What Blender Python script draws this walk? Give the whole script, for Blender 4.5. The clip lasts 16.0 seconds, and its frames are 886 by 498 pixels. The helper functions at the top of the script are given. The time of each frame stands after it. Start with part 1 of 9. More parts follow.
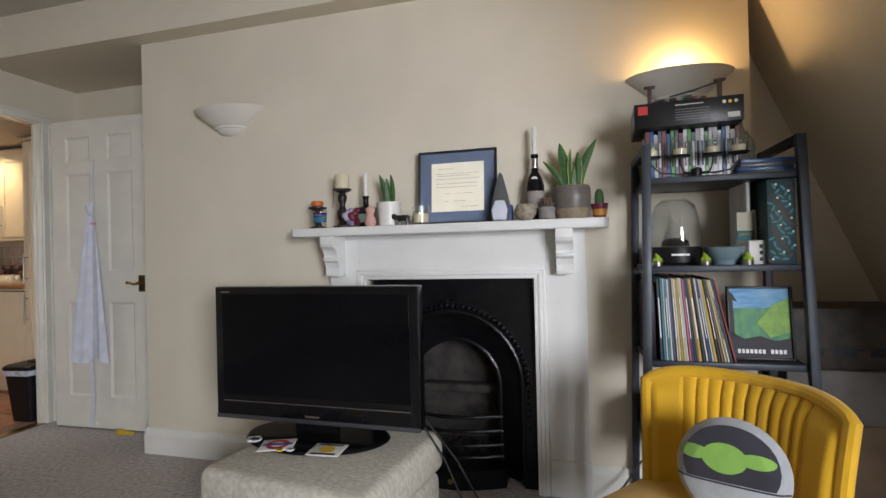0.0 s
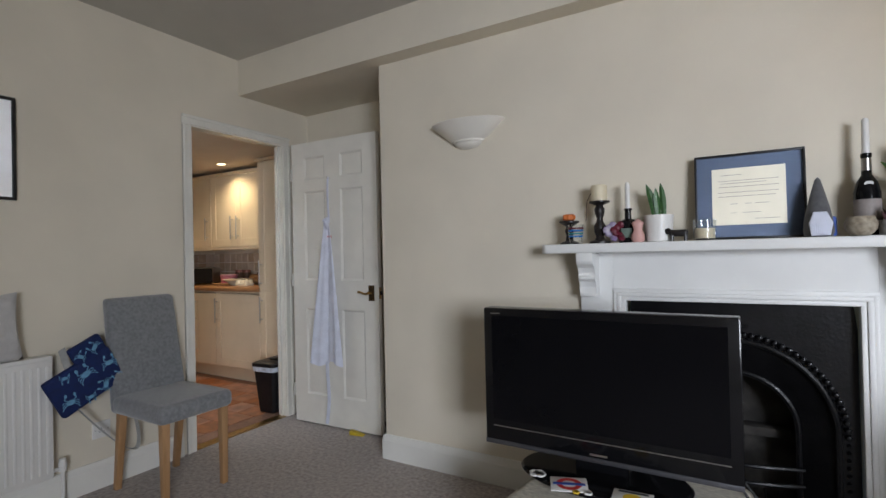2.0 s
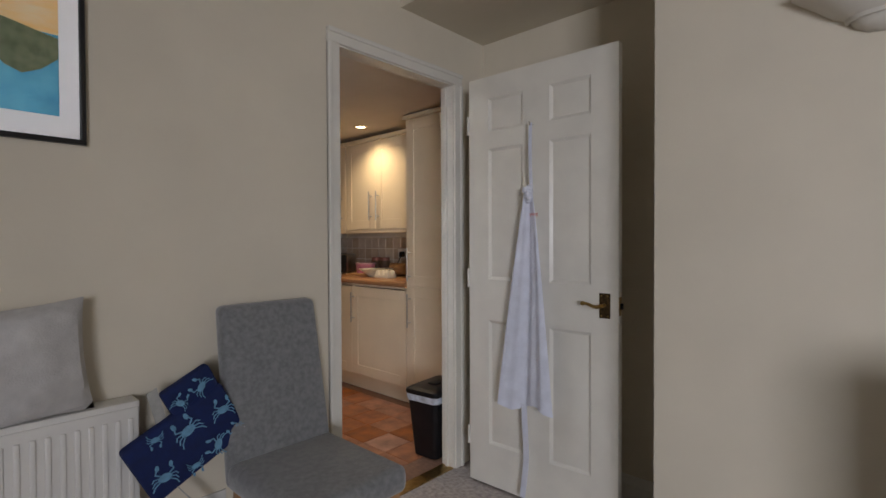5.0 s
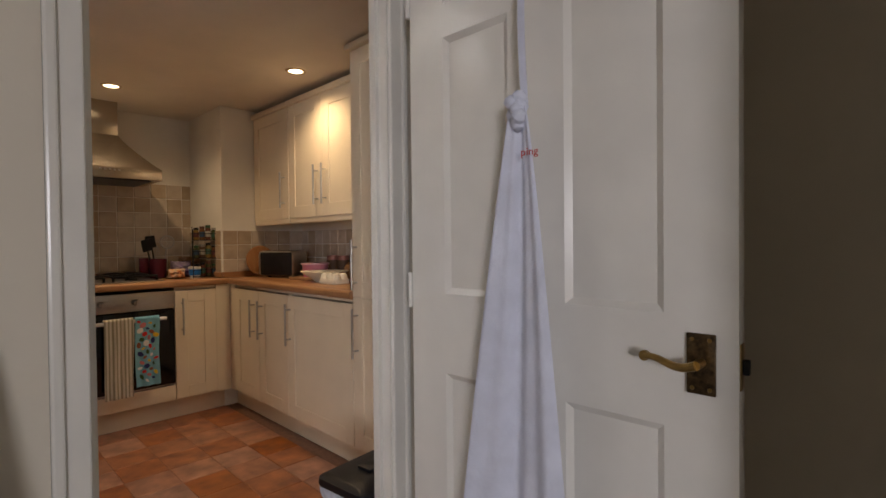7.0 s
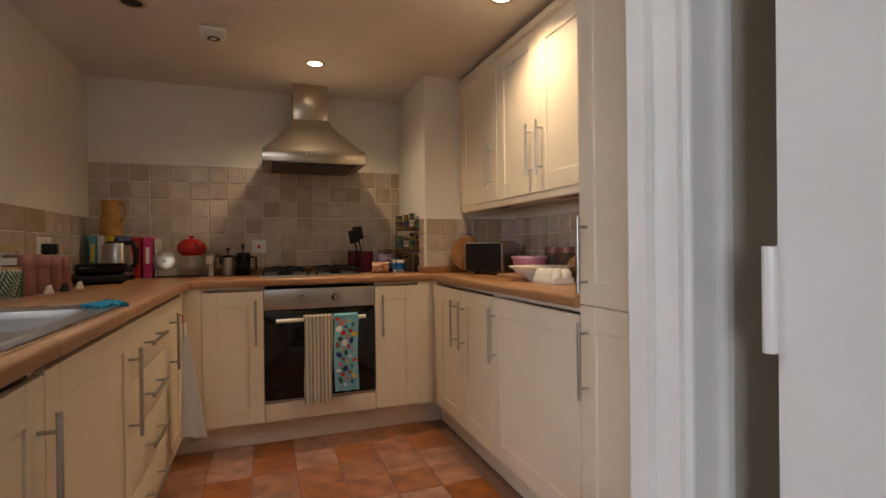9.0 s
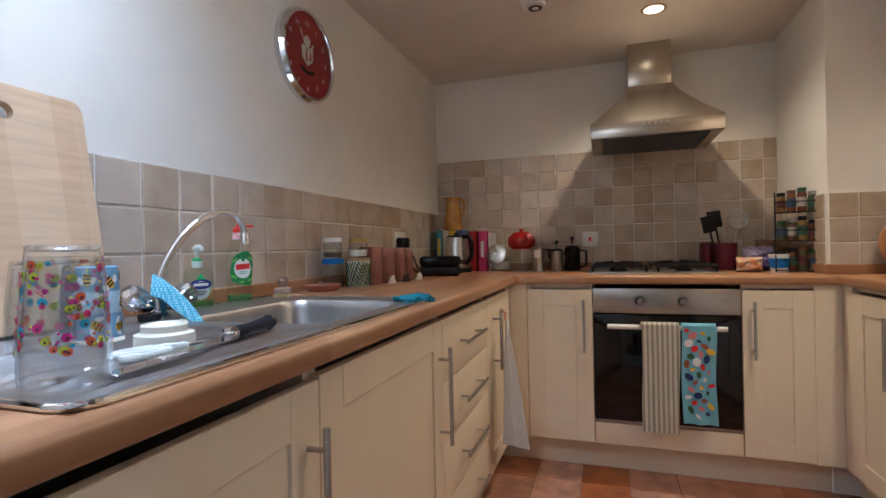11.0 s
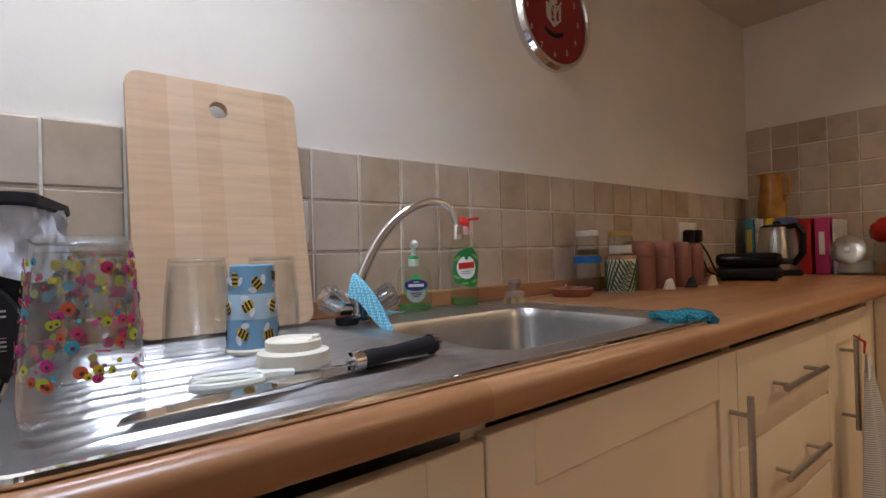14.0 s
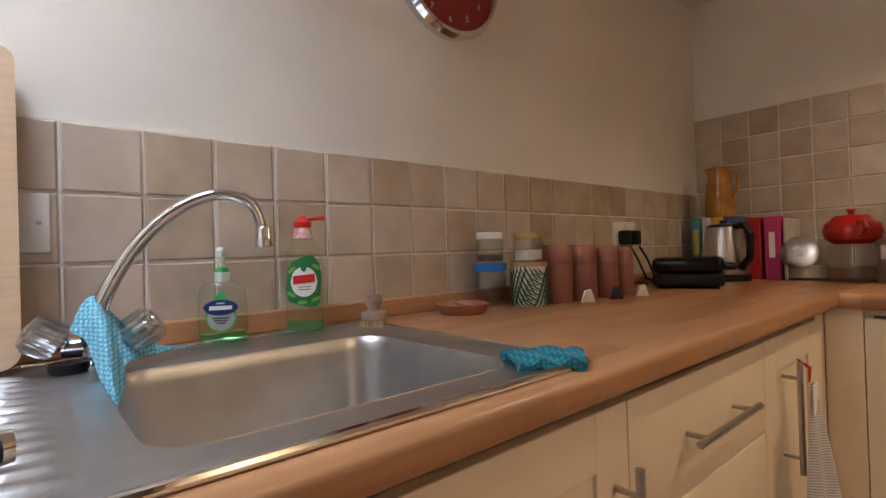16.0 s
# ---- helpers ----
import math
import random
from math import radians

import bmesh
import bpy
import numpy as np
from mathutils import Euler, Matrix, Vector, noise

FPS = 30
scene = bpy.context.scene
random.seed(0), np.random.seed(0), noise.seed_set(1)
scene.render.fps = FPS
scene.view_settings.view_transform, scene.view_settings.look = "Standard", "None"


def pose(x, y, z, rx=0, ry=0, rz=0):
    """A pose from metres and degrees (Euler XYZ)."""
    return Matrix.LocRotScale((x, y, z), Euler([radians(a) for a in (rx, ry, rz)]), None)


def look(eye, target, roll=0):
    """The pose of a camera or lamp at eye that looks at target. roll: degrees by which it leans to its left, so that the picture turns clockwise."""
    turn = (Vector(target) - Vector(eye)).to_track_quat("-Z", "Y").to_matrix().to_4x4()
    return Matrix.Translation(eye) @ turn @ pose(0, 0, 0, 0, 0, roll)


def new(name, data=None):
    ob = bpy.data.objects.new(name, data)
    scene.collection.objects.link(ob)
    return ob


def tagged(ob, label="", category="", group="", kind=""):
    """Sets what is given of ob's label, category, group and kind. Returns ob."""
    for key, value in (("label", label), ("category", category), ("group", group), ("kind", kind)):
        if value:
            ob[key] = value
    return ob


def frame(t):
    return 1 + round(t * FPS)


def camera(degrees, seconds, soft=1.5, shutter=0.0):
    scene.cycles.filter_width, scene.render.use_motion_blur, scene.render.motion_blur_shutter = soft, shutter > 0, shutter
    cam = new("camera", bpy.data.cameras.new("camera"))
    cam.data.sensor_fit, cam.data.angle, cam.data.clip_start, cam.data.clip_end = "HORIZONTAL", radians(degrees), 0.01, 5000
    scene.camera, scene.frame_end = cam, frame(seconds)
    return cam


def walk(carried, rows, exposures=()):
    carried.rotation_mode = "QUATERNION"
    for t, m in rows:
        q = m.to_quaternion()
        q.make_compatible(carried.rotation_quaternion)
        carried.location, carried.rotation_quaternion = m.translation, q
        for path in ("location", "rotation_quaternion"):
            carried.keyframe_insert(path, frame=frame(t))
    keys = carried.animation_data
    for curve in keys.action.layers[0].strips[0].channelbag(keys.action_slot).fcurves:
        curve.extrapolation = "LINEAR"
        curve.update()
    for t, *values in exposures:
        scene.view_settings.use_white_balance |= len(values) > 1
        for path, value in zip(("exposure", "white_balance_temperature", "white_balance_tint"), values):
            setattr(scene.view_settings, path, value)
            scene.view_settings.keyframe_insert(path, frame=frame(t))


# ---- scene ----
cam = camera(84.0, 16.0)
PATH = [
    (0, (0.053, 0.069, 1.083), (-0.464, 2.001, 1.092), -1.4),
    (0.5, (0.001, 0.06, 1.085), (-0.559, 1.98, 1.104), -1.4),
    (1, (-0.14, 0.046, 1.131), (-0.788, 1.938, 1.148), -1.2),
    (1.5, (-0.33, 0.051, 1.159), (-1.166, 1.867, 1.183), -1.2),
    (2, (-0.512, 0.008, 1.176), (-1.526, 1.732, 1.195), -1.3),
    (2.5, (-0.678, 0.004, 1.176), (-1.867, 1.612, 1.201), -1.3),
    (3, (-0.936, 0.128, 1.165), (-2.262, 1.624, 1.19), -1.3),
    (3.2, (-1.027, 0.166, 1.15), (-2.375, 1.643, 1.173), -1.2),
    (5.3, (-1.755, 0.788, 1.195), (-3.105, 2.264, 1.158), -0.1),
    (5.5, (-1.801, 0.91, 1.194), (-3.143, 2.392, 1.157), -0.2),
    (6, (-1.939, 1.168, 1.164), (-3.279, 2.653, 1.126), -0.5),
    (6.5, (-2.12, 1.403, 1.145), (-3.464, 2.884, 1.112), -0.4),
    (7, (-2.279, 1.652, 1.137), (-3.679, 3.08, 1.107), -0.6),
    (7.5, (-2.404, 1.828, 1.144), (-3.943, 3.106, 1.117), -0.6),
    (8, (-2.623, 1.961, 1.158), (-4.278, 3.084, 1.11), -0.7),
    (8.2, (-2.697, 2.015, 1.13), (-4.402, 3.059, 1.091), -0.7),
    (10.3, (-3.278, 2.205, 1.037), (-5.265, 1.981, 1.044), -1.3),
    (10.5, (-3.321, 2.236, 1.036), (-5.28, 1.837, 1.046), -1.4),
    (11, (-3.378, 2.165, 1.036), (-5.276, 1.535, 1.035), -1.2),
    (11.5, (-3.498, 2.126, 1.025), (-5.28, 1.218, 1.043), -1.5),
    (12, (-3.554, 2.085, 1.021), (-5.165, 0.9, 1.051), -1.8),
    (12.5, (-3.576, 2.084, 1.019), (-5.02, 0.701, 1.057), -1.6),
    (13, (-3.587, 2.09, 1.029), (-4.919, 0.598, 1.055), -1.5),
    (13.5, (-3.643, 2.103, 1.027), (-4.906, 0.552, 1.052), -1.5),
    (14, (-3.72, 2.102, 1.027), (-4.956, 0.529, 1.048), -1.6),
    (14.5, (-3.843, 2.066, 1.039), (-5.074, 0.49, 1.054), -1.7),
    (15, (-3.961, 2.039, 1.042), (-5.195, 0.465, 1.058), -1.8),
    (15.5, (-4.033, 2.034, 1.038), (-5.292, 0.481, 1.055), -1.8),
    (16, (-4.092, 2.062, 1.039), (-5.394, 0.543, 1.053), -1.8),
]
walk(cam, [(t, look(eye, target, roll)) for t, eye, target, roll in PATH],
     [(0.0, -0.16, 6450, 12), (2.5, -0.2, 6050, 11), (5.5, -0.36, 6500, 16), (8.0, -0.26, 6650, 19),
      (10.5, 0.62, 5050, 14), (12.0, 0.32, 5250, 15), (13.5, 0.18, 5800, 18), (14.5, 0.16, 5950, 20), (16.0, 0.45, 6000, 19)])

# ---- light ----
LIVING_WINDOW, KITCHEN_WINDOW, SPOT, SCONCE = 72.0, 20.0, 36.0, 3.0
scene.view_settings.exposure = 0.0
world = bpy.data.worlds.new("sky")
scene.world = world
world.use_nodes = True
sky = world.node_tree.nodes.new("ShaderNodeTexSky")
sky.sky_type, sky.sun_disc = "NISHITA", False
sky.sun_elevation, sky.sun_rotation = radians(35), radians(150)
world.node_tree.links.new(sky.outputs[0], world.node_tree.nodes["Background"].inputs[0])
world.node_tree.nodes["Background"].inputs[1].default_value = 0.1


def area_lamp(name, m, sx, sy, watts, colour, spread=180):
    data = bpy.data.lights.new(name, "AREA")
    data.shape, data.size, data.size_y, data.energy, data.color = "RECTANGLE", sx, sy, watts, colour
    data.spread = radians(spread)
    ob = new(name, data)
    ob.matrix_world = m
    return ob


area_lamp("window_light", look((2.2, -2.2, 1.5), (-0.7, 2.3, 0.25)), 1.35, 1.25, LIVING_WINDOW, (0.92, 0.95, 1.0), 108)
area_lamp("skylight_light", look((-3.76, 1.62, 2.52), (-3.761, 1.62, 0.0)), 0.46, 0.46, KITCHEN_WINDOW, (0.82, 0.91, 1.0))


def lamp(name, kind, m, watts, colour, radius, cone=0, blend=0.5):
    data = bpy.data.lights.new(name, kind)
    data.energy, data.color, data.shadow_soft_size = watts, colour, radius
    if kind == "SPOT":
        data.spot_size, data.spot_blend = radians(cone), blend
    ob = new(name, data)
    ob.matrix_world = m
    return ob


SPOTS = [(-4.80, 3.06), (-5.80, 2.39), (-5.33, 1.60)]
CEIL = 2.10
for sx, sy in SPOTS[:2]:
    lamp("downlight", "SPOT", look((sx, sy, CEIL - 0.006), (sx, sy, 0)), SPOT, (1.0, 0.75, 0.43), 0.03, 140, 0.9)
lamp("sconce_bulb", "POINT", pose(0.49, 2.235, 1.80), SCONCE, (1.0, 0.62, 0.25), 0.03)


# ---- materials ----
def mat(name, colour, rough=0.5, metal=0.0, vary=0.06, scale=8.0, bump=0.0, bump_scale=120.0, second=None, stretch=(1, 1, 1),
        rand=0.0, spec=0.5, coat=0.0, sheen=0.0, trans=0.0, ior=1.45, emit=0.0):
    m = bpy.data.materials.new(name)
    m.use_nodes = True
    nt = m.node_tree
    b = nt.nodes["Principled BSDF"]
    b.inputs["Roughness"].default_value, b.inputs["Metallic"].default_value = rough, metal
    b.inputs["Coat Weight"].default_value, b.inputs["Sheen Weight"].default_value = coat, sheen
    b.inputs["Specular IOR Level"].default_value = spec
    b.inputs["Transmission Weight"].default_value, b.inputs["IOR"].default_value = trans, ior
    c = (*colour, 1)
    if emit:
        b.inputs["Emission Color"].default_value, b.inputs["Emission Strength"].default_value = c, emit
    tc = nt.nodes.new("ShaderNodeTexCoord")
    mp = nt.nodes.new("ShaderNodeMapping")
    mp.inputs["Scale"].default_value = stretch
    nt.links.new(tc.outputs["Object"], mp.inputs["Vector"])
    b.inputs["Base Color"].default_value = c
    if rand:
        own, add, mul = [nt.nodes.new(k) for k in ("ShaderNodeObjectInfo", "ShaderNodeVectorMath", "ShaderNodeMath")]
        mul.operation, mul.inputs[1].default_value = "MULTIPLY", 60.0
        nt.links.new(own.outputs["Random"], mul.inputs[0])
        nt.links.new(mp.outputs[0], add.inputs[0])
        nt.links.new(mul.outputs[0], add.inputs[1])
        mp = add
    if vary or second or rand:
        n1 = nt.nodes.new("ShaderNodeTexNoise")
        n1.inputs["Scale"].default_value, n1.inputs["Detail"].default_value = scale, 6
        nt.links.new(mp.outputs[0], n1.inputs["Vector"])
        ramp = nt.nodes.new("ShaderNodeValToRGB")
        lo = second if second else tuple(x * (1 - vary * 2) for x in colour)
        hi = colour if second else tuple(min(1, x * (1 + vary)) for x in colour)
        ramp.color_ramp.elements[0].position, ramp.color_ramp.elements[1].position = 0.32, 0.68
        ramp.color_ramp.elements[0].color, ramp.color_ramp.elements[1].color = (*lo, 1), (*hi, 1)
        nt.links.new(n1.outputs["Fac"], ramp.inputs["Fac"])
        last = ramp.outputs["Color"]
        if rand:
            info = nt.nodes.new("ShaderNodeObjectInfo")
            hsv = nt.nodes.new("ShaderNodeHueSaturation")
            mr = nt.nodes.new("ShaderNodeMapRange")
            mr.inputs["To Min"].default_value, mr.inputs["To Max"].default_value = 1 - rand, 1 + rand
            nt.links.new(info.outputs["Random"], mr.inputs["Value"])
            nt.links.new(mr.outputs[0], hsv.inputs["Value"])
            mr2 = nt.nodes.new("ShaderNodeMapRange")
            mr2.inputs["To Min"].default_value, mr2.inputs["To Max"].default_value = 1.15, 0.75
            nt.links.new(info.outputs["Random"], mr2.inputs["Value"])
            nt.links.new(mr2.outputs[0], hsv.inputs["Saturation"])
            nt.links.new(last, hsv.inputs["Color"])
            last = hsv.outputs["Color"]
        nt.links.new(last, b.inputs["Base Color"])
        rr = nt.nodes.new("ShaderNodeMapRange")
        rr.inputs["To Min"].default_value, rr.inputs["To Max"].default_value = max(0, rough * 0.88), min(1, rough * 1.12)
        nt.links.new(n1.outputs["Fac"], rr.inputs["Value"])
        nt.links.new(rr.outputs[0], b.inputs["Roughness"])
    if bump:
        n2 = nt.nodes.new("ShaderNodeTexNoise")
        n2.inputs["Scale"].default_value, n2.inputs["Detail"].default_value = bump_scale, 4
        nt.links.new(mp.outputs[0], n2.inputs["Vector"])
        bp = nt.nodes.new("ShaderNodeBump")
        bp.inputs["Strength"].default_value, bp.inputs["Distance"].default_value = bump, 0.004
        nt.links.new(n2.outputs["Fac"], bp.inputs["Height"])
        nt.links.new(bp.outputs[0], b.inputs["Normal"])
    return m


M_WALL = mat("cream_wall_paint", (0.74, 0.68, 0.56), 0.75, vary=0.025, scale=3, bump=0.12, bump_scale=60)
M_KWALL = mat("white_wall_paint", (0.80, 0.77, 0.70), 0.7, vary=0.025, scale=4, bump=0.25, bump_scale=30)
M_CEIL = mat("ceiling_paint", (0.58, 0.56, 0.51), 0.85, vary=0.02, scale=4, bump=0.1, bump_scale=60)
M_KCEIL = mat("kitchen_ceiling_paint", (0.72, 0.66, 0.58), 0.8, vary=0.03, scale=4, bump=0.1)
M_GLOSS = mat("white_gloss_paint", (0.80, 0.78, 0.71), 0.22, vary=0.03, scale=6, bump=0.06, bump_scale=25)
M_TRIM = mat("white_satin_paint", (0.80, 0.79, 0.74), 0.35, vary=0.02, scale=6, bump=0.05, bump_scale=30)
M_MANTEL = mat("white_mantel_paint", (0.82, 0.82, 0.80), 0.4, vary=0.02, scale=6, bump=0.06, bump_scale=30)
M_CARPET = mat("grey_carpet", (0.47, 0.41, 0.37), 1.0, second=(0.24, 0.205, 0.185), scale=48, bump=1.0, bump_scale=150, sheen=0.3)
M_TERRA = mat("terracotta_floor_tile", (0.46, 0.18, 0.075), 0.4, second=(0.22, 0.085, 0.045), scale=11, bump=0.15, bump_scale=40, rand=0.13)
M_GROUT = mat("floor_grout", (0.25, 0.14, 0.09), 0.9, vary=0.1, scale=40)
M_TILE = mat("beige_stone_tile", (0.56, 0.46, 0.35), 0.25, second=(0.44, 0.35, 0.26), scale=11, bump=0.25, bump_scale=18, rand=0.13)
M_WGROUT = mat("pale_wall_grout", (0.76, 0.73, 0.67), 0.9, vary=0.05, scale=40)
M_CAB = mat("cream_cabinet_paint", (0.80, 0.70, 0.53), 0.42, vary=0.02, scale=5, bump=0.05, bump_scale=40)
M_STEEL = mat("brushed_steel", (0.50, 0.485, 0.46), 0.3, 1.0, vary=0.06, scale=30, stretch=(1, 1, 14))
M_HOOD = mat("hood_steel", (0.52, 0.47, 0.40), 0.26, 1.0, vary=0.025, scale=9, stretch=(0.6, 0.6, 30))
M_SINK = mat("satin_sink_steel", (0.50, 0.50, 0.505), 0.34, 1.0, vary=0.05, scale=20, bump=0.05, bump_scale=60)
M_CHROME = mat("chrome", (0.75, 0.75, 0.76), 0.07, 1.0, vary=0.02)
M_BRASS = mat("aged_brass", (0.42, 0.28, 0.10), 0.35, 1.0, vary=0.15, scale=40)
M_BLACK = mat("black_plastic", (0.010, 0.010, 0.012), 0.42, vary=0.1, scale=20, spec=0.3)
M_GLOSSBLACK = mat("gloss_black_plastic", (0.006, 0.006, 0.007), 0.14, vary=0.05, scale=10, spec=0.35)
M_SCREEN = mat("dark_glass_screen", (0.004, 0.004, 0.005), 0.12, vary=0.02, scale=4, spec=0.18)
M_IRON = mat("black_cast_iron", (0.006, 0.006, 0.007), 0.3, vary=0.2, scale=18, spec=0.35, bump=0.25, bump_scale=70)
M_SOOT = mat("sooty_brick", (0.05, 0.045, 0.04), 0.85, vary=0.3, scale=12, bump=0.5, bump_scale=30)
M_GREY = mat("grey_velvet", (0.25, 0.255, 0.265), 0.9, second=(0.17, 0.175, 0.185), scale=60, bump=0.3, bump_scale=300, sheen=0.5)
M_OAK = mat("pale_oak", (0.46, 0.27, 0.13), 0.45, second=(0.36, 0.20, 0.09), scale=8, stretch=(6, 6, 0.6), bump=0.1)
M_YELLOW = mat("yellow_velvet", (0.62, 0.35, 0.006), 0.72, vary=0.08, scale=5, bump=0.08, bump_scale=300, sheen=0.25)
M_SHELF = mat("dark_blue_grey_metal", (0.035, 0.042, 0.055), 0.45, 0.2, vary=0.1, scale=20)
M_FOOT = mat("woven_cream_fabric", (0.58, 0.55, 0.47), 0.9, vary=0.12, scale=45, stretch=(1, 1.8, 1), bump=0.7, bump_scale=60)
M_RAD = mat("radiator_enamel", (0.78, 0.77, 0.74), 0.35, vary=0.02)
M_WHITE = mat("white_plastic", (0.80, 0.79, 0.76), 0.35, vary=0.02)
M_APRON = mat("white_cotton", (0.72, 0.75, 0.86), 0.9, vary=0.05, scale=14, bump=0.3, bump_scale=90)
M_GLASS = mat("clear_glass", (1, 1, 1), 0.02, vary=0, trans=1.0, ior=1.45)
M_WICK = mat("cream_wax", (0.72, 0.64, 0.46), 0.5, vary=0.05)


def thin_glass(name, tint, ior=1.3, rough=0.03):
    """Clear thin glass: light passes straight on, and the edges gloss."""
    m = bpy.data.materials.new(name)
    m.use_nodes = True
    nt = m.node_tree
    nt.nodes.remove(nt.nodes["Principled BSDF"])
    tr, gl, mx, fr, pw, ma = [nt.nodes.new(k) for k in ("ShaderNodeBsdfTransparent", "ShaderNodeBsdfGlossy", "ShaderNodeMixShader", "ShaderNodeLayerWeight", "ShaderNodeMath", "ShaderNodeMath")]
    tr.inputs["Color"].default_value = (*tint, 1)
    gl.inputs["Roughness"].default_value = rough
    pw.operation, ma.operation = "POWER", "MULTIPLY_ADD"
    pw.inputs[1].default_value = 3.5
    ma.inputs[1].default_value, ma.inputs[2].default_value = 0.8, (ior - 1) * 0.1
    nt.links.new(fr.outputs["Facing"], pw.inputs[0])
    nt.links.new(pw.outputs[0], ma.inputs[0])
    nt.links.new(ma.outputs[0], mx.inputs[0])
    nt.links.new(tr.outputs[0], mx.inputs[1])
    nt.links.new(gl.outputs[0], mx.inputs[2])
    nt.links.new(mx.outputs[0], nt.nodes["Material Output"].inputs["Surface"])
    return m


def wood_strips(name, tones, width, length, rough, axis_swap=False):
    """Butcher-block wood: long strips of differing tone with fine grain."""
    m = bpy.data.materials.new(name)
    m.use_nodes = True
    nt = m.node_tree
    b = nt.nodes["Principled BSDF"]
    b.inputs["Roughness"].default_value = rough
    tc = nt.nodes.new("ShaderNodeTexCoord")
    mp = nt.nodes.new("ShaderNodeMapping")
    if axis_swap:
        mp.inputs["Rotation"].default_value = (0, 0, radians(90))
    nt.links.new(tc.outputs["Object"], mp.inputs["Vector"])
    brick = nt.nodes.new("ShaderNodeTexBrick")
    brick.inputs["Scale"].default_value = 1
    brick.inputs["Brick Width"].default_value, brick.inputs["Row Height"].default_value = length, width
    brick.inputs["Mortar Size"].default_value = 0.0
    brick.inputs["Color1"].default_value, brick.inputs["Color2"].default_value = (*tones[0], 1), (*tones[1], 1)
    brick.inputs["Bias"].default_value = 0.0
    nt.links.new(mp.outputs[0], brick.inputs["Vector"])
    mp2 = nt.nodes.new("ShaderNodeMapping")
    mp2.inputs["Scale"].default_value = (5, 60, 60)
    nt.links.new(mp.outputs[0], mp2.inputs["Vector"])
    n = nt.nodes.new("ShaderNodeTexNoise")
    n.inputs["Scale"].default_value, n.inputs["Detail"].default_value = 1.5, 6
    nt.links.new(mp2.outputs[0], n.inputs["Vector"])
    mr = nt.nodes.new("ShaderNodeMapRange")
    mr.inputs["To Min"].default_value, mr.inputs["To Max"].default_value = 0.74, 1.2
    nt.links.new(n.outputs["Fac"], mr.inputs["Value"])
    hsv = nt.nodes.new("ShaderNodeHueSaturation")
    nt.links.new(mr.outputs[0], hsv.inputs["Value"])
    nt.links.new(brick.outputs["Color"], hsv.inputs["Color"])
    nt.links.new(hsv.outputs["Color"], b.inputs["Base Color"])
    bp = nt.nodes.new("ShaderNodeBump")
    bp.inputs["Strength"].default_value, bp.inputs["Distance"].default_value = 0.08, 0.002
    nt.links.new(n.outputs["Fac"], bp.inputs["Height"])
    nt.links.new(bp.outputs[0], b.inputs["Normal"])
    return m


M_WORKTOP = wood_strips("beech_worktop", ((0.47, 0.255, 0.12), (0.31, 0.145, 0.06)), 0.045, 0.45, 0.32)
M_WORKTOP_Y = wood_strips("beech_worktop_cross", ((0.47, 0.255, 0.12), (0.31, 0.145, 0.06)), 0.045, 0.45, 0.32, True)


# ---- mesh helpers ----
def thing(name, loc, label="", category="", rz=0.0, group="", kind=""):
    ob = new(name)
    ob.matrix_world = pose(*loc, 0, 0, rz)
    ob.empty_display_size = 0.05
    return tagged(ob, label, category, group, kind)


def mesh_of(name, bm, material, smooth=True):
    bmesh.ops.recalc_face_normals(bm, faces=bm.faces)
    me = bpy.data.meshes.new(name)
    bm.to_mesh(me)
    bm.free()
    me.materials.append(material)
    if smooth:
        me.shade_smooth()
        me.set_sharp_from_angle(angle=radians(35))
    return me


def part(name, bm, material, parent=None, label="", smooth=True):
    ob = new(name, mesh_of(name, bm, material, smooth))
    if parent:
        ob.parent = parent
    return tagged(ob, label)


def solid(name, bm, material, label="", category="", group="", kind="", m=None):
    """A top-level thing that is one mesh."""
    ob = part(name, bm, material)
    if m is not None:
        ob.matrix_world = m
    return tagged(ob, label, category, group, kind)


def box(x0, x1, y0, y1, z0, z1, bevel=0.0, bm=None, m=None, segs=2):
    bm = bm or bmesh.new()
    t = bmesh.new()
    bmesh.ops.create_cube(t, size=1)
    for v in t.verts:
        v.co = ((x0 + x1) / 2 + v.co.x * (x1 - x0), (y0 + y1) / 2 + v.co.y * (y1 - y0), (z0 + z1) / 2 + v.co.z * (z1 - z0))
    if bevel:
        bmesh.ops.bevel(t, geom=t.edges[:], offset=bevel, segments=segs, profile=0.5, affect="EDGES")
    return merge(bm, t, m)


def merge(bm, t, m=None):
    if m is not None:
        t.transform(m)
    me = bpy.data.meshes.new("tmp")
    t.to_mesh(me)
    t.free()
    bm.from_mesh(me)
    bpy.data.meshes.remove(me)
    return bm


def lathe(profile, segs=32, bm=None, m=None):
    """Turns (radius, height) pairs about the z axis."""
    t = bmesh.new()
    rings = []
    for r, z in profile:
        if r < 1e-5:
            rings.append([t.verts.new((0, 0, z))])
        else:
            rings.append([t.verts.new((r * math.cos(2 * math.pi * i / segs), r * math.sin(2 * math.pi * i / segs), z)) for i in range(segs)])
    for a, b in zip(rings, rings[1:]):
        for i in range(segs):
            j = (i + 1) % segs
            if len(a) == 1 and len(b) == 1:
                continue
            if len(a) == 1:
                t.faces.new((a[0], b[i], b[j]))
            elif len(b) == 1:
                t.faces.new((a[i], a[j], b[0]))
            else:
                t.faces.new((a[i], a[j], b[j], b[i]))
    return merge(bm or bmesh.new(), t, m)


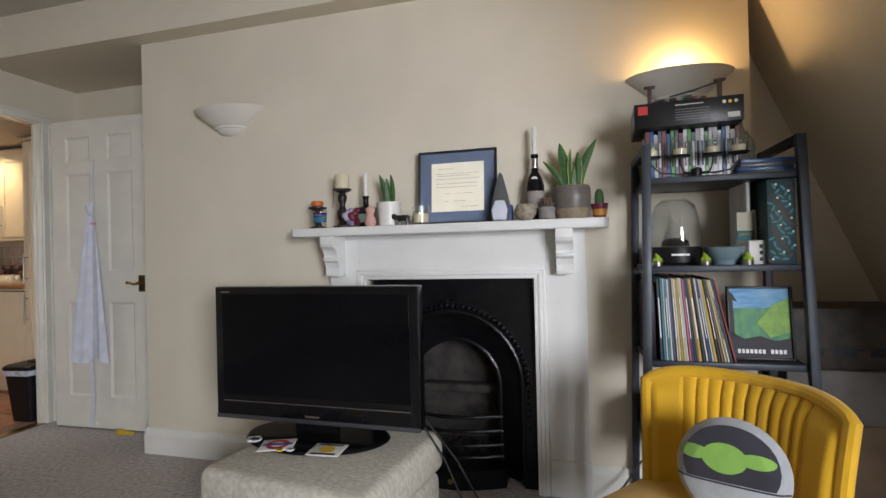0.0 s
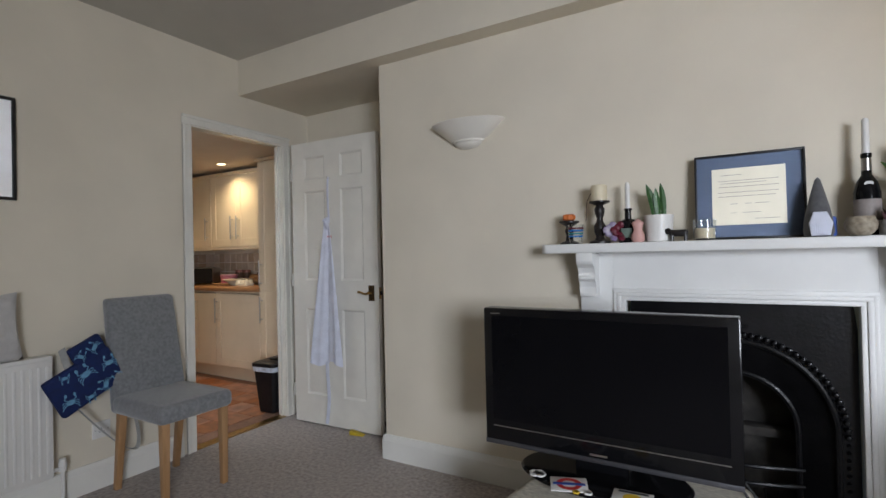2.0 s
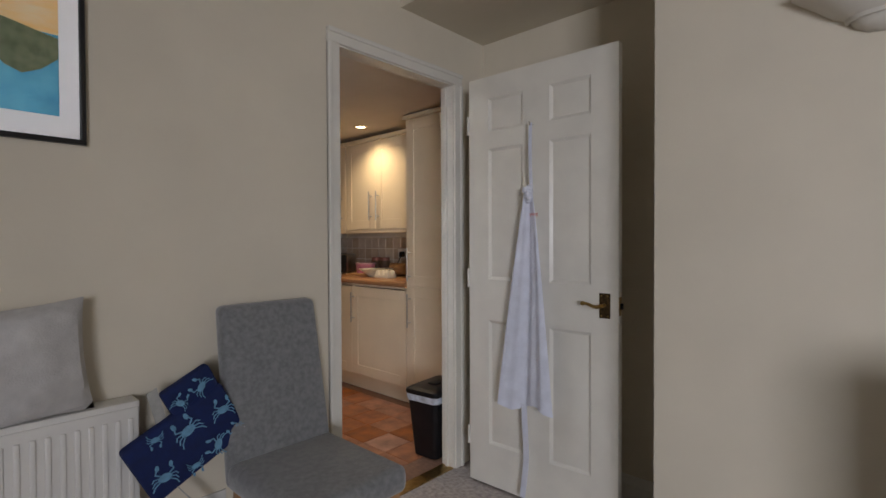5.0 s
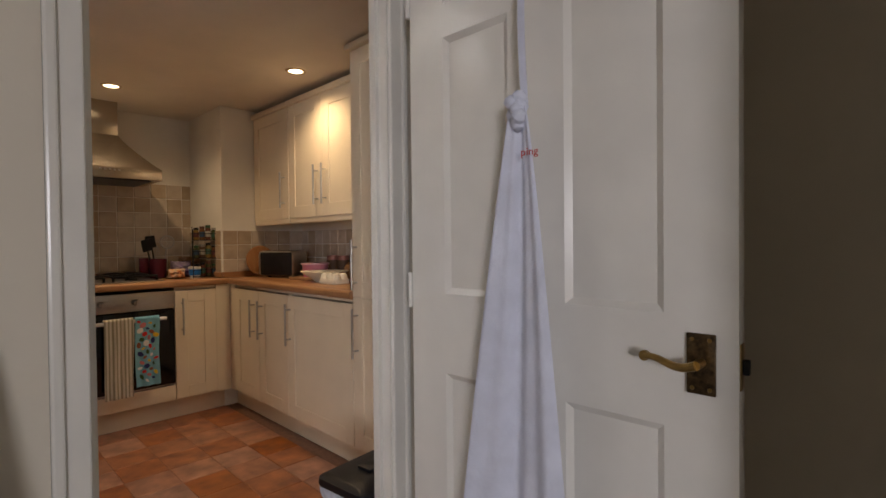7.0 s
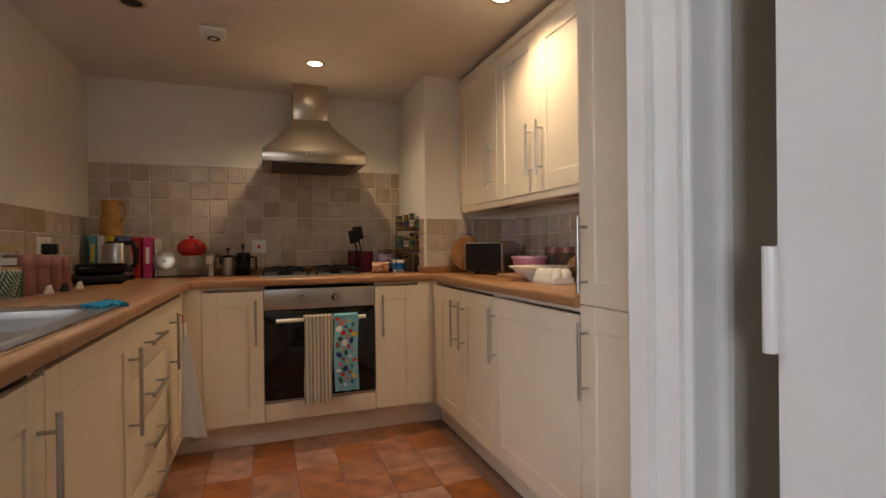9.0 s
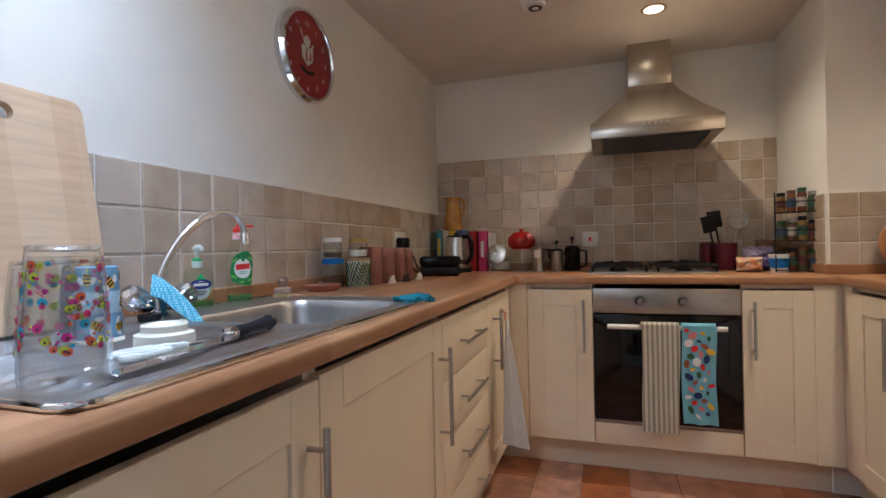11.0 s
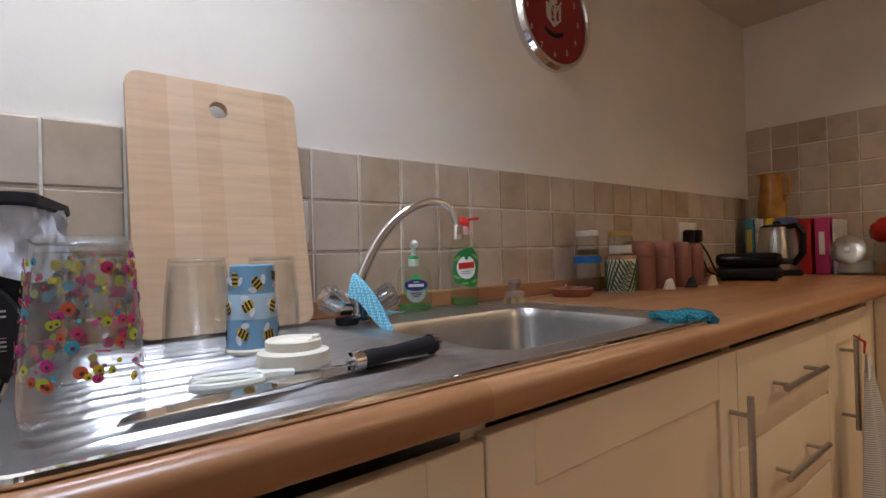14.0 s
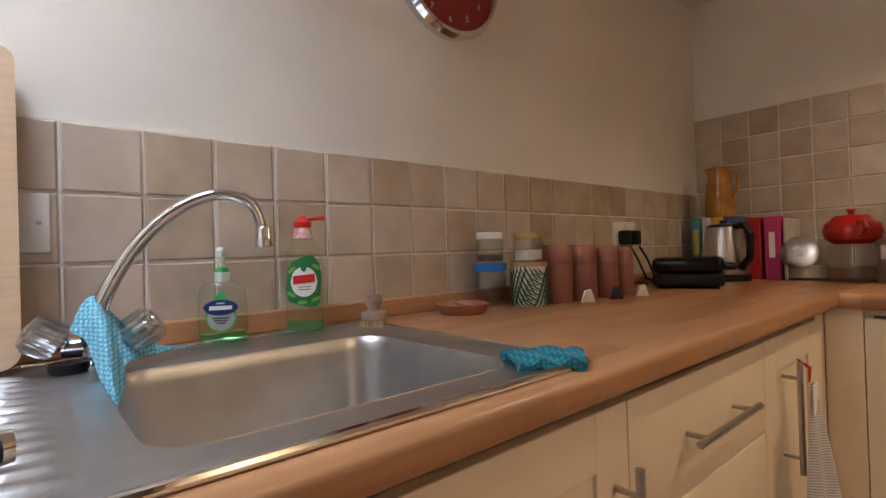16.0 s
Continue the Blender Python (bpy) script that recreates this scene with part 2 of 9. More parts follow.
def tube(points, radius, segs=10, bm=None, m=None, closed=False):
    """A round tube along points; radius may be a list."""
    t = bmesh.new()
    pts = [Vector(p) for p in points]
    rings, side = [], None
    for i, p in enumerate(pts):
        d = (pts[min(i + 1, len(pts) - 1)] - pts[max(i - 1, 0)]).normalized()
        if side is None:
            side = d.orthogonal().normalized()
        side = (side - d * side.dot(d)).normalized()
        up = d.cross(side)
        r = radius[i] if isinstance(radius, (list, tuple)) else radius
        rings.append([t.verts.new(p + (side * math.cos(2 * math.pi * k / segs) + up * math.sin(2 * math.pi * k / segs)) * r) for k in range(segs)])
    for a, b in zip(rings, rings[1:]):
        for k in range(segs):
            t.faces.new((a[k], a[(k + 1) % segs], b[(k + 1) % segs], b[k]))
    if not closed:
        t.faces.new(rings[0][::-1])
        t.faces.new(rings[-1])
    return merge(bm or bmesh.new(), t, m)


def prism(outline, d0, d1, axis="y", bm=None, m=None, bevel=0.0):
    """Extrudes a closed 2D outline from d0 to d1 along an axis (outline in the other two axes, in order)."""
    t = bmesh.new()

    def at(u, v, d):
        return {"x": (d, u, v), "y": (u, d, v), "z": (u, v, d)}[axis]
    a = [t.verts.new(at(u, v, d0)) for u, v in outline]
    b = [t.verts.new(at(u, v, d1)) for u, v in outline]
    t.faces.new(a)
    t.faces.new(b[::-1])
    for i in range(len(a)):
        j = (i + 1) % len(a)
        t.faces.new((a[i], b[i], b[j], a[j]))
    if bevel:
        bmesh.ops.bevel(t, geom=t.edges[:], offset=bevel, segments=2, profile=0.5, affect="EDGES")
    return merge(bm or bmesh.new(), t, m)


def grid_surface(fn, nu, nv, thickness=0.0, bm=None, m=None):
    """A sheet from fn(u, v), u and v from 0 to 1, given thickness along its normal."""
    t = bmesh.new()
    vs = [[t.verts.new(fn(i / nu, j / nv)) for j in range(nv + 1)] for i in range(nu + 1)]
    for i in range(nu):
        for j in range(nv):
            t.faces.new((vs[i][j], vs[i + 1][j], vs[i + 1][j + 1], vs[i][j + 1]))
    if thickness:
        bmesh.ops.recalc_face_normals(t, faces=t.faces)
        bmesh.ops.solidify(t, geom=t.faces[:], thickness=thickness)
    return merge(bm or bmesh.new(), t, m)


def pillow(w, h, d, n=18, wob=0.0, seed=0.0):
    """A stuffed cushion standing in the xz plane, w wide, h high, d thick."""
    bm = bmesh.new()
    for s in (-1, 1):
        def fn(u, v, s=s):
            a, b = u * 2 - 1, v * 2 - 1
            full = max(0.0, (1 - a ** 4) * (1 - b ** 4)) ** 0.5
            pinch = 1 - 0.07 * (1 - abs(a) ** 2) * abs(b) ** 3 - 0.07 * (1 - abs(b) ** 2) * abs(a) ** 3
            k = noise.noise(Vector((a * 2 + seed, b * 2, s))) * wob
            return (a * w / 2 * pinch, s * (d / 2 * full * (1 + k)), h / 2 + b * h / 2 * pinch)
        grid_surface(fn, n, n, bm=bm)
    bmesh.ops.remove_doubles(bm, verts=bm.verts[:], dist=0.0008)
    return bm


def text_part(name, body, size, material, parent, m, depth=0.0006):
    """Lettering as a mesh, in the xy plane of m, centred."""
    cu = bpy.data.curves.new(name, "FONT")
    cu.body, cu.size, cu.extrude, cu.align_x, cu.align_y, cu.resolution_u = body, size, depth, "CENTER", "CENTER", 2
    tmp = new("tmp", cu)
    me = bpy.data.meshes.new_from_object(tmp.evaluated_get(bpy.context.evaluated_depsgraph_get()))
    bpy.data.objects.remove(tmp)
    me.name = name
    me.materials.clear()
    me.materials.append(material)
    ob = new(name, me)
    ob.matrix_world = m
    if parent:
        ob.parent = parent
    return ob


# ---- the two rooms ----
WX, KX = -3.38, -3.455            # living and kitchen faces of the wall between
DY0, DY1, DH = 1.845, 2.55, 2.0   # the doorway
CH_Y, CH_L, CH_R = 2.30, -2.268, 0.75
SINK_Y, HOOD_X, KIT_Y = 1.13, -6.41, 3.65
BEAM_Y, BEAM_Z, LIV_Z = 2.19, 2.28, 2.52


def setting(name, bm, material, label=""):
    return tagged(part(name, bm, material, smooth=False), label, "", "", "structure")


setting("floor_living", box(WX, 3.0, -2.4, 3.0, -0.1, 0.0), M_CARPET, "grey beige cut pile carpet")
setting("floor_kitchen", box(HOOD_X - 0.1, WX, 1.0, KIT_Y + 0.1, -0.1, -0.004), M_GROUT, "terracotta tiled kitchen floor")
w = box(KX, WX, -2.4, DY0 - 0.03, 0, 2.6)
box(KX, WX, DY0 - 0.03, DY1 + 0.03, DH + 0.03, 2.6, bm=w)
box(KX, WX, DY1 + 0.03, KIT_Y, 0, 2.6, bm=w)
setting("wall_west", w, M_WALL, "cream painted wall with a doorway to the kitchen")
setting("wall_alcove", box(WX, CH_L + 0.2, 2.81, 2.95, 0, 2.6), M_WALL, "cream painted alcove wall behind the open door")
w = box(CH_L, -0.93, CH_Y, 2.95, 0, 2.6)
box(-0.11, CH_R, CH_Y, 2.95, 0, 2.6, bm=w)
box(-0.93, -0.11, CH_Y, 2.95, 0.97, 2.6, bm=w)
setting("wall_chimney", w, M_WALL, "cream painted chimney breast")
setting("wall_recess", box(CH_R, 3.0, 2.6, 2.75, 0, 2.6), M_WALL, "cream painted recess wall")
w = box(-3.5, 1.5, -2.5, -2.4, 0, 2.6)
box(2.9, 3.1, -2.5, -2.4, 0, 2.6, bm=w)
box(1.5, 2.9, -2.5, -2.4, 0, 0.85, bm=w)
box(1.5, 2.9, -2.5, -2.4, 2.15, 2.6, bm=w)
setting("wall_south", w, M_WALL, "cream painted wall with a window")
setting("wall_east", box(3.0, 3.1, -2.4, 2.75, 0, 2.6), M_WALL, "plain cream painted wall")
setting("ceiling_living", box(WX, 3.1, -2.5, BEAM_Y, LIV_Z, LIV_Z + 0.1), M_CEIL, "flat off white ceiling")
setting("beam", box(WX, CH_R, BEAM_Y, 2.85, BEAM_Z, 2.6), M_WALL, "boxed off white ceiling beam")
# sloping ceiling over the recess
setting("ceiling_slope", prism([(0.76, 2.15), (1.66, 0.0), (1.8, 0.0), (0.9, 2.6), (0.76, 2.6)], 0.7, 2.62, "y"), M_WALL, "sloping attic wall beside the chimney")
# kitchen shell
setting("wall_sink", box(HOOD_X, KX, SINK_Y - 0.12, SINK_Y, 0, 2.4), M_KWALL, "white painted kitchen wall above the tiles")
setting("wall_hood", box(HOOD_X - 0.12, HOOD_X, SINK_Y - 0.12, KIT_Y + 0.12, 0, 2.4), M_KWALL, "white painted wall behind the hob")
setting("wall_pillar", box(HOOD_X, -5.79, 3.03, KIT_Y, 0, 2.4), M_KWALL, "white painted boxed pillar")
setting("wall_north", box(-5.79, WX, KIT_Y, KIT_Y + 0.12, 0, 2.4), M_KWALL, "white painted kitchen wall behind the cabinets")
SKY = (-4.01, -3.51, 1.37, 1.87)   # roof light over the doorway end of the kitchen
w = box(HOOD_X, SKY[0], SINK_Y, KIT_Y, CEIL, CEIL + 0.12)
box(SKY[1], KX, SINK_Y, KIT_Y, CEIL, CEIL + 0.12, bm=w)
box(SKY[0], SKY[1], SINK_Y, SKY[2], CEIL, CEIL + 0.12, bm=w)
box(SKY[0], SKY[1], SKY[3], KIT_Y, CEIL, CEIL + 0.12, bm=w)
setting("ceiling_kitchen", w, M_KCEIL, "low kitchen ceiling with a roof light")
w = box(SKY[0] - 0.08, SKY[0], SKY[2] - 0.08, SKY[3] + 0.08, CEIL + 0.12, 2.56)
box(SKY[1], SKY[1] + 0.05, SKY[2] - 0.08, SKY[3] + 0.08, CEIL + 0.12, 2.56, bm=w)
box(SKY[0], SKY[1], SKY[2] - 0.08, SKY[2], CEIL + 0.12, 2.56, bm=w)
box(SKY[0], SKY[1], SKY[3], SKY[3] + 0.08, CEIL + 0.12, 2.56, bm=w)
setting("ceiling_shaft", w, M_KWALL, "white painted shaft below the roof light")


def window_unit(name, m, w, h, label):
    fr = thing(name, (0, 0, 0), label, "window", kind="structure")
    fr.matrix_world = m
    f = box(-w / 2, w / 2, -0.03, 0.03, 0, 0.06)
    box(-w / 2, w / 2, -0.03, 0.03, h - 0.06, h, bm=f)
    for x in (-w / 2, -0.03, w / 2 - 0.06):
        box(x, x + 0.06, -0.03, 0.03, 0.06, h - 0.06, bm=f)
    part("window_frame", f, M_TRIM, fr)
    part("window_sill", box(-w / 2 - 0.04, w / 2 + 0.04, 0.03, 0.16, -0.03, 0.0, 0.005), M_TRIM, fr)
    p = part("pane", box(-w / 2 + 0.06, w / 2 - 0.06, -0.004, 0.004, 0.06, h - 0.06), M_GLASS, fr)
    p.visible_shadow = False
    return fr


window_unit("window_1", pose(2.2, -2.45, 0.85), 1.4, 1.3, "white framed window in the south wall")
roof = thing("window_2", (-3.76, 1.62, 2.56), "white framed roof light in the kitchen ceiling", "window", kind="structure")
f = box(-0.25, 0.25, -0.25, -0.22, 0, 0.05)
box(-0.25, 0.25, 0.22, 0.25, 0, 0.05, bm=f)
box(-0.25, -0.22, -0.22, 0.22, 0, 0.05, bm=f)
box(0.22, 0.25, -0.22, 0.22, 0, 0.05, bm=f)
part("window_frame", f, M_TRIM, roof)
part("pane", box(-0.22, 0.22, -0.22, 0.22, 0.02, 0.026), M_GLASS, roof).visible_shadow = False
setting("ground", box(-200, 200, -200, 200, -6.1, -6.0), mat("grass_ground", (0.06, 0.09, 0.03), 0.95, vary=0.2, scale=2), "grass ground far below")


# skirting
def skirting(name, x0, y0, x1, y1, nx, ny):
    """A moulded board along a wall from (x0, y0) to (x1, y1); (nx, ny) points into the room."""
    L = math.hypot(x1 - x0, y1 - y0)
    prof = [(0, 0), (0.018, 0), (0.018, 0.105), (0.012, 0.122), (0.008, 0.14), (0, 0.14)]
    t = prism(prof, 0, L, "x")
    ux, uy = (x1 - x0) / L, (y1 - y0) / L
    t.transform(Matrix(((ux, nx, 0, x0), (uy, ny, 0, y0), (0, 0, 1, 0), (0, 0, 0, 1))))
    return setting(name, t, M_TRIM, "white moulded skirting board")


skirting("baseboard", WX, -2.4, WX, DY0 - 0.09, 1, 0)
skirting("baseboard", CH_L, CH_Y, -1.122, CH_Y, 0, -1)
skirting("baseboard", CH_L, CH_Y - 0.018, CH_L, 2.81, -1, 0)
skirting("baseboard", WX, 2.81, CH_L, 2.81, 0, -1)
skirting("baseboard", 0.10, CH_Y, CH_R, CH_Y, 0, -1)
skirting("baseboard", CH_R, 2.6, 3.0, 2.6, 0, -1)
skirting("baseboard", 3.0, -2.4, 3.0, 2.6, -1, 0)

# door lining and architrave
lin = box(KX - 0.002, WX + 0.002, DY0 - 0.03, DY0, 0, DH)
box(KX - 0.002, WX + 0.002, DY1, DY1 + 0.03, 0, DH, bm=lin)
box(KX - 0.002, WX + 0.002, DY0 - 0.03, DY1 + 0.03, DH, DH + 0.03, bm=lin)
box(KX + 0.025, KX + 0.04, DY0, DY0 + 0.012, 0, DH, bm=lin)
box(KX + 0.025, KX + 0.04, DY1 - 0.012, DY1, 0, DH, bm=lin)
setting("trim", lin, M_GLOSS, "white gloss door lining")
for xw, s in ((WX, 1), (KX, -1)):
    for nm, y0, y1, z0, z1 in (("trim", DY0 - 0.065, DY0 - 0.006, 0, DH + 0.006), ("trim", DY1 + 0.006, DY1 + 0.065, 0, DH + 0.006),
                               ("trim", DY0 - 0.065, DY1 + 0.065, DH + 0.006, DH + 0.065)):
        a = box(min(xw, xw + s * 0.014), max(xw, xw + s * 0.014), y0, y1, z0, z1, 0.004)
        if z0 == 0:
            yo = y0 if y0 < DY0 else y1 - 0.02
            box(min(xw, xw + s * 0.022), max(xw, xw + s * 0.022), yo, yo + 0.02, z0, z1, 0.005, bm=a)
        else:
            box(min(xw, xw + s * 0.022), max(xw, xw + s * 0.022), y0, y1, z1 - 0.02, z1, 0.005, bm=a)
        setting(nm, a, M_GLOSS, "white gloss moulded architrave")
setting("trim", box(KX, WX, DY0, DY1, -0.004, 0.004), M_BRASS, "metal threshold strip")


# ---- the panelled door ----
def panel_door(w=0.75, h=1.97, t=0.036):
    """Six-panel leaf: hinge edge at x = 0, faces at y = +-t/2. Returns the mesh."""
    bm = bmesh.new()
    st, mid = 0.115, 0.136
    pw = (w - 2 * st - mid) / 2
    rows = [(0.20, 0.80), (0.997, 1.624), (1.705, 1.865)]
    core = 0.010
    box(0.004, w - 0.004, -t / 2 + core, t / 2 - core, 0.004, h - 0.004, bm=bm)
    xs = [(0, st), (st + pw, st + pw + mid), (w - st, w)]
    for a, b in xs:
        box(a, b, -t / 2, t / 2, 0, h, bm=bm)
    zs = [(0, rows[0][0]), (rows[0][1], rows[1][0]), (rows[1][1], rows[2][0]), (rows[2][1], h)]
    for a, b in zs:
        for x in (st, st + pw + mid):
            box(x, x + pw, -t / 2, t / 2, a, b, bm=bm)
    for z0, z1 in rows:
        for x in (st, st + pw + mid):
            for s in (-1, 1):
                # sloping moulding into the recess and a raised field
                o = [(x, z0), (x + pw, z0), (x + pw, z1), (x, z1)]
                g = [(x + 0.014, z0 + 0.014), (x + pw - 0.014, z0 + 0.014), (x + pw - 0.014, z1 - 0.014), (x + 0.014, z1 - 0.014)]
                k = [(x + 0.048, z0 + 0.048), (x + pw - 0.048, z0 + 0.048), (x + pw - 0.048, z1 - 0.048), (x + 0.048, z1 - 0.048)]
                yo, yg, yk = s * t / 2, s * (t / 2 - 0.009), s * (t / 2 - 0.003)
                v = [[bm.verts.new((p[0], y, p[1])) for p in ring] for ring, y in ((o, yo), (g, yg), (k, yk))]
                for a, b in ((v[0], v[1]), (v[1], v[2])):
                    for i in range(4):
                        j = (i + 1) % 4
                        bm.faces.new((a[i], a[j], b[j], b[i]))
                bm.faces.new(v[2])
    return bm


door = thing("door_1", (-3.24, 2.535, 0.012), "white gloss six panel door standing open", "door", rz=1.5, kind="structure")
part("leaf", panel_door(), M_GLOSS, door)
for z in (0.22, 1.0, 1.75):
    part("hinge", tube([(-0.004, -0.022, z - 0.045), (-0.004, -0.022, z + 0.045)], 0.006), M_GLOSS, door)


def lever(side):
    h = bmesh.new()
    y = side * 0.018
    tube([(0.696, y, 0.92), (0.696, y + side * 0.036, 0.92)], 0.008, bm=h)
    pts = [(0.696 - 0.082 * u, y + side * 0.037, 0.92 - 0.006 * math.sin(u * math.pi * 1.7)) for u in [i / 12 for i in range(13)]]
    tube(pts, [0.0078 - 0.0026 * i / 12 for i in range(13)], bm=h)
    lathe([(0.0, 0), (0.009, 0.002), (0.009, 0.01), (0, 0.013)], 12, bm=h, m=pose(0.613, y + side * 0.037, 0.9245, 90 * side, 0, 0))
    for z in (0.876, 0.958):
        for x in (0.682, 0.709):
            lathe([(0.004, 0), (0.003, 0.002), (0, 0.003)], 8, bm=h, m=pose(x, y + side * 0.006, z, -90 * side, 0, 0))
    return h


for s in (-1, 1):
    part("backplate", box(0.673, 0.718, min(s * 0.018, s * 0.024), max(s * 0.018, s * 0.024), 0.866, 0.968, 0.002), mat("dark_bronze", (0.16, 0.105, 0.05), 0.35, 0.9, second=(0.05, 0.035, 0.02), scale=90, bump=0.6, bump_scale=90), door, "dark patterned bronze backplate")
    part("door_handle", lever(s), M_BRASS, door, "aged brass lever handle on a backplate")
part("latch_plate", box(0.7495, 0.752, -0.012, 0.012, 0.88, 0.955, 0.0008), M_BRASS, door)
part("latch", box(0.752, 0.762, -0.006, 0.006, 0.905, 0.93, 0.002), M_IRON, door)


# ---- kitchen ----
WT = 0.90                      # worktop height
FY, FX, RY = 1.70, -5.75, 3.07  # cabinet fronts: sink run, hob run, north run


def shaker_door(name, w, h, parent, label="", t=0.019, rail=0.075):
    """A framed door front: x 0..w, z 0..h, outer face at y = -t; a panel with two stiles and two rails."""
    d = part(name, box(0.004, w - 0.004, -t + 0.006, 0, 0.004, h - 0.004), M_CAB, parent, label)
    for x in (0, w - rail):
        part("stile", box(x, x + rail, -t, 0, 0, h, 0.0012, segs=1), M_CAB, d)
    for z in (0, h - rail):
        part("rail", box(rail, w - rail, -t, 0, z, z + rail, 0.0012, segs=1), M_CAB, d)
    return d


def slab(w, h, t=0.019):
    return box(0, w, -t, 0, 0, h, 0.002)


def bar_handle(length, y0=-0.019):
    """An upright bar on two posts, centred at the origin."""
    r, gap = 0.006, 0.034
    bm = lathe([(0, -length / 2), (r, -length / 2 + 0.0005), (r, length / 2 - 0.0005), (0, length / 2)], 14, m=pose(0, y0 - gap, 0))
    for z in (-length / 2 + 0.035, length / 2 - 0.035):
        tube([(0, y0, z), (0, y0 - gap, z)], 0.0045, 8, bm=bm)
    return bm


def front(parent, x, z, w, h, handle=None, plain=False, name="door", hlen=0.24, label=""):
    """A door or drawer front on a cabinet; handle: (x, z, turned)."""
    d = shaker_door(name, w, h, parent, label) if not plain else part(name, slab(w, h), M_CAB, parent, label)
    d.location = (x, 0, z)
    if handle:
        hx, hz, flat = handle
        ob = part("handle", bar_handle(hlen), M_STEEL, d, "brushed steel bar handle")
        ob.matrix_basis = pose(hx - x, 0, hz - z, 0, 90 if flat else 0, 0)
    return d


def base_unit(loc, rz, w, label, depth=0.56, h=0.86, foot=0.13):
    c = thing("base_cabinet", (loc[0], loc[1], 0), label, "cabinet", rz, "kitchen base cabinets")
    body = box(0, 0.018, 0, depth, foot, h)
    box(w - 0.018, w, 0, depth, foot, h, bm=body)
    box(0.018, w - 0.018, 0, depth, foot, foot + 0.018, bm=body)
    box(0.018, w - 0.018, depth - 0.018, depth, foot + 0.018, h, bm=body)
    box(0.018, w - 0.018, 0, 0.07, h - 0.018, h, bm=body)
    part("body", body, M_CAB, c)
    for x in (0.06, w - 0.06):
        for y in (0.08, depth - 0.08):
            part("foot", lathe([(0, 0), (0.022, 0), (0.018, 0.01), (0.018, foot), (0, foot)], 10, m=pose(x, y, 0)), M_BLACK, c)
    return c


G = 0.0015
TOP, BOT = 0.835, 0.135
# sink run: local x runs towards -x of the room; from x = -3.44
u = base_unit((-3.47, FY, 0), 180, 0.60, "cream shaker base cabinet under the drainer")
front(u, G, BOT, 0.60 - 2 * G, 0.829 - BOT, (0.565, 0.63, False), hlen=0.27, label="cream shaker door slightly ajar at the top")
u = base_unit((-4.07, FY, 0), 180, 0.63, "cream shaker base cabinet under the sink bowl")
front(u, G, BOT, 0.63 - 2 * G, TOP - BOT, (0.595, 0.63, False), hlen=0.27)
u = base_unit((-4.70, FY, 0), 180, 0.54, "cream four drawer base cabinet")
for i, (z0, z1) in enumerate(((0.655, 0.835), (0.485, 0.652), (0.31, 0.482), (0.135, 0.307))):
    front(u, G, z0, 0.54 - 2 * G, z1 - z0 - 0.001, (0.27, (z0 + z1) / 2, True), True, "drawer", 0.26)
u = base_unit((-5.24, FY, 0), 180, 0.42, "cream corner base cabinet with a hanging tea towel")
front(u, G, BOT, 0.40, TOP - BOT, (0.11, 0.66, False))
# hob run: local x runs towards +y
u = base_unit((FX, 1.80, 0), 90, 0.30, "narrow cream shaker base cabinet beside the oven")
front(u, G, BOT, 0.30 - 2 * G, TOP - BOT, (0.26, 0.67, False))
u = base_unit((FX, 2.70, 0), 90, 0.28, "narrow cream shaker base cabinet beside the oven")
front(u, G, BOT, 0.255, TOP - BOT, (0.04, 0.67, False))
# north run: local x runs towards +x
u = base_unit((-5.65, RY, 0), 0, 0.73, "cream shaker corner base cabinet with two doors")
front(u, G, BOT, 0.36, TOP - BOT, (0.30, 0.66, False))
front(u, 0.365, BOT, 0.363, TOP - BOT, (0.41, 0.66, False))
u = base_unit((-4.92, RY, 0), 0, 0.645, "wide cream shaker base cabinet beside the tall unit")
front(u, G, BOT, 0.642, TOP - BOT, (0.035, 0.67, False))

# tall unit
tall = thing("tall_cabinet", (-4.27, RY, 0), "tall cream kitchen cabinet with two doors", "cabinet")
part("body", box(0, 0.40, 0, 0.58, 0.13, 2.06), M_CAB, tall)
front(tall, G, BOT, 0.397, 0.735, (0.04, 0.70, False))
front(tall, G, 0.873, 0.397, 1.185, (0.04, 1.03, False))
part("cornice", box(-0.01, 0.41, -0.045, 0.58, 2.06, 2.088, 0.006), M_CAB, tall, "dark topped cream cornice")

# wall units
WY = 3.28


def wall_unit(x, w, label, fronts):
    c = thing("wall_cabinet", (x, WY, 1.30), label, "cabinet", 0, "kitchen wall cabinets")
    part("body", box(0, w, 0, KIT_Y - WY, 0, 0.73), M_CAB, c)
    for fx, fw, hx in fronts:
        d = shaker_door("door", fw, 0.73, c)
        d.location = (fx, 0, 0)
        ob = part("handle", bar_handle(0.24), M_STEEL, d, "brushed steel bar handle")
        ob.location = (hx - fx, 0, 0.19)
    part("light_rail", box(0, w, -0.015, 0.03, -0.035, 0, 0.004), M_CAB, c)
    part("cornice", box(0, w, -0.04, KIT_Y - WY, 0.73, 0.765, 0.006), M_CAB, c)
    part("underlight", box(w / 2 - 0.05, w / 2 + 0.05, 0.1, 0.16, -0.02, 0, 0.003), M_BLACK, c, "small black under cabinet light")
    return c


wall_unit(-5.78, 0.505, "cream shaker wall cabinet with one door", [(G, 0.50, 0.45)])
wall_unit(-5.27, 0.80, "cream shaker wall cabinet with two doors", [(G, 0.398, 0.355), (0.401, 0.398, 0.445)])

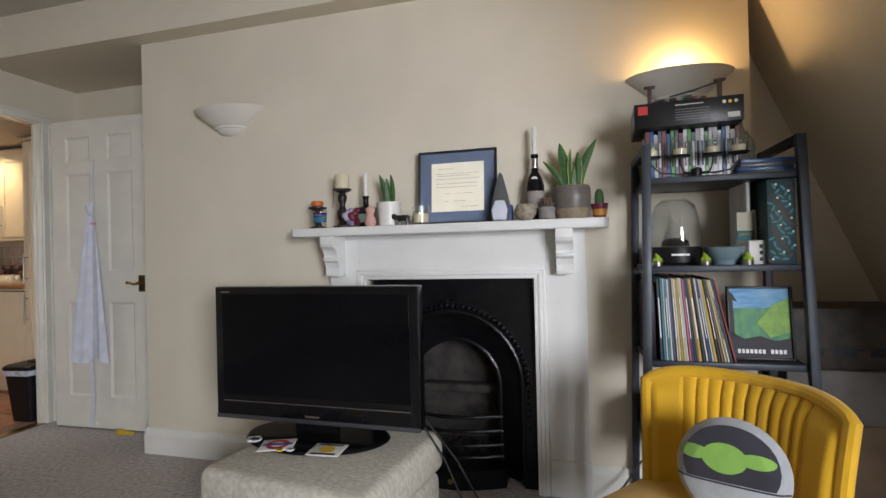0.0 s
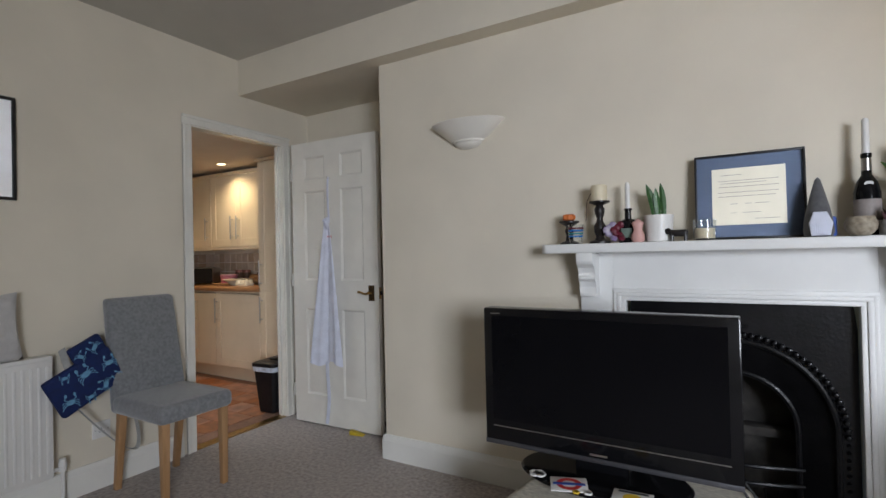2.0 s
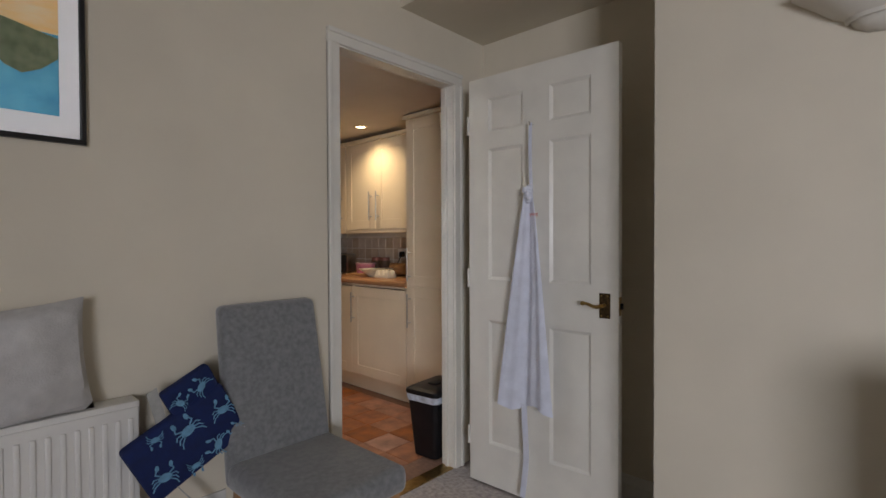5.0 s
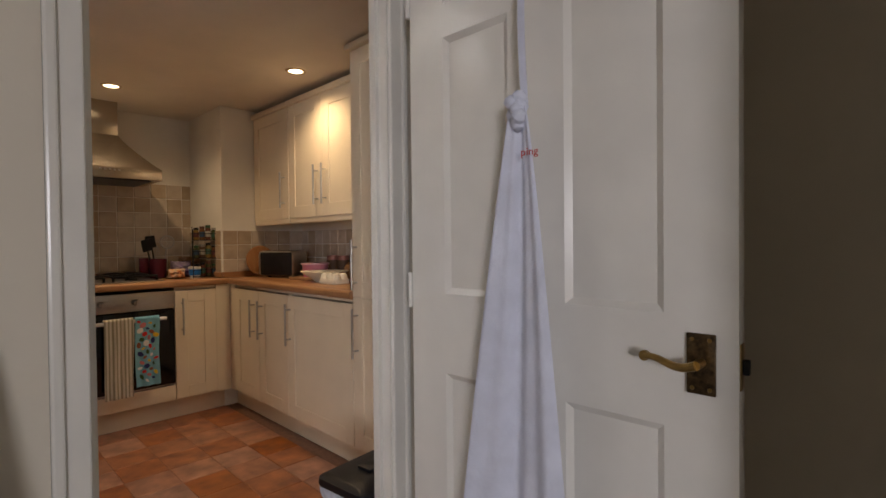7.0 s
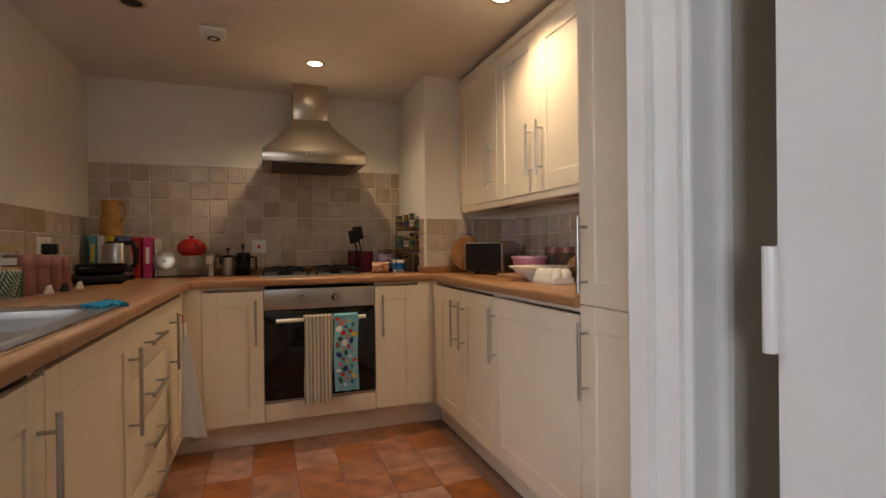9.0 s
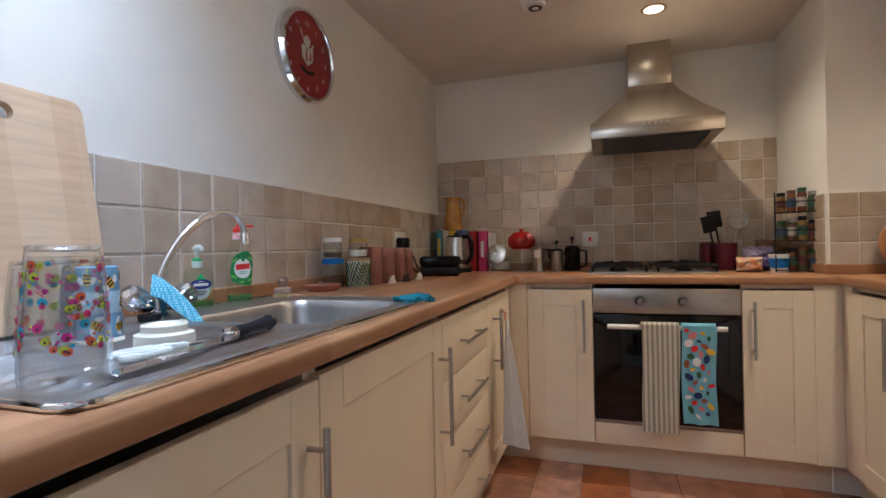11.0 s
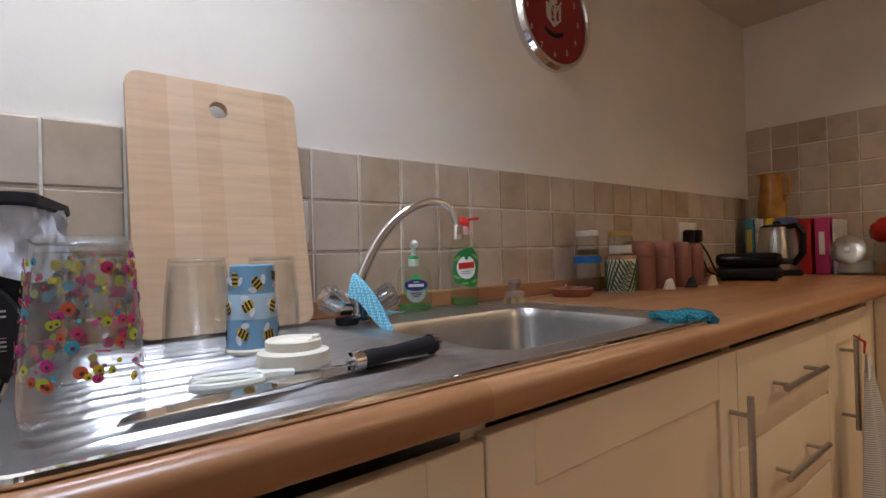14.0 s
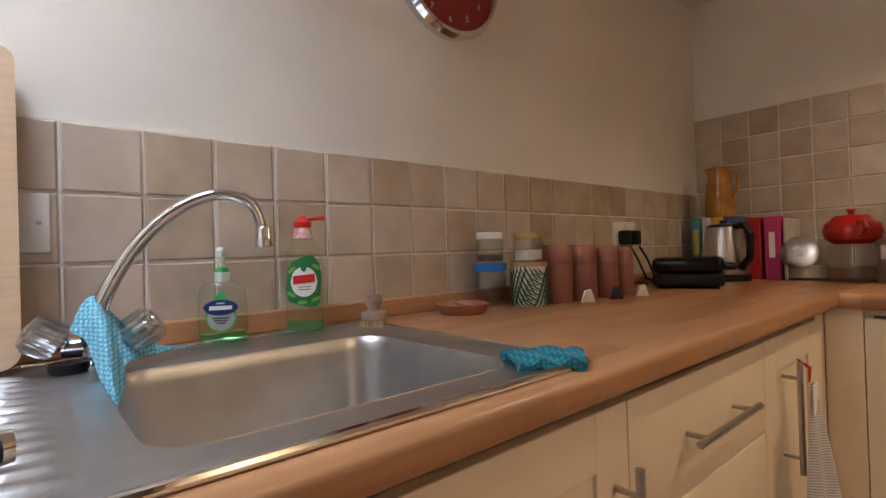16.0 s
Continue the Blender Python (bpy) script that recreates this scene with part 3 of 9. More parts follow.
# plinths
setting("trim", box(-5.78, -3.44, FY - 0.065, FY - 0.05, 0, 0.13), M_CAB, "cream kitchen plinth")
setting("trim", box(FX - 0.065, FX - 0.05, FY - 0.05, RY + 0.05, 0, 0.13), M_CAB, "cream kitchen plinth")
setting("trim", box(FX - 0.05, -3.87, RY + 0.05, RY + 0.065, 0, 0.13), M_CAB, "cream kitchen plinth")
# corner fillers
setting("trim", box(-5.731, -5.643, FY, FY + 0.017, 0.13, 0.86), M_CAB, "cream corner filler")
setting("trim", box(FX, FX + 0.017, 1.719, 1.799, 0.13, 0.86), M_CAB, "cream corner filler")
setting("trim", box(FX, FX + 0.017, 2.958, RY - 0.019, 0.13, 0.86), M_CAB, "cream corner filler")
setting("trim", box(FX + 0.017, -5.651, RY - 0.017, RY, 0.13, 0.86), M_CAB, "cream corner filler")


# worktops: rounded front edge
def worktop(x0, x1, depth, holes=(), back=0.0):
    """Along local x, back edge at y = 0, front edge at y = depth; holes (x0, x1, y0, y1) go through."""
    bm = bmesh.new()
    t, r = 0.04, 0.014
    hx = sorted({x0, x1, *[h[0] for h in holes], *[h[1] for h in holes]})
    edge = [(depth - r + r * math.sin(a), -r + r * math.cos(a)) for a in [math.pi / 2 * i / 5 for i in range(6)]]
    edge += [(depth - r + r * math.cos(a), -t + r - r * math.sin(a)) for a in [math.pi / 2 * i / 5 for i in range(6)]]
    for a, b in zip(hx, hx[1:]):
        cut = [h for h in holes if h[0] <= a and b <= h[1]]
        if cut:
            box(a, b, back, cut[0][2], -t, 0, bm=bm)
            prism([(cut[0][3], 0)] + edge + [(cut[0][3], -t)], a, b, "x", bm=bm)
        else:
            prism([(back, 0)] + edge + [(back, -t)], a, b, "x", bm=bm)
    return bm


SINK = (-4.615, -3.675, 1.21, 1.728)   # steel sink outline
wt = worktop(HOOD_X, KX, 0.625, [(-4.56, -4.15, 0.19, 0.53)])
solid("worktop", wt, M_WORKTOP, "beech butcher block effect worktop with a sink let in", "worktop", m=pose(0, SINK_Y, WT))
wt = worktop(1.755, 3.03, 0.70)
solid("worktop", wt, M_WORKTOP, "beech effect worktop carrying the gas hob", "worktop", m=pose(HOOD_X, 0, WT) @ Matrix(((0, 1, 0, 0), (1, 0, 0, 0), (0, 0, 1, 0), (0, 0, 0, 1))))
wt = worktop(-5.79, -4.27, 0.62)
solid("worktop", wt, M_WORKTOP, "beech effect worktop under the wall cabinets", "worktop", m=pose(0, KIT_Y, WT) @ Matrix.Diagonal((1, -1, 1, 1)))
# upstands
setting("trim", box(HOOD_X + 0.02, KX, SINK_Y, SINK_Y + 0.02, WT, WT + 0.04, 0.004), M_WORKTOP, "beech upstand behind the worktop")
setting("trim", box(HOOD_X, HOOD_X + 0.02, SINK_Y, 3.01, WT, WT + 0.04, 0.004), M_WORKTOP_Y, "beech upstand behind the hob")
setting("trim", box(HOOD_X, -5.77, 3.01, 3.03, WT, WT + 0.04, 0.004), M_WORKTOP, "beech upstand on the pillar")
setting("trim", box(-5.79, -5.77, 3.03, KIT_Y, WT, WT + 0.04, 0.004), M_WORKTOP_Y, "beech upstand on the pillar")
setting("trim", box(-5.77, -4.27, KIT_Y - 0.02, KIT_Y, WT, WT + 0.04, 0.004), M_WORKTOP, "beech upstand behind the toaster")

# ---- oven, hob and hood ----
M_OVENGLASS = mat("black_oven_glass", (0.006, 0.006, 0.006), 0.06, vary=0.02)
oven = thing("oven", (FX, 2.102, 0.14), "built-in steel and black glass single oven", "oven", 90)
part("body", box(0.005, 0.59, 0.0, 0.54, 0.0, 0.695), M_BLACK, oven)
part("control_panel", box(0, 0.595, -0.02, 0, 0.59, 0.70, 0.002), M_STEEL, oven, "brushed steel control panel")
od = part("oven_door", box(0, 0.595, -0.02, 0, 0.105, 0.583, 0.003), M_OVENGLASS, oven, "black glass door")
part("door_trim", box(0.0, 0.595, -0.022, -0.004, 0.098, 0.105), M_STEEL, oven)
hb = tube([(0.06, -0.06, 0.535), (0.535, -0.06, 0.535)], 0.011, 14)
for x in (0.08, 0.515):
    tube([(x, -0.02, 0.535), (x, -0.06, 0.535)], 0.007, 8, bm=hb)
part("handle", hb, M_WHITE, od, "pale bar handle")
for x in (0.20, 0.375):
    k = lathe([(0, 0.03), (0.014, 0.03), (0.017, 0.0), (0.022, 0.0), (0.022, -0.003), (0, -0.003)], 20, m=pose(x, -0.02, 0.645, 90, 0, 0))
    box(x - 0.004, x + 0.004, -0.058, -0.045, 0.63, 0.66, 0.002, bm=k)
    part("knob", k, M_STEEL, oven, "steel oven knob")
part("lower_panel", box(0, 0.595, -0.019, 0, -0.005, 0.09, 0.002), M_CAB, oven, "cream panel under the oven")

hob = thing("gas_hob", (-6.06, 2.37, WT + 0.0004), "steel gas hob with black pan supports on the worktop", "hob", 90)
part("tray", box(-0.29, 0.29, -0.25, 0.25, 0, 0.008, 0.003), M_STEEL, hob)
for i, (x, y, r) in enumerate(((-0.15, -0.11, 0.045), (-0.15, 0.12, 0.035), (0.14, -0.11, 0.035), (0.14, 0.12, 0.045))):
    part("burner", lathe([(0, 0.008), (r, 0.008), (r, 0.018), (r * 0.85, 0.02), (r * 0.85, 0.028), (0, 0.03)], 20, m=pose(x, y, 0)), M_IRON, hob)
for x in (-0.15, 0.14):
    g = bmesh.new()
    for yy in (-0.22, 0.0, 0.22):
        box(x - 0.12, x + 0.12, yy - 0.006, yy + 0.006, 0.03, 0.042, 0.002, bm=g)
    for xx in (-0.12, 0.12):
        box(x + xx - 0.006, x + xx + 0.006, -0.22, 0.22, 0.03, 0.042, 0.002, bm=g)
        for yy in (-0.214, 0.214):
            box(x + xx - 0.006, x + xx + 0.006, yy - 0.006, yy + 0.006, 0.008, 0.035, bm=g)
    for yy in (-0.11, 0.12):
        for a in range(4):
            ang = math.pi / 4 + a * math.pi / 2
            tube([(x + 0.03 * math.cos(ang), yy + 0.03 * math.sin(ang), 0.046), (x + 0.11 * math.cos(ang), yy + 0.1 * math.sin(ang), 0.04)], 0.005, 6, bm=g)
    part("pan_support", g, M_IRON, hob, "black cast iron pan support")

hood = thing("extractor_hood", (HOOD_X, 2.397, 1.56), "brushed steel chimney cooker hood on the wall", "cooker hood", 90)
part("rim", box(-0.295, 0.295, -0.50, -0.002, 0, 0.068, 0.002), M_HOOD, hood)
can = bmesh.new()
n = 8
prev = None
for i in range(n + 1):
    k = i / n
    f = (1 - k) ** 1.22
    hw = 0.108 + (0.295 - 0.108) * f
    fy = -0.235 - (0.50 - 0.235) * f
    z = 0.068 + 0.247 * k
    ring = [can.verts.new(p) for p in ((-hw, fy, z), (hw, fy, z), (hw, -0.002, z), (-hw, -0.002, z))]
    if prev:
        for j in range(4):
            can.faces.new((prev[j], prev[(j + 1) % 4], ring[(j + 1) % 4], ring[j]))
    prev = ring
part("canopy", can, M_HOOD, hood, "flared brushed steel canopy")
part("chimney", box(-0.106, 0.106, -0.232, -0.002, 0.315, CEIL - 1.56, 0.001), M_HOOD, hood)
part("filter", box(-0.24, 0.24, -0.46, -0.05, -0.006, 0.0), M_SHELF, hood)
for i in range(5):
    part("button", lathe([(0, 0.004), (0.008, 0.003), (0.009, 0)], 12, m=pose(-0.05 + 0.025 * i, -0.50, 0.05, 90, 0, 0)), M_CHROME, hood)

# ---- sink ----
sink = thing("kitchen_sink", ((SINK[0] + SINK[1]) / 2, (SINK[2] + SINK[3]) / 2, WT), "stainless steel single bowl sink with a ribbed drainer", "sink")
sw, sd = (SINK[1] - SINK[0]) / 2, (SINK[3] - SINK[2]) / 2
bx0, bx1, by0, by1 = -0.405, -0.015, -0.135, 0.195   # bowl opening in local x, y


def rrect(x0, x1, y0, y1, r, n=6):
    out = []
    for cx, cy, a0 in ((x1 - r, y1 - r, 0), (x0 + r, y1 - r, 90), (x0 + r, y0 + r, 180), (x1 - r, y0 + r, 270)):
        out += [(cx + r * math.cos(radians(a0 + 90 * i / n)), cy + r * math.sin(radians(a0 + 90 * i / n))) for i in range(n + 1)]
    return out


def loft(rings, close_last=True, bm=None):
    bm = bm or bmesh.new()
    vs = [[bm.verts.new(p) for p in r] for r in rings]
    for a, b in zip(vs, vs[1:]):
        for i in range(len(a)):
            j = (i + 1) % len(a)
            bm.faces.new((a[i], a[j], b[j], b[i]))
    if close_last:
        bm.faces.new(vs[-1])
    return bm


bowl = loft([[(x, y, z) for x, y in rrect(bx0 - e, bx1 + e, by0 - e, by1 + e, rr)]
             for e, z, rr in ((0.034, 0.0032, 0.012), (0.012, 0.0033, 0.05), (0.003, 0.0015, 0.055), (0.0, -0.004, 0.055), (-0.004, -0.02, 0.055), (-0.012, -0.12, 0.05), (-0.03, -0.155, 0.04), (-0.06, -0.165, 0.03))])
part("bowl", bowl, M_SINK, sink, "deep satin steel bowl")
# deck with raised rim, cut round the bowl, ribs on the drainer
deck = bmesh.new()
outer = rrect(-sw, sw, -sd, sd, 0.03)
NX, NY = 120, 110


def deck_z(x, y):
    ex = min(sw - abs(x), sd - abs(y))
    z = 0.006 if ex < 0.012 else 0.003
    if 0.03 < x < sw - 0.03 and -0.20 < y < sd - 0.035:
        k = math.sin((y + 0.2) / 0.032 * 2 * math.pi)
        fade = min(1, (x - 0.03) / 0.04, (sw - 0.03 - x) / 0.04)
        z = 0.0012 + 0.0062 * max(0.0, k) ** 0.8 * fade
    return z


vs = {}
for i in range(NX + 1):
    for j in range(NY + 1):
        x, y = -sw + 2 * sw * i / NX, -sd + 2 * sd * j / NY
        vs[i, j] = deck.verts.new((x, y, deck_z(x, y)))
for i in range(NX):
    for j in range(NY):
        cx, cy = -sw + 2 * sw * (i + 0.5) / NX, -sd + 2 * sd * (j + 0.5) / NY
        if bx0 - 0.024 < cx < bx1 + 0.024 and by0 - 0.024 < cy < by1 + 0.024:
            continue
        deck.faces.new((vs[i, j], vs[i + 1, j], vs[i + 1, j + 1], vs[i, j + 1]))
for v in [v for v in deck.verts if not v.link_faces]:
    deck.verts.remove(v)
part("drainer", deck, M_SINK, sink, "ribbed stainless steel drainer")
part("rim", tube([(x, y, 0.004) for x, y in outer] + [(outer[0][0], outer[0][1], 0.004)], 0.0045, 8, closed=True), M_CHROME, sink)
part("waste", lathe([(0, -0.1635), (0.03, -0.163), (0.036, -0.1645), (0.036, -0.168)], 24, m=pose(-0.2, 0.03, 0)), M_CHROME, sink)

# mixer tap
M_ACRYL = thin_glass("clear_acrylic", (0.84, 0.86, 0.86), 3.2, 0.06)
tap = thing("mixer_tap", (-4.165, 1.272, WT + 0.003), "chrome swan neck mixer tap with clear acrylic knobs", "tap", -12)
body = lathe([(0, 0), (0.026, 0), (0.026, 0.006), (0.018, 0.012), (0.018, 0.05), (0.012, 0.06), (0, 0.06)], 20)
tube([(-0.036, 0, 0.028), (0.036, 0, 0.028)], 0.013, 14, bm=body)
part("body", body, M_CHROME, tap)
pts = [(0, 0, 0.05), (-0.006, 0, 0.075), (-0.03, 0, 0.115), (-0.062, 0.002, 0.15), (-0.10, 0.004, 0.176), (-0.14, 0.006, 0.19), (-0.17, 0.008, 0.19), (-0.192, 0.009, 0.18), (-0.202, 0.01, 0.162), (-0.205, 0.01, 0.145)]
pts = [(x * 1.02, y_, 0.05 + (z - 0.05) * 1.28) for x, y_, z in pts]
def smooth_line(pts, n=5):
    """A Catmull-Rom curve through the points."""
    p = [Vector(q) for q in (pts[0], *pts, pts[-1])]
    out = []
    for a, b, c, d in zip(p, p[1:], p[2:], p[3:]):
        for k in range(n):
            t = k / n
            out.append(tuple(0.5 * (2 * b + (c - a) * t + (2 * a - 5 * b + 4 * c - d) * t * t + (3 * b - a - 3 * c + d) * t ** 3)))
    return out + [tuple(pts[-1])]


line = smooth_line(pts)
part("spout", tube(line, [0.0105 - 0.0022 * min(1, i / 30) for i in range(len(line))], 18), M_CHROME, tap, "curved chrome spout")
part("nozzle", lathe([(0.0, 0.03), (0.0095, 0.03), (0.0118, 0.026), (0.0122, 0.012), (0.0128, 0.011), (0.0128, 0.0), (0.008, 0.0), (0.0, 0.004)], 20, m=pose(-0.211, 0.01, 0.153)), M_CHROME, tap)
for s in (-1, 1):
    km = pose(s * 0.034, 0.008, 0.034) @ pose(0, 0, 0, -14, s * 56, 0)
    k = lathe([(0, 0.002), (0.015, 0.002), (0.0225, 0.007), (0.0235, 0.036), (0.021, 0.042), (0.012, 0.044), (0, 0.043)], 14, m=km)
    part("knob", k, M_ACRYL, tap, "clear faceted acrylic knob", smooth=False)
    for i in range(14):
        a = 2 * math.pi * (i + 0.5) / 14
        part("knob_rib", tube([(0.0232 * math.cos(a), 0.0232 * math.sin(a), 0.008), (0.024 * math.cos(a), 0.024 * math.sin(a), 0.036)], 0.0016, 6, m=km), M_ACRYL, tap)
    part("knob_cap", lathe([(0, 0.0448), (0.0085, 0.0448), (0.009, 0.0435), (0, 0.0435)], 16, m=km), M_CHROME, tap)
    part("knob_core", lathe([(0, 0), (0.011, 0), (0.012, 0.026), (0.008, 0.034), (0, 0.034)], 12, m=km), M_CHROME, tap)


# ---- shared small pieces ----
M_RED = mat("red_ink", (0.55, 0.03, 0.03), 0.5, vary=0.05)
M_BLUEINK = mat("blue_ink", (0.03, 0.08, 0.35), 0.5, vary=0.05)
M_PAPER = mat("white_paper", (0.78, 0.77, 0.74), 0.7, vary=0.03)
M_YINK = mat("yellow_ink", (0.75, 0.5, 0.03), 0.5, vary=0.05)
M_DINK = mat("dark_ink", (0.03, 0.03, 0.04), 0.6, vary=0.05)
M_PANE = mat("picture_glass", (1, 1, 1), 0.03, vary=0, trans=1.0, ior=1.2)


def wall_plate(name, m, w, h, label, category, extra=None):
    s = thing(name, (0, 0, 0), label, category)
    s.matrix_world = m
    part("plate", box(-w / 2, w / 2, -0.009, 0, -h / 2, h / 2, 0.003), M_WHITE, s)
    for x in (-w / 2 + 0.013, w / 2 - 0.013):
        part("screw", lathe([(0.0035, 0), (0.003, 0.001), (0, 0.0012)], 8, m=pose(x, -0.009, 0, 90, 0, 0)), M_STEEL, s)
    if extra:
        extra(s)
    return s


def rocker(x, z=0.0, w=0.016, h=0.026, material=None):
    return lambda s: part("switch", box(x - w / 2, x + w / 2, -0.013, -0.009, z - h / 2, z + h / 2, 0.001), material or M_WHITE, s)


def socket_holes(s):
    for x in (-0.011, 0.011):
        part("slot", box(x - 0.003, x + 0.003, -0.0097, -0.0085, -0.012, -0.008), M_DINK, s)
    part("slot", box(-0.002, 0.002, -0.0097, -0.0085, 0.002, 0.010), M_DINK, s)


# ---- on and round the sink ----
M_JAR = thin_glass("jar_glass", (0.965, 0.975, 0.975), 1.5)
M_TUMBLER = thin_glass("tumbler_glass", (0.972, 0.98, 0.98), 1.8, 0.04)


def tumbler(x, y, r0, r1, h, label, dots=0, seed=0):
    """A glass standing upside down: r0 at the foot ring on top, r1 at the mouth."""
    g = thing("drinking_glass", (x, y, WT + 0.006), label, "glass", group="glasses on the drainer")
    t = 0.003

    def rad(k):
        return r1 + (r0 - r1) * k + 0.0022 * math.sin(math.pi * k) - 0.0015 * max(0.0, 1 - k * 9)
    out = [(rad(k / 14), h * 0.965 * k / 14) for k in range(15)]
    inner = [(rad(k / 14) - t, h * 0.91 * k / 14 + 0.001) for k in range(14, -1, -1)]
    part("glass_body", lathe([out[0]] + out + [(r0 - 0.006, h * 0.955), (0, h * 0.95), (0, h * 0.91)] + inner, 44), M_TUMBLER, g)
    part("foot_ring", lathe([(r0 - 0.006, h * 0.95), (r0 - 0.001, h * 0.966), (r0 + 0.001, h * 0.985), (r0 - 0.002, h), (r0 - 0.008, h), (r0 - 0.009, h * 0.965)], 44), M_TUMBLER, g, "thick clear glass foot")
    rnd = random.Random(seed)
    for i in range(dots):
        z = rnd.uniform(0.24, 0.9) * h
        a = i * 2.399 + rnd.uniform(-0.2, 0.2)
        rr = rad(z / h / 0.965) + 0.0006
        s = rnd.choice((0.0014, 0.002, 0.0028, 0.0036, 0.0046))
        m = pose(rr * math.cos(a), rr * math.sin(a), z, 0, 90, math.degrees(a))
        if i % 9 == 4:
            part("stick_print", box(-0.005, 0.005, -0.0005, 0.0005, 0.0002, 0.0006, m=m @ pose(0, 0, 0, 0, 0, 47 * i)), M_DOTS[0], g)
            continue
        if s > 0.0022:
            part("dot_centre", lathe([(0, 0.0011), (s * 0.34, 0.0011)], 10, m=m @ pose(s * 0.2, s * 0.15, 0)), M_DOTDARK, g)
        part("dot", lathe([(0, 0.0006), (s, 0.0003)], 12, m=m), M_DOTS[rnd.randrange(len(M_DOTS))], g)
    return g


M_DOTS = [mat("printed_dot", c, 0.5, vary=0.04) for c in ((0.62, 0.03, 0.18), (0.72, 0.62, 0.03), (0.05, 0.40, 0.62), (0.65, 0.12, 0.04), (0.55, 0.03, 0.28), (0.45, 0.58, 0.03))]
M_DOTDARK = mat("printed_dot_centre", (0.12, 0.03, 0.05), 0.5, vary=0.05)
tumbler(-3.735, 1.636, 0.0315, 0.0405, 0.142, "upturned pint glass printed with coloured dots", 170, 3)
tumbler(-3.77, 1.272, 0.036, 0.0435, 0.152, "upturned pint glass printed with coloured dots", 150, 5)
tumbler(-3.865, 1.395, 0.034, 0.042, 0.125, "plain upturned clear glass")
tumbler(-3.99, 1.315, 0.034, 0.041, 0.125, "plain upturned clear glass")

# bee cup
M_BLUECUP = mat("pale_blue_print", (0.17, 0.34, 0.50), 0.55, vary=0.05)
M_BEEY = mat("bee_yellow", (0.70, 0.45, 0.02), 0.5, vary=0.05)
M_BEEB = mat("bee_black", (0.015, 0.012, 0.01), 0.5, vary=0.05)
M_BEEW = mat("bee_wing", (0.66, 0.70, 0.72), 0.5, vary=0.05)
M_IVORY = mat("ivory_plastic", (0.76, 0.72, 0.60), 0.5, vary=0.03)
cup = thing("travel_cup", (-3.925, 1.425, WT + 0.006), "upturned pale blue travel cup printed with bees", "cup")
part("wall", lathe([(0.046, 0.004), (0.0375, 0.128), (0.035, 0.130), (0, 0.130), (0, 0.12), (0.033, 0.12), (0.043, 0.004)], 36), M_BLUECUP, cup)
part("lip", lathe([(0.043, 0), (0.048, 0), (0.0485, 0.004), (0.046, 0.007)], 36), M_IVORY, cup, "ivory rolled lip")
part("sleeve", lathe([(0.0425, 0.051), (0.0436, 0.05), (0.0413, 0.085), (0.0402, 0.087)], 36), mat("blue_silicone", (0.34, 0.47, 0.56), 0.6, vary=0.04), cup, "translucent blue silicone sleeve")
for i, (a, z) in enumerate(((0.5, 0.108), (1.5, 0.102), (2.5, 0.112), (3.6, 0.105), (4.7, 0.11), (5.6, 0.1), (0.9, 0.03), (1.9, 0.026), (2.9, 0.032), (3.9, 0.024), (4.9, 0.03), (5.9, 0.026), (1.1, 0.07), (2.2, 0.068), (0.1, 0.066))):
    rr = 0.046 + (0.0375 - 0.046) * z / 0.13 + (0.0012 if 0.05 < z < 0.088 else 0.0006)
    m = pose(rr * math.cos(a), rr * math.sin(a), z, 0, 90, math.degrees(a)) @ pose(0, 0, 0, 0, 0, 40 * i)
    bee = lathe([(0, 0.001), (0.0115, 0.0004)], 14)
    bee.transform(Matrix.Diagonal((1, 0.7, 1, 1)))
    bee.transform(m)
    part("bee_print", bee, M_BEEY, cup)
    st = bmesh.new()
    for k in (-0.0072, -0.001, 0.005):
        box(k - 0.0016, k + 0.0016, -0.0066, 0.0066, 0.0004, 0.0013, bm=st, m=m)
    part("bee_stripe", st, M_BEEB, cup)
    wg = bmesh.new()
    for sgn in (-1, 1):
        t = lathe([(0, 0.0006), (0.008, 0.0004)], 10)
        t.transform(m @ pose(0.002, sgn * 0.012, 0, 0, 0, sgn * 50) @ Matrix.Diagonal((0.55, 1, 1, 1)))
        merge(wg, t)
    part("wing_print", wg, M_BEEW, cup)

cup.scale = (0.72, 0.72, 0.88)
lid = thing("cup_lid", (-3.932, 1.55, WT + 0.0065), "ivory plastic travel cup lid lying on the drainer", "lid")
part("rim", lathe([(0.0, 0.0), (0.046, 0.0), (0.047, 0.004), (0.046, 0.016), (0.036, 0.019), (0.036, 0.029), (0.033, 0.031), (0.029, 0.027), (0, 0.026)], 40), M_IVORY, lid)
part("sip_tab", box(-0.008, 0.008, 0.024, 0.034, 0.029, 0.034, 0.002, m=pose(0, 0, 0, 0, 0, 60)), M_IVORY, lid)
part("sip_hole", lathe([(0.004, 0.0275), (0, 0.0275)], 12, m=pose(-0.02, 0.01, 0)), M_DOTDARK, lid)

lid.scale = (0.86, 0.86, 0.95)
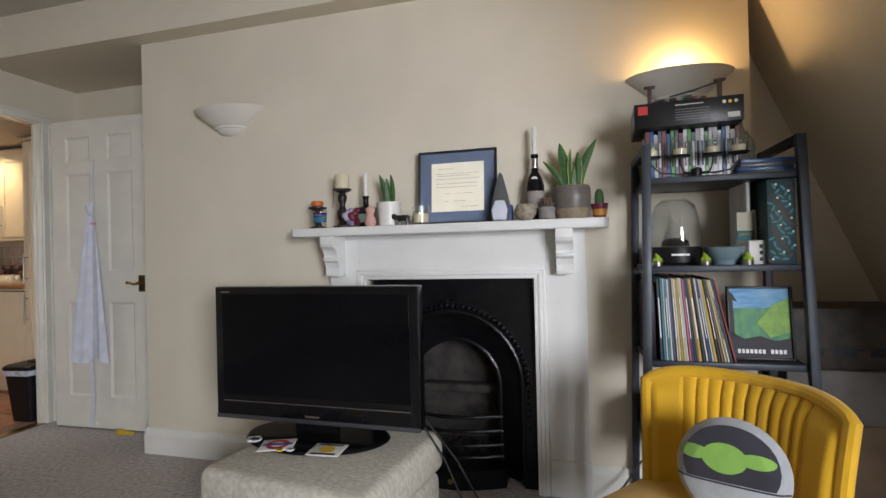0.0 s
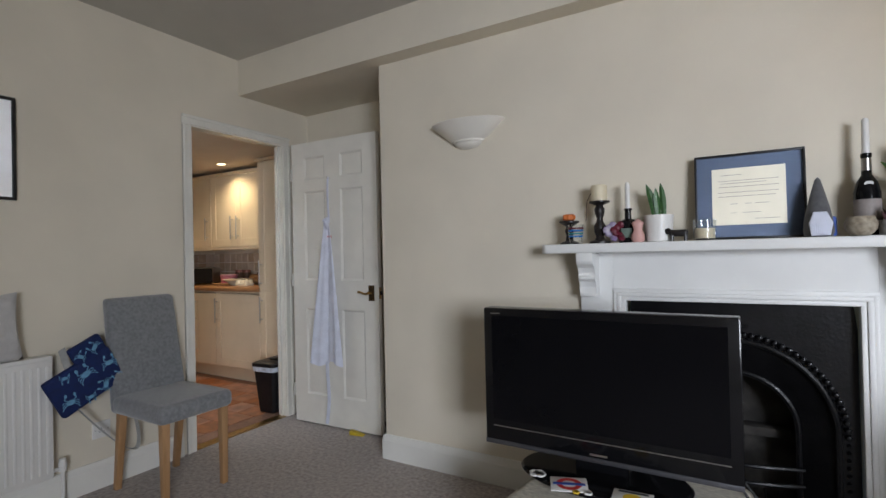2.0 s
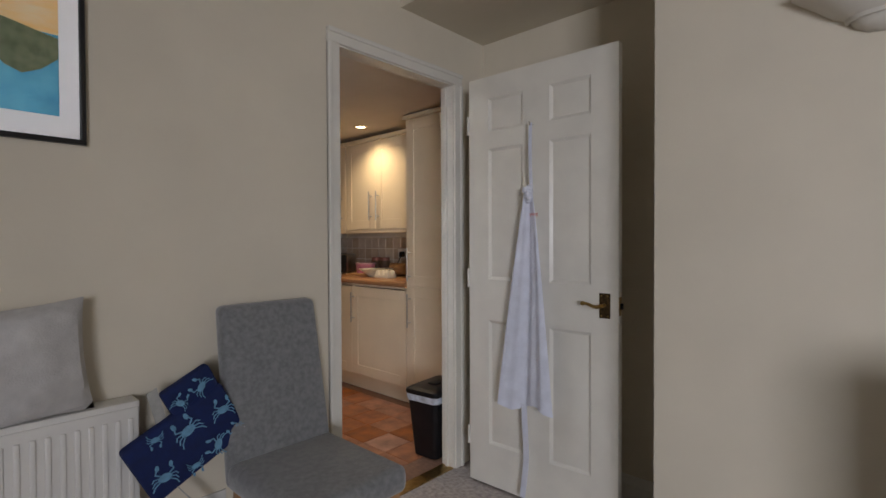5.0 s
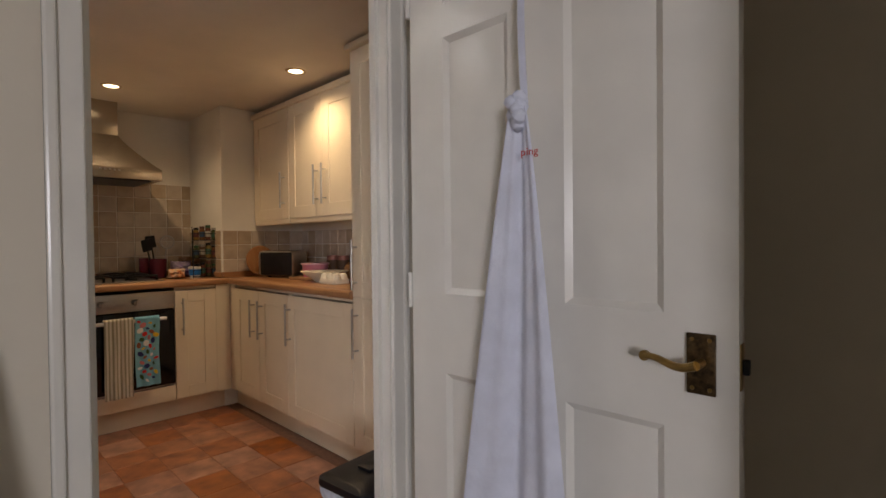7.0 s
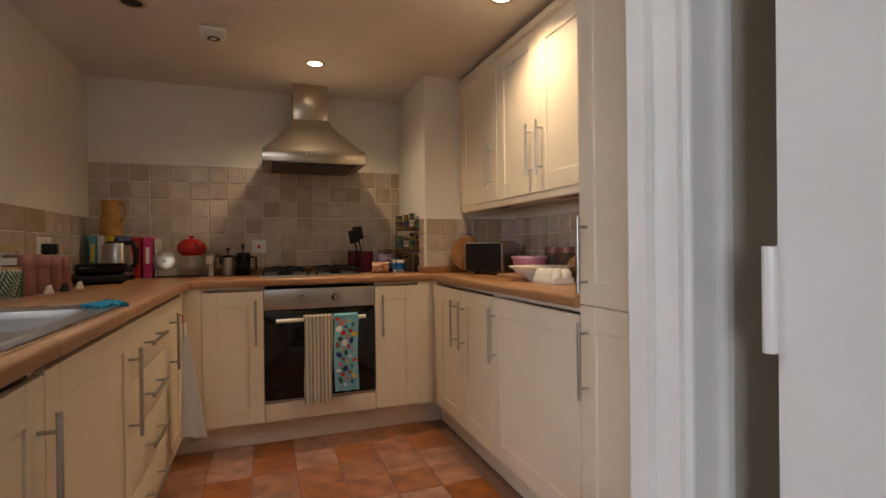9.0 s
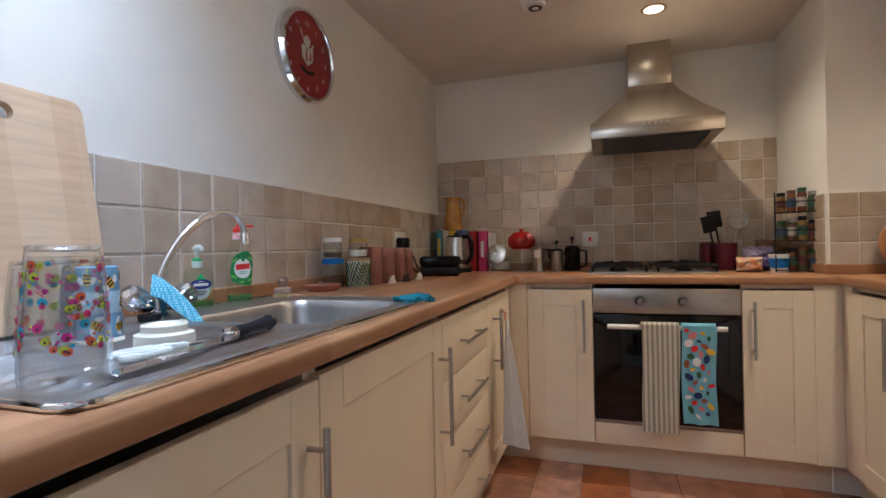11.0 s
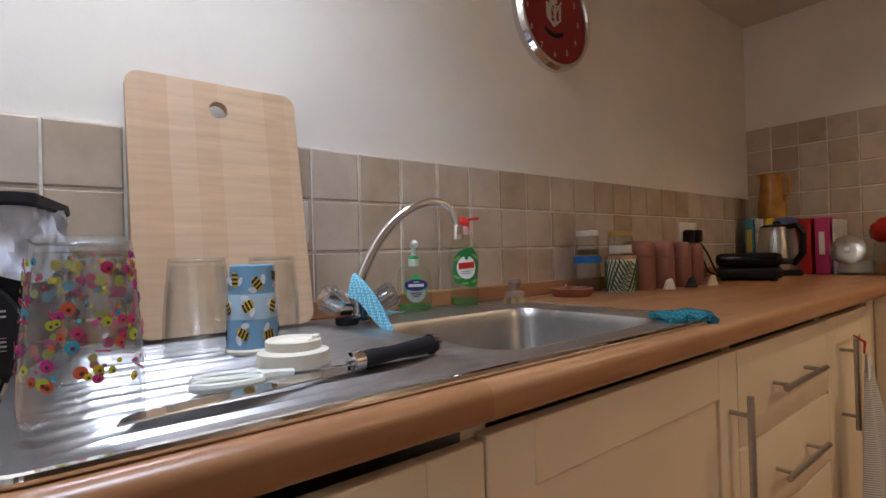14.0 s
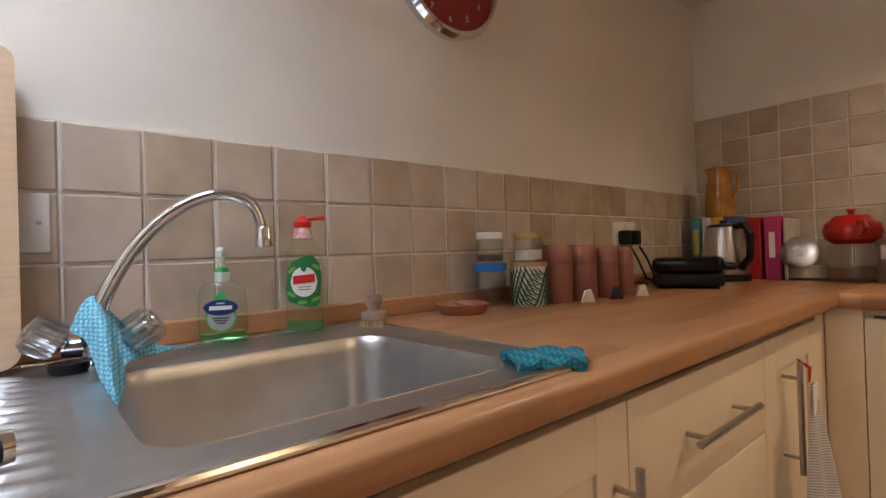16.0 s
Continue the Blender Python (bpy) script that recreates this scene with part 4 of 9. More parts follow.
# knife
kn = thing("bread_knife", (-3.968, 1.638, WT + 0.012), "serrated bread knife with a black handle on the drainer", "knife", 190)
bl = [(-0.005, -0.010), (-0.20, -0.014), (-0.225, -0.006), (-0.215, 0.002), (-0.005, 0.012)]
teeth = [(-0.005, 0.012)] + [(-0.005 - 0.0048 * i, 0.012 + (0.0 if i % 2 else -0.003)) for i in range(1, 42)] + [(-0.215, 0.004), (-0.222, -0.010), (-0.02, -0.014)]
part("blade", prism(teeth, 0.0, 0.0016, "z"), M_CHROME, kn, "serrated steel blade")
hd = lathe([(0, 0), (0.011, 0.001), (0.0125, 0.02), (0.0105, 0.05), (0.013, 0.09), (0.0135, 0.112), (0.0, 0.116)], 16)
hd.transform(pose(0, 0, 0.006, 0, 90, 0) @ Matrix.Diagonal((0.75, 1, 1, 1)))
part("handle", hd, mat("dark_rubber_grip", (0.008, 0.009, 0.013), 0.55, vary=0.1, spec=0.3), kn, "dark rubber grip")
part("bolster", lathe([(0, -0.012), (0.010, -0.010), (0.0118, 0.002), (0, 0.003)], 16, m=pose(0, 0, 0.006, 0, 90, 0)), M_CHROME, kn)
part("end_cap", lathe([(0.0, 0.115), (0.0125, 0.108), (0.011, 0.119), (0, 0.121)], 16, m=pose(0, 0, 0.006, 0, 90, 0)), M_CHROME, kn, "steel end cap")

# scissors
sc = thing("scissors", (-3.882, 1.612, WT + 0.0085), "white handled kitchen scissors on the drainer", "scissors", -12)
M_SCW = mat("white_green_plastic", (0.72, 0.75, 0.68), 0.4, vary=0.03)
for s in (-1, 1):
    lp = [(0.045 + 0.036 * math.cos(a), s * 0.016 + 0.015 * math.sin(a), 0.004) for a in [2 * math.pi * i / 24 for i in range(25)]]
    h = tube(lp, 0.0045, 8, closed=True)
    tube([(0.01, s * 0.008, 0.004), (0.0, s * 0.002, 0.004), (-0.03, -s * 0.004, 0.004)], [0.006, 0.006, 0.004], 8, bm=h)
    part("finger_loop", h, M_SCW, sc)
    part("blade", prism([(-0.02, -0.006), (-0.10, s * 0.001), (-0.02, 0.006)], 0.003 + 0.001 * s, 0.0045 + 0.001 * s, "z"), M_CHROME, sc)
part("pivot", lathe([(0, 0.008), (0.005, 0.007), (0.005, 0)], 12, m=pose(-0.025, 0, 0)), M_STEEL, sc)

sc.scale = (0.82, 0.82, 1)
# sink plug
solid("sink_plug", lathe([(0, 0), (0.02, 0), (0.022, 0.006), (0.021, 0.012), (0.006, 0.013), (0, 0.016)], 20), M_BLACK, "black rubber sink plug beside the tap", "plug", m=pose(-4.135, 1.285, WT + 0.004))

# dish cloth over the tap
def waffle(name, a, b, pitch):
    """A woven cloth: pale dimples in a darker net."""
    m = mat(name, a, 0.95, vary=0.06, scale=30)
    nt = m.node_tree
    bs = nt.nodes["Principled BSDF"]
    tc, vo, ramp, bp = [nt.nodes.new(k) for k in ("ShaderNodeTexCoord", "ShaderNodeTexVoronoi", "ShaderNodeValToRGB", "ShaderNodeBump")]
    vo.inputs["Scale"].default_value, vo.inputs["Randomness"].default_value = 1 / pitch, 0.25
    nt.links.new(tc.outputs["Object"], vo.inputs["Vector"])
    ramp.color_ramp.elements[0].position, ramp.color_ramp.elements[1].position = 0.25, 0.6
    ramp.color_ramp.elements[0].color, ramp.color_ramp.elements[1].color = (*b, 1), (*a, 1)
    nt.links.new(vo.outputs["Distance"], ramp.inputs["Fac"])
    nt.links.new(ramp.outputs["Color"], bs.inputs["Base Color"])
    bp.inputs["Strength"].default_value, bp.inputs["Distance"].default_value, bp.invert = 0.6, 0.002, True
    nt.links.new(vo.outputs["Distance"], bp.inputs["Height"])
    nt.links.new(bp.outputs[0], bs.inputs["Normal"])
    return m


M_CLOTH = waffle("turquoise_cloth", (0.06, 0.33, 0.46), (0.36, 0.62, 0.70), 0.005)


def drape(u, v):
    """A cloth hung over the spout's foot: one side on a knob, a tip over the bowl, a tail behind the other knob."""
    edge = [Vector(q) for q in ((0.030, 0.010, 0.052), (0.014, 0.050, 0.026), (-0.016, 0.126, -0.032), (-0.022, 0.062, 0.004), (-0.052, -0.004, 0.006), (-0.108, -0.034, 0.003))]
    k = min(u * 5, 4.999)
    a, b, f = edge[int(k)], edge[int(k) + 1], k % 1
    p = Vector((0.004, -0.012, 0.090)).lerp(a.lerp(b, f), v)
    bulge = math.sin(math.pi * v)
    fold = 0.006 * math.sin(u * 17 + v * 2) * v
    return (p.x + 0.5 * fold, p.y + 0.012 * bulge * math.sin(math.pi * min(1, u * 1.6)) + fold, p.z + (0.012 - 0.075 * max(0.0, u - 0.5)) * bulge + 0.003 * math.sin(u * 23 + v * 5) * v)


solid("dish_cloth", grid_surface(drape, 70, 30, 0.0028), M_CLOTH, "turquoise woven dish cloth hung over the tap", "cloth", m=pose(-4.17, 1.275, WT + 0.006, 0, 0, -6))
M_TEAL = waffle("teal_cloth", (0.008, 0.10, 0.14), (0.03, 0.24, 0.28), 0.006)


def folded(u, v):
    return ((u - 0.5) * 0.102 * (1 - 0.25 * v), (v - 0.5) * 0.066, 0.006 + 0.008 * math.sin(u * 3.0) * math.sin(v * 3.1) + 0.004 * math.sin(u * 14 + v * 5))


fc = grid_surface(folded, 22, 14, 0.012)
solid("dish_cloth", fc, M_TEAL, "folded teal dish cloth on the sink edge", "cloth", m=pose(-4.565, 1.695, WT + 0.006, 0, 0, -38))

# soap and washing-up bottles
M_LIQ = mat("green_liquid", (0.25, 0.72, 0.28), 0.05, vary=0, trans=0.85, ior=1.34)
M_PET = thin_glass("clear_bottle_plastic", (0.93, 0.965, 0.93), 1.3, 0.1)
M_LEAFPRINT = mat("leaf_print_green", (0.16, 0.42, 0.06), 0.4, vary=0.08)
M_GREENL = mat("green_label", (0.015, 0.19, 0.05), 0.4, vary=0.05)
M_LABELW = mat("white_label", (0.78, 0.78, 0.76), 0.4, vary=0.02)
M_NAVY = mat("navy_label", (0.012, 0.03, 0.16), 0.4, vary=0.05)
M_REDCAP = mat("red_plastic", (0.62, 0.02, 0.015), 0.35, vary=0.04)
M_GREENCAP = mat("green_plastic", (0.05, 0.50, 0.14), 0.35, vary=0.04)


def oval_bottle(prof, depth, material, segs=32):
    bm = lathe(prof, segs)
    bm.transform(Matrix.Diagonal((1, depth, 1, 1)))
    return bm


FACE = 155   # both bottles turn their labels towards the doorway
M_PUMP = mat("milky_plastic", (0.74, 0.80, 0.76), 0.35, vary=0.02)


def wrap(outline, z, y, bend, name, material, parent, label="", n=14):
    """A printed label: an outline in x, z laid in strips on a bottle whose front falls back by bend * x * x."""
    lo, hi = min(p[0] for p in outline) + 1e-5, max(p[0] for p in outline) - 1e-5
    cols = []
    for k in range(n + 1):
        u = lo + (hi - lo) * k / n
        cut = [a[1] + (b[1] - a[1]) * (u - a[0]) / (b[0] - a[0]) for a, b in zip(outline, outline[1:] + outline[:1]) if (a[0] - u) * (b[0] - u) <= 0 and a[0] != b[0]]
        cols.append((u, min(cut), max(cut)))
    bm = bmesh.new()
    vs = [(bm.verts.new((u, y + bend * u * u, z + a)), bm.verts.new((u, y + bend * u * u, z + b))) for u, a, b in cols]
    for p, q in zip(vs, vs[1:]):
        bm.faces.new((p[0], q[0], q[1], p[1]))
    return part(name, bm, material, parent, label, smooth=False)


def oval(rx, rz, n=28, cx=0.0, cz=0.0):
    return [(cx + rx * math.cos(2 * math.pi * i / n), cz + rz * math.sin(2 * math.pi * i / n)) for i in range(n)]


sb = thing("soap_dispenser", (-4.345, 1.20, WT + 0.002), "clear pump bottle of green hand soap", "soap bottle", FACE)
part("bottle", loft([[(u, v, z) for u, v in rrect(-a, a, -b, b, b * 0.85, 5)] for a, b, z in ((0.030, 0.015, 0), (0.037, 0.020, 0.004), (0.0385, 0.021, 0.03), (0.037, 0.020, 0.07), (0.035, 0.019, 0.088), (0.028, 0.016, 0.096), (0.014, 0.0125, 0.101), (0.0125, 0.0120, 0.112))]), M_PET, sb)
part("soap", loft([[(u, v, z) for u, v in rrect(-a, a, -b, b, b * 0.85, 5)] for a, b, z in ((0.029, 0.014, 0.002), (0.0355, 0.0185, 0.005), (0.0365, 0.0190, 0.017), (0.0, 0.0, 0.0172))]), M_LIQ, sb, "green liquid soap")
part("neck", lathe([(0, 0.100), (0.0125, 0.100), (0.0125, 0.116), (0, 0.116)], 20), M_PUMP, sb)
part("collar", lathe([(0, 0.115), (0.0115, 0.115), (0.0105, 0.122), (0.006, 0.124), (0, 0.124)], 20), M_GREENCAP, sb, "green pump collar")
pm = tube([(0, 0, 0.122), (0, 0, 0.146)], [0.0048, 0.0055], 10)
tube([(0, 0.006, 0.147), (0, -0.012, 0.150), (0, -0.032, 0.146)], [0.0085, 0.008, 0.005], 10, bm=pm)
part("pump", pm, M_PUMP, sb, "milky pump nozzle")
y = -0.0212
drop = [(0.0, 0.034)] + [(0.024 * math.cos(a), -0.006 + 0.026 * math.sin(a)) for a in [0.75 - 4.64 * k / 22 for k in range(23)]]
wrap(drop, 0.052, y, 2.0, "label_mark", M_GREENCAP, sb, "green drop shaped label")
wrap([(u * 0.87, -0.006 + (v + 0.006) * 0.87) for u, v in drop[1:]], 0.050, y - 0.0007, 2.0, "label_panel", mat("grey_green_label", (0.42, 0.46, 0.42), 0.4, vary=0.03), sb, "grey lower label")
wrap(oval(0.0265, 0.0125), 0.059, y - 0.0014, 2.0, "label_oval", M_NAVY, sb, "navy oval brand mark")
for k, w, h in ((0.0585, 0.017, 0.0032), (0.066, 0.006, 0.001), (0.042, 0.013, 0.001), (0.038, 0.011, 0.001), (0.034, 0.007, 0.001)):
    wrap([(-w, -h), (w, -h), (w, h), (-w, h)], k, y - 0.0021, 2.0, "label_bar", M_LABELW if k > 0.05 else M_DINK, sb)

fb_ = thing("washing_up_bottle", (-4.487, 1.205, WT + 0.002), "clear washing-up liquid bottle with a red flip cap, nearly empty", "bottle", FACE)
part("bottle", oval_bottle([(0, 0), (0.032, 0), (0.0355, 0.006), (0.034, 0.02), (0.032, 0.045), (0.0335, 0.07), (0.0375, 0.10), (0.0365, 0.125), (0.029, 0.15), (0.019, 0.17), (0.0135, 0.182)], 0.6, M_PET), M_PET, fb_)
part("liquid", oval_bottle([(0, 0.003), (0.031, 0.003), (0.0335, 0.008), (0.0325, 0.02), (0, 0.02)], 0.57, M_LIQ), M_LIQ, fb_, "little green liquid left")
part("neck_ring", lathe([(0.016, 0.170), (0.0175, 0.172), (0.0145, 0.190), (0, 0.190)], 24), mat("white_red_band", (0.66, 0.16, 0.15), 0.4, second=(0.74, 0.70, 0.68), scale=160), fb_, "red and white neck band")
part("cap", lathe([(0, 0.190), (0.0155, 0.190), (0.016, 0.200), (0.011, 0.204), (0.006, 0.212), (0, 0.213)], 24), M_REDCAP, fb_, "red cap")
fl_ = tube([(0.008, 0, 0.205), (0.022, 0, 0.2075), (0.034, 0, 0.2085)], [0.0028, 0.0032, 0.0045], 10)
box(0.026, 0.040, -0.008, 0.008, 0.205, 0.2115, 0.0025, bm=fl_)
part("flip_top", fl_, M_REDCAP, fb_, "red flip top left open")
y = -0.0228
lab = [(-0.028, -0.034), (-0.010, -0.042), (0.012, -0.047), (0.026, -0.045), (0.030, -0.02), (0.0315, 0.01), (0.027, 0.034), (0.016, 0.048), (-0.004, 0.045), (-0.020, 0.036), (-0.0305, 0.018), (-0.032, -0.012)]
wrap(lab, 0.092, y, 9.0, "label_back", M_GREENL, fb_, "green leafy label")
for cx, cz, a in ((-0.021, 0.022, 40), (-0.023, -0.022, -30), (0.020, -0.032, 20), (0.022, 0.026, -35), (-0.004, -0.037, 5)):
    c_, s_ = math.cos(radians(a)), math.sin(radians(a))
    wrap([(cx + 0.009 * math.cos(t) * c_ - 0.0035 * math.sin(t) * s_, cz + 0.009 * math.cos(t) * s_ + 0.0035 * math.sin(t) * c_) for t in [2 * math.pi * i / 12 for i in range(12)]], 0.092, y - 0.0005, 9.0, "leaf_print", M_LEAFPRINT, fb_)
wrap(oval(0.0235, 0.027), 0.092, y - 0.0011, 9.0, "label_disc", M_LABELW, fb_)
wrap([(-0.019, -0.004), (0.019, -0.001), (0.019, 0.014), (-0.019, 0.011)], 0.092, y - 0.0018, 9.0, "label_bar", M_REDCAP, fb_, "red brand bar")
for k in (-0.009, -0.0135):
    wrap([(-0.011, k - 0.0009), (0.011, k - 0.0005), (0.011, k + 0.0009), (-0.011, k + 0.0005)], 0.092, y - 0.0018, 9.0, "label_bar", M_GREENL, fb_)
wrap(oval(0.005, 0.007, 14, 0.0, 0.025), 0.092, y - 0.0018, 9.0, "drop_mark", M_GREENL, fb_)

# scrubbing brush
br = thing("scrubbing_brush", (-4.60, 1.262, WT + 0.004), "round wooden dish brush with pale bristles", "brush")
part("handle", lathe([(0, 0.06), (0.014, 0.058), (0.017, 0.048), (0.012, 0.036), (0.012, 0.03), (0.024, 0.026), (0.026, 0.018), (0.024, 0.012), (0, 0.012)], 24), mat("worn_grey_wood", (0.30, 0.20, 0.14), 0.7, vary=0.15, scale=30), br)
bs = bmesh.new()
for i in range(90):
    a, r = i * 2.4, 0.023 * math.sqrt(i / 90)
    tube([(r * math.cos(a), r * math.sin(a), 0.014), (1.35 * r * math.cos(a), 1.35 * r * math.sin(a), 0.0)], 0.0011, 4, bm=bs)
part("bristles", bs, mat("straw_bristle", (0.55, 0.42, 0.20), 0.8, vary=0.1), br, "straw bristles")

# chopping board against the tiles
M_BOARD = wood_strips("chopping_board_wood", ((0.62, 0.45, 0.29), (0.54, 0.365, 0.22)), 0.5, 0.04, 0.5)
cbw, cbh = 0.28, 0.44
cb = bmesh.new()
out = rrect(-cbw / 2, cbw / 2, 0, cbh, 0.022, 5)
hole = [(0.0 + 0.0155 * math.cos(2 * math.pi * i / 28), cbh - 0.05 + 0.0155 * math.sin(2 * math.pi * i / 28)) for i in range(28)]


def plate_with_hole(out, hole, y0, y1):
    bm = bmesh.new()
    for y, flip in ((y0, False), (y1, True)):
        vo = [bm.verts.new((u, y, v)) for u, v in out]
        vh = [bm.verts.new((u, y, v)) for u, v in hole]
        eo = [bm.edges.new((vo[i], vo[(i + 1) % len(vo)])) for i in range(len(vo))]
        eh = [bm.edges.new((vh[i], vh[(i + 1) % len(vh)])) for i in range(len(vh))]
        bmesh.ops.triangle_fill(bm, use_beauty=True, edges=eo + eh)
        if y == y0:
            keep = (vo, vh)
        else:
            for a, b in ((keep[0], vo), (keep[1], vh)):
                for i in range(len(a)):
                    j = (i + 1) % len(a)
                    bm.faces.new((a[i], a[j], b[j], b[i]))
    return bm


board = solid("chopping_board", plate_with_hole(out, hole, -0.009, 0.009), M_BOARD, "pale rubberwood chopping board leaning on the tiles", "chopping board",
              m=pose(-3.95, 1.236, WT + 0.008, -10.2, 0, 180))

# food waste caddy
M_CADDY = mat("dark_caddy_plastic", (0.010, 0.010, 0.012), 0.55, vary=0.1, scale=20, spec=0.25)
M_CAPTION = mat("dull_white_print", (0.36, 0.36, 0.36), 0.6, vary=0.1, scale=60)
M_BAG = mat("white_bin_liner", (0.58, 0.64, 0.74), 0.3, vary=0.16, scale=26, bump=1.0, bump_scale=26)
cd = thing("food_waste_caddy", (-3.625, 1.25, WT + 0.0005), "black food waste caddy with a white bin liner", "waste caddy", 168)
part("body", loft([[(u, v, z) for u, v in rrect(-a, a, -b, b, 0.025)] for a, b, z in ((0.07, 0.075, 0), (0.085, 0.088, 0.005), (0.090, 0.093, 0.10), (0.091, 0.094, 0.116))]), M_CADDY, cd)


def liner(u, v):
    a = 2 * math.pi * u
    w = 1 + 0.03 * math.sin(a * 13 + v * 5) + 0.035 * math.sin(a * 5 + v * 6) + 0.028 * math.sin(a * 23 - v * 9) + 0.016 * math.sin(a * 37 + v * 17)
    r = (0.103 - 0.008 * v) * w
    q = (math.cos(a) ** 4 + math.sin(a) ** 4) ** -0.25
    return (r * q * math.cos(a), r * q * math.sin(a), 0.118 + 0.012 * math.sin(a * 4 + 1) * (1 - v) + 0.082 * v)


part("liner", grid_surface(liner, 96, 14, 0.001), M_BAG, cd, "crumpled white bin liner")
part("lid", loft([[(u, v, z) for u, v in rrect(-a, a, -b, b, 0.02)] for a, b, z in ((0.094, 0.094, 0.196), (0.098, 0.098, 0.20), (0.096, 0.096, 0.212), (0.06, 0.06, 0.217))]), M_CADDY, cd, "black caddy lid")
part("grip", box(-0.05, 0.05, -0.112, -0.085, 0.202, 0.218, 0.004), M_CADDY, cd)
tongue = [(-0.088, 0.002), (0.088, 0.002), (0.088, 0.072)] + [(0.088 - 0.176 * k / 24, 0.072 + 0.064 * math.sin(math.pi * k / 24) ** 0.75) for k in range(1, 24)] + [(-0.088, 0.072)]
part("front_panel", prism(tongue, -0.112, -0.098, "y", bevel=0.003), M_CADDY, cd, "raised black front panel with white print")
text_part("caption", "d waste only", 0.0175, M_CAPTION, cd, pose(0.008, -0.1128, 0.088, 90, 0, 0))
text_part("caption", "recycle", 0.0095, M_CAPTION, cd, pose(0.044, -0.1128, 0.111, 90, 0, 0))
part("recycle_ring", tube([(0.0055 * math.cos(a) + 0.014, -0.113, 0.114 + 0.0045 * math.sin(a)) for a in [0.4 + 0.28 * i for i in range(19)]], 0.0008, 5), M_LABELW, cd)
for w, z, h in ((0.115, 0.076, 0.0022), (0.125, 0.070, 0.0022), (0.13, 0.047, 0.0007), (0.11, 0.042, 0.0022), (0.115, 0.037, 0.0022), (0.13, 0.033, 0.0007)):
    part("caption_bar", box(0.075 - w, 0.075, -0.1132, -0.1115, z, z + h), M_CAPTION, cd)

# switch and sockets above the worktop
wall_plate("wall_switch", pose(-4.082, SINK_Y + 0.009, 1.10, 0, 0, 180), 0.086, 0.086, "white fused switch on the tiles", "switch", rocker(0.012))


def two_plugs(s):
    for x in (-0.035, 0.03):
        p = part("plug", box(x - 0.022, x + 0.022, -0.045, -0.010, -0.04, 0.012, 0.009), M_BLACK, s, "black three pin plug")
    part("switch", box(-0.008, 0.0, -0.013, -0.009, 0.02, 0.034, 0.001), M_WHITE, s)
    part("switch", box(0.055, 0.063, -0.013, -0.009, 0.02, 0.034, 0.001), M_WHITE, s)


wall_plate("wall_socket", pose(-5.74, SINK_Y + 0.009, 1.085, 0, 0, 180), 0.146, 0.086, "white double socket with two black plugs", "socket", two_plugs)
wall_plate("cooker_switch", pose(HOOD_X + 0.009, 2.075, 1.075, 0, 0, 90), 0.086, 0.086, "white cooker switch with a red rocker", "switch", rocker(0.0, 0.0, 0.016, 0.024, M_REDCAP))
for x0, z0 in ((-5.775, 1.06), (-5.71, 1.06)):
    solid("cable", tube([(x0, SINK_Y + 0.05, z0 - 0.02), (x0 - 0.01, SINK_Y + 0.07, 1.0), (x0 - 0.03, SINK_Y + 0.09, 0.93), (x0 - 0.06, SINK_Y + 0.13, WT + 0.004)], 0.004, 8), M_BLACK, "black appliance cable hanging from the socket", "cable")

# wall clock
M_CLOCKRED = mat("clock_red", (0.36, 0.025, 0.03), 0.3, vary=0.05)
clk = thing("wall_clock", (-4.925, SINK_Y, 1.745), "round red football club clock with a chrome rim", "clock", 180)
part("rim", lathe([(0.166, 0.0), (0.168, 0.02), (0.160, 0.034), (0.150, 0.034), (0.146, 0.024), (0.146, 0.01)], 56, m=pose(0, 0, 0, 90, 0, 0)), M_CHROME, clk, "chrome rim")
part("dial", lathe([(0.147, 0.012), (0, 0.012)], 48, m=pose(0, 0, 0, 90, 0, 0)), M_CLOCKRED, clk)
part("back", lathe([(0.164, 0.0), (0, 0.0)], 40, m=pose(0, 0, 0, 90, 0, 0)), M_BLACK, clk)
for i in range(12):
    a = math.pi / 2 - 2 * math.pi * (i + 1) / 12
    text_part("numeral", str(i + 1), 0.024, M_LABELW, clk, pose(0.118 * math.cos(a), -0.0135, 0.118 * math.sin(a), 90, 0, 0), 0.0003)
part("crest", prism([(-0.035, 0.035), (0.035, 0.035), (0.033, -0.01), (0.0, -0.035), (-0.033, -0.01)], -0.0142, -0.0122, "y"), M_LABELW, clk, "white shield crest")
part("crest_stripe", box(-0.012, 0.0, -0.0152, -0.0142, -0.018, 0.03), M_CLOCKRED, clk)
part("crest_stripe", box(0.012, 0.022, -0.0152, -0.0142, -0.012, 0.03), M_CLOCKRED, clk)
part("crest_ball", lathe([(0.02, 0), (0, 0.001)], 18, m=pose(0, -0.0135, 0.055, 90, 0, 0)), M_LABELW, clk)
part("crest_scroll", prism([(-0.045, -0.05), (-0.03, -0.062), (0, -0.068), (0.03, -0.062), (0.045, -0.05), (0.04, -0.042), (0, -0.055), (-0.04, -0.042)], -0.0142, -0.0122, "y"), M_BLACK, clk, "dark scroll under the crest")
hh = box(-0.003, 0.003, -0.017, -0.0155, -0.01, 0.062, m=pose(0, 0, 0, 0, 35, 0))
part("hour_hand", hh, M_LABELW, clk)
part("minute_hand", box(-0.002, 0.002, -0.019, -0.0175, -0.012, 0.098, m=pose(0, 0, 0, 0, -28, 0)), M_LABELW, clk)
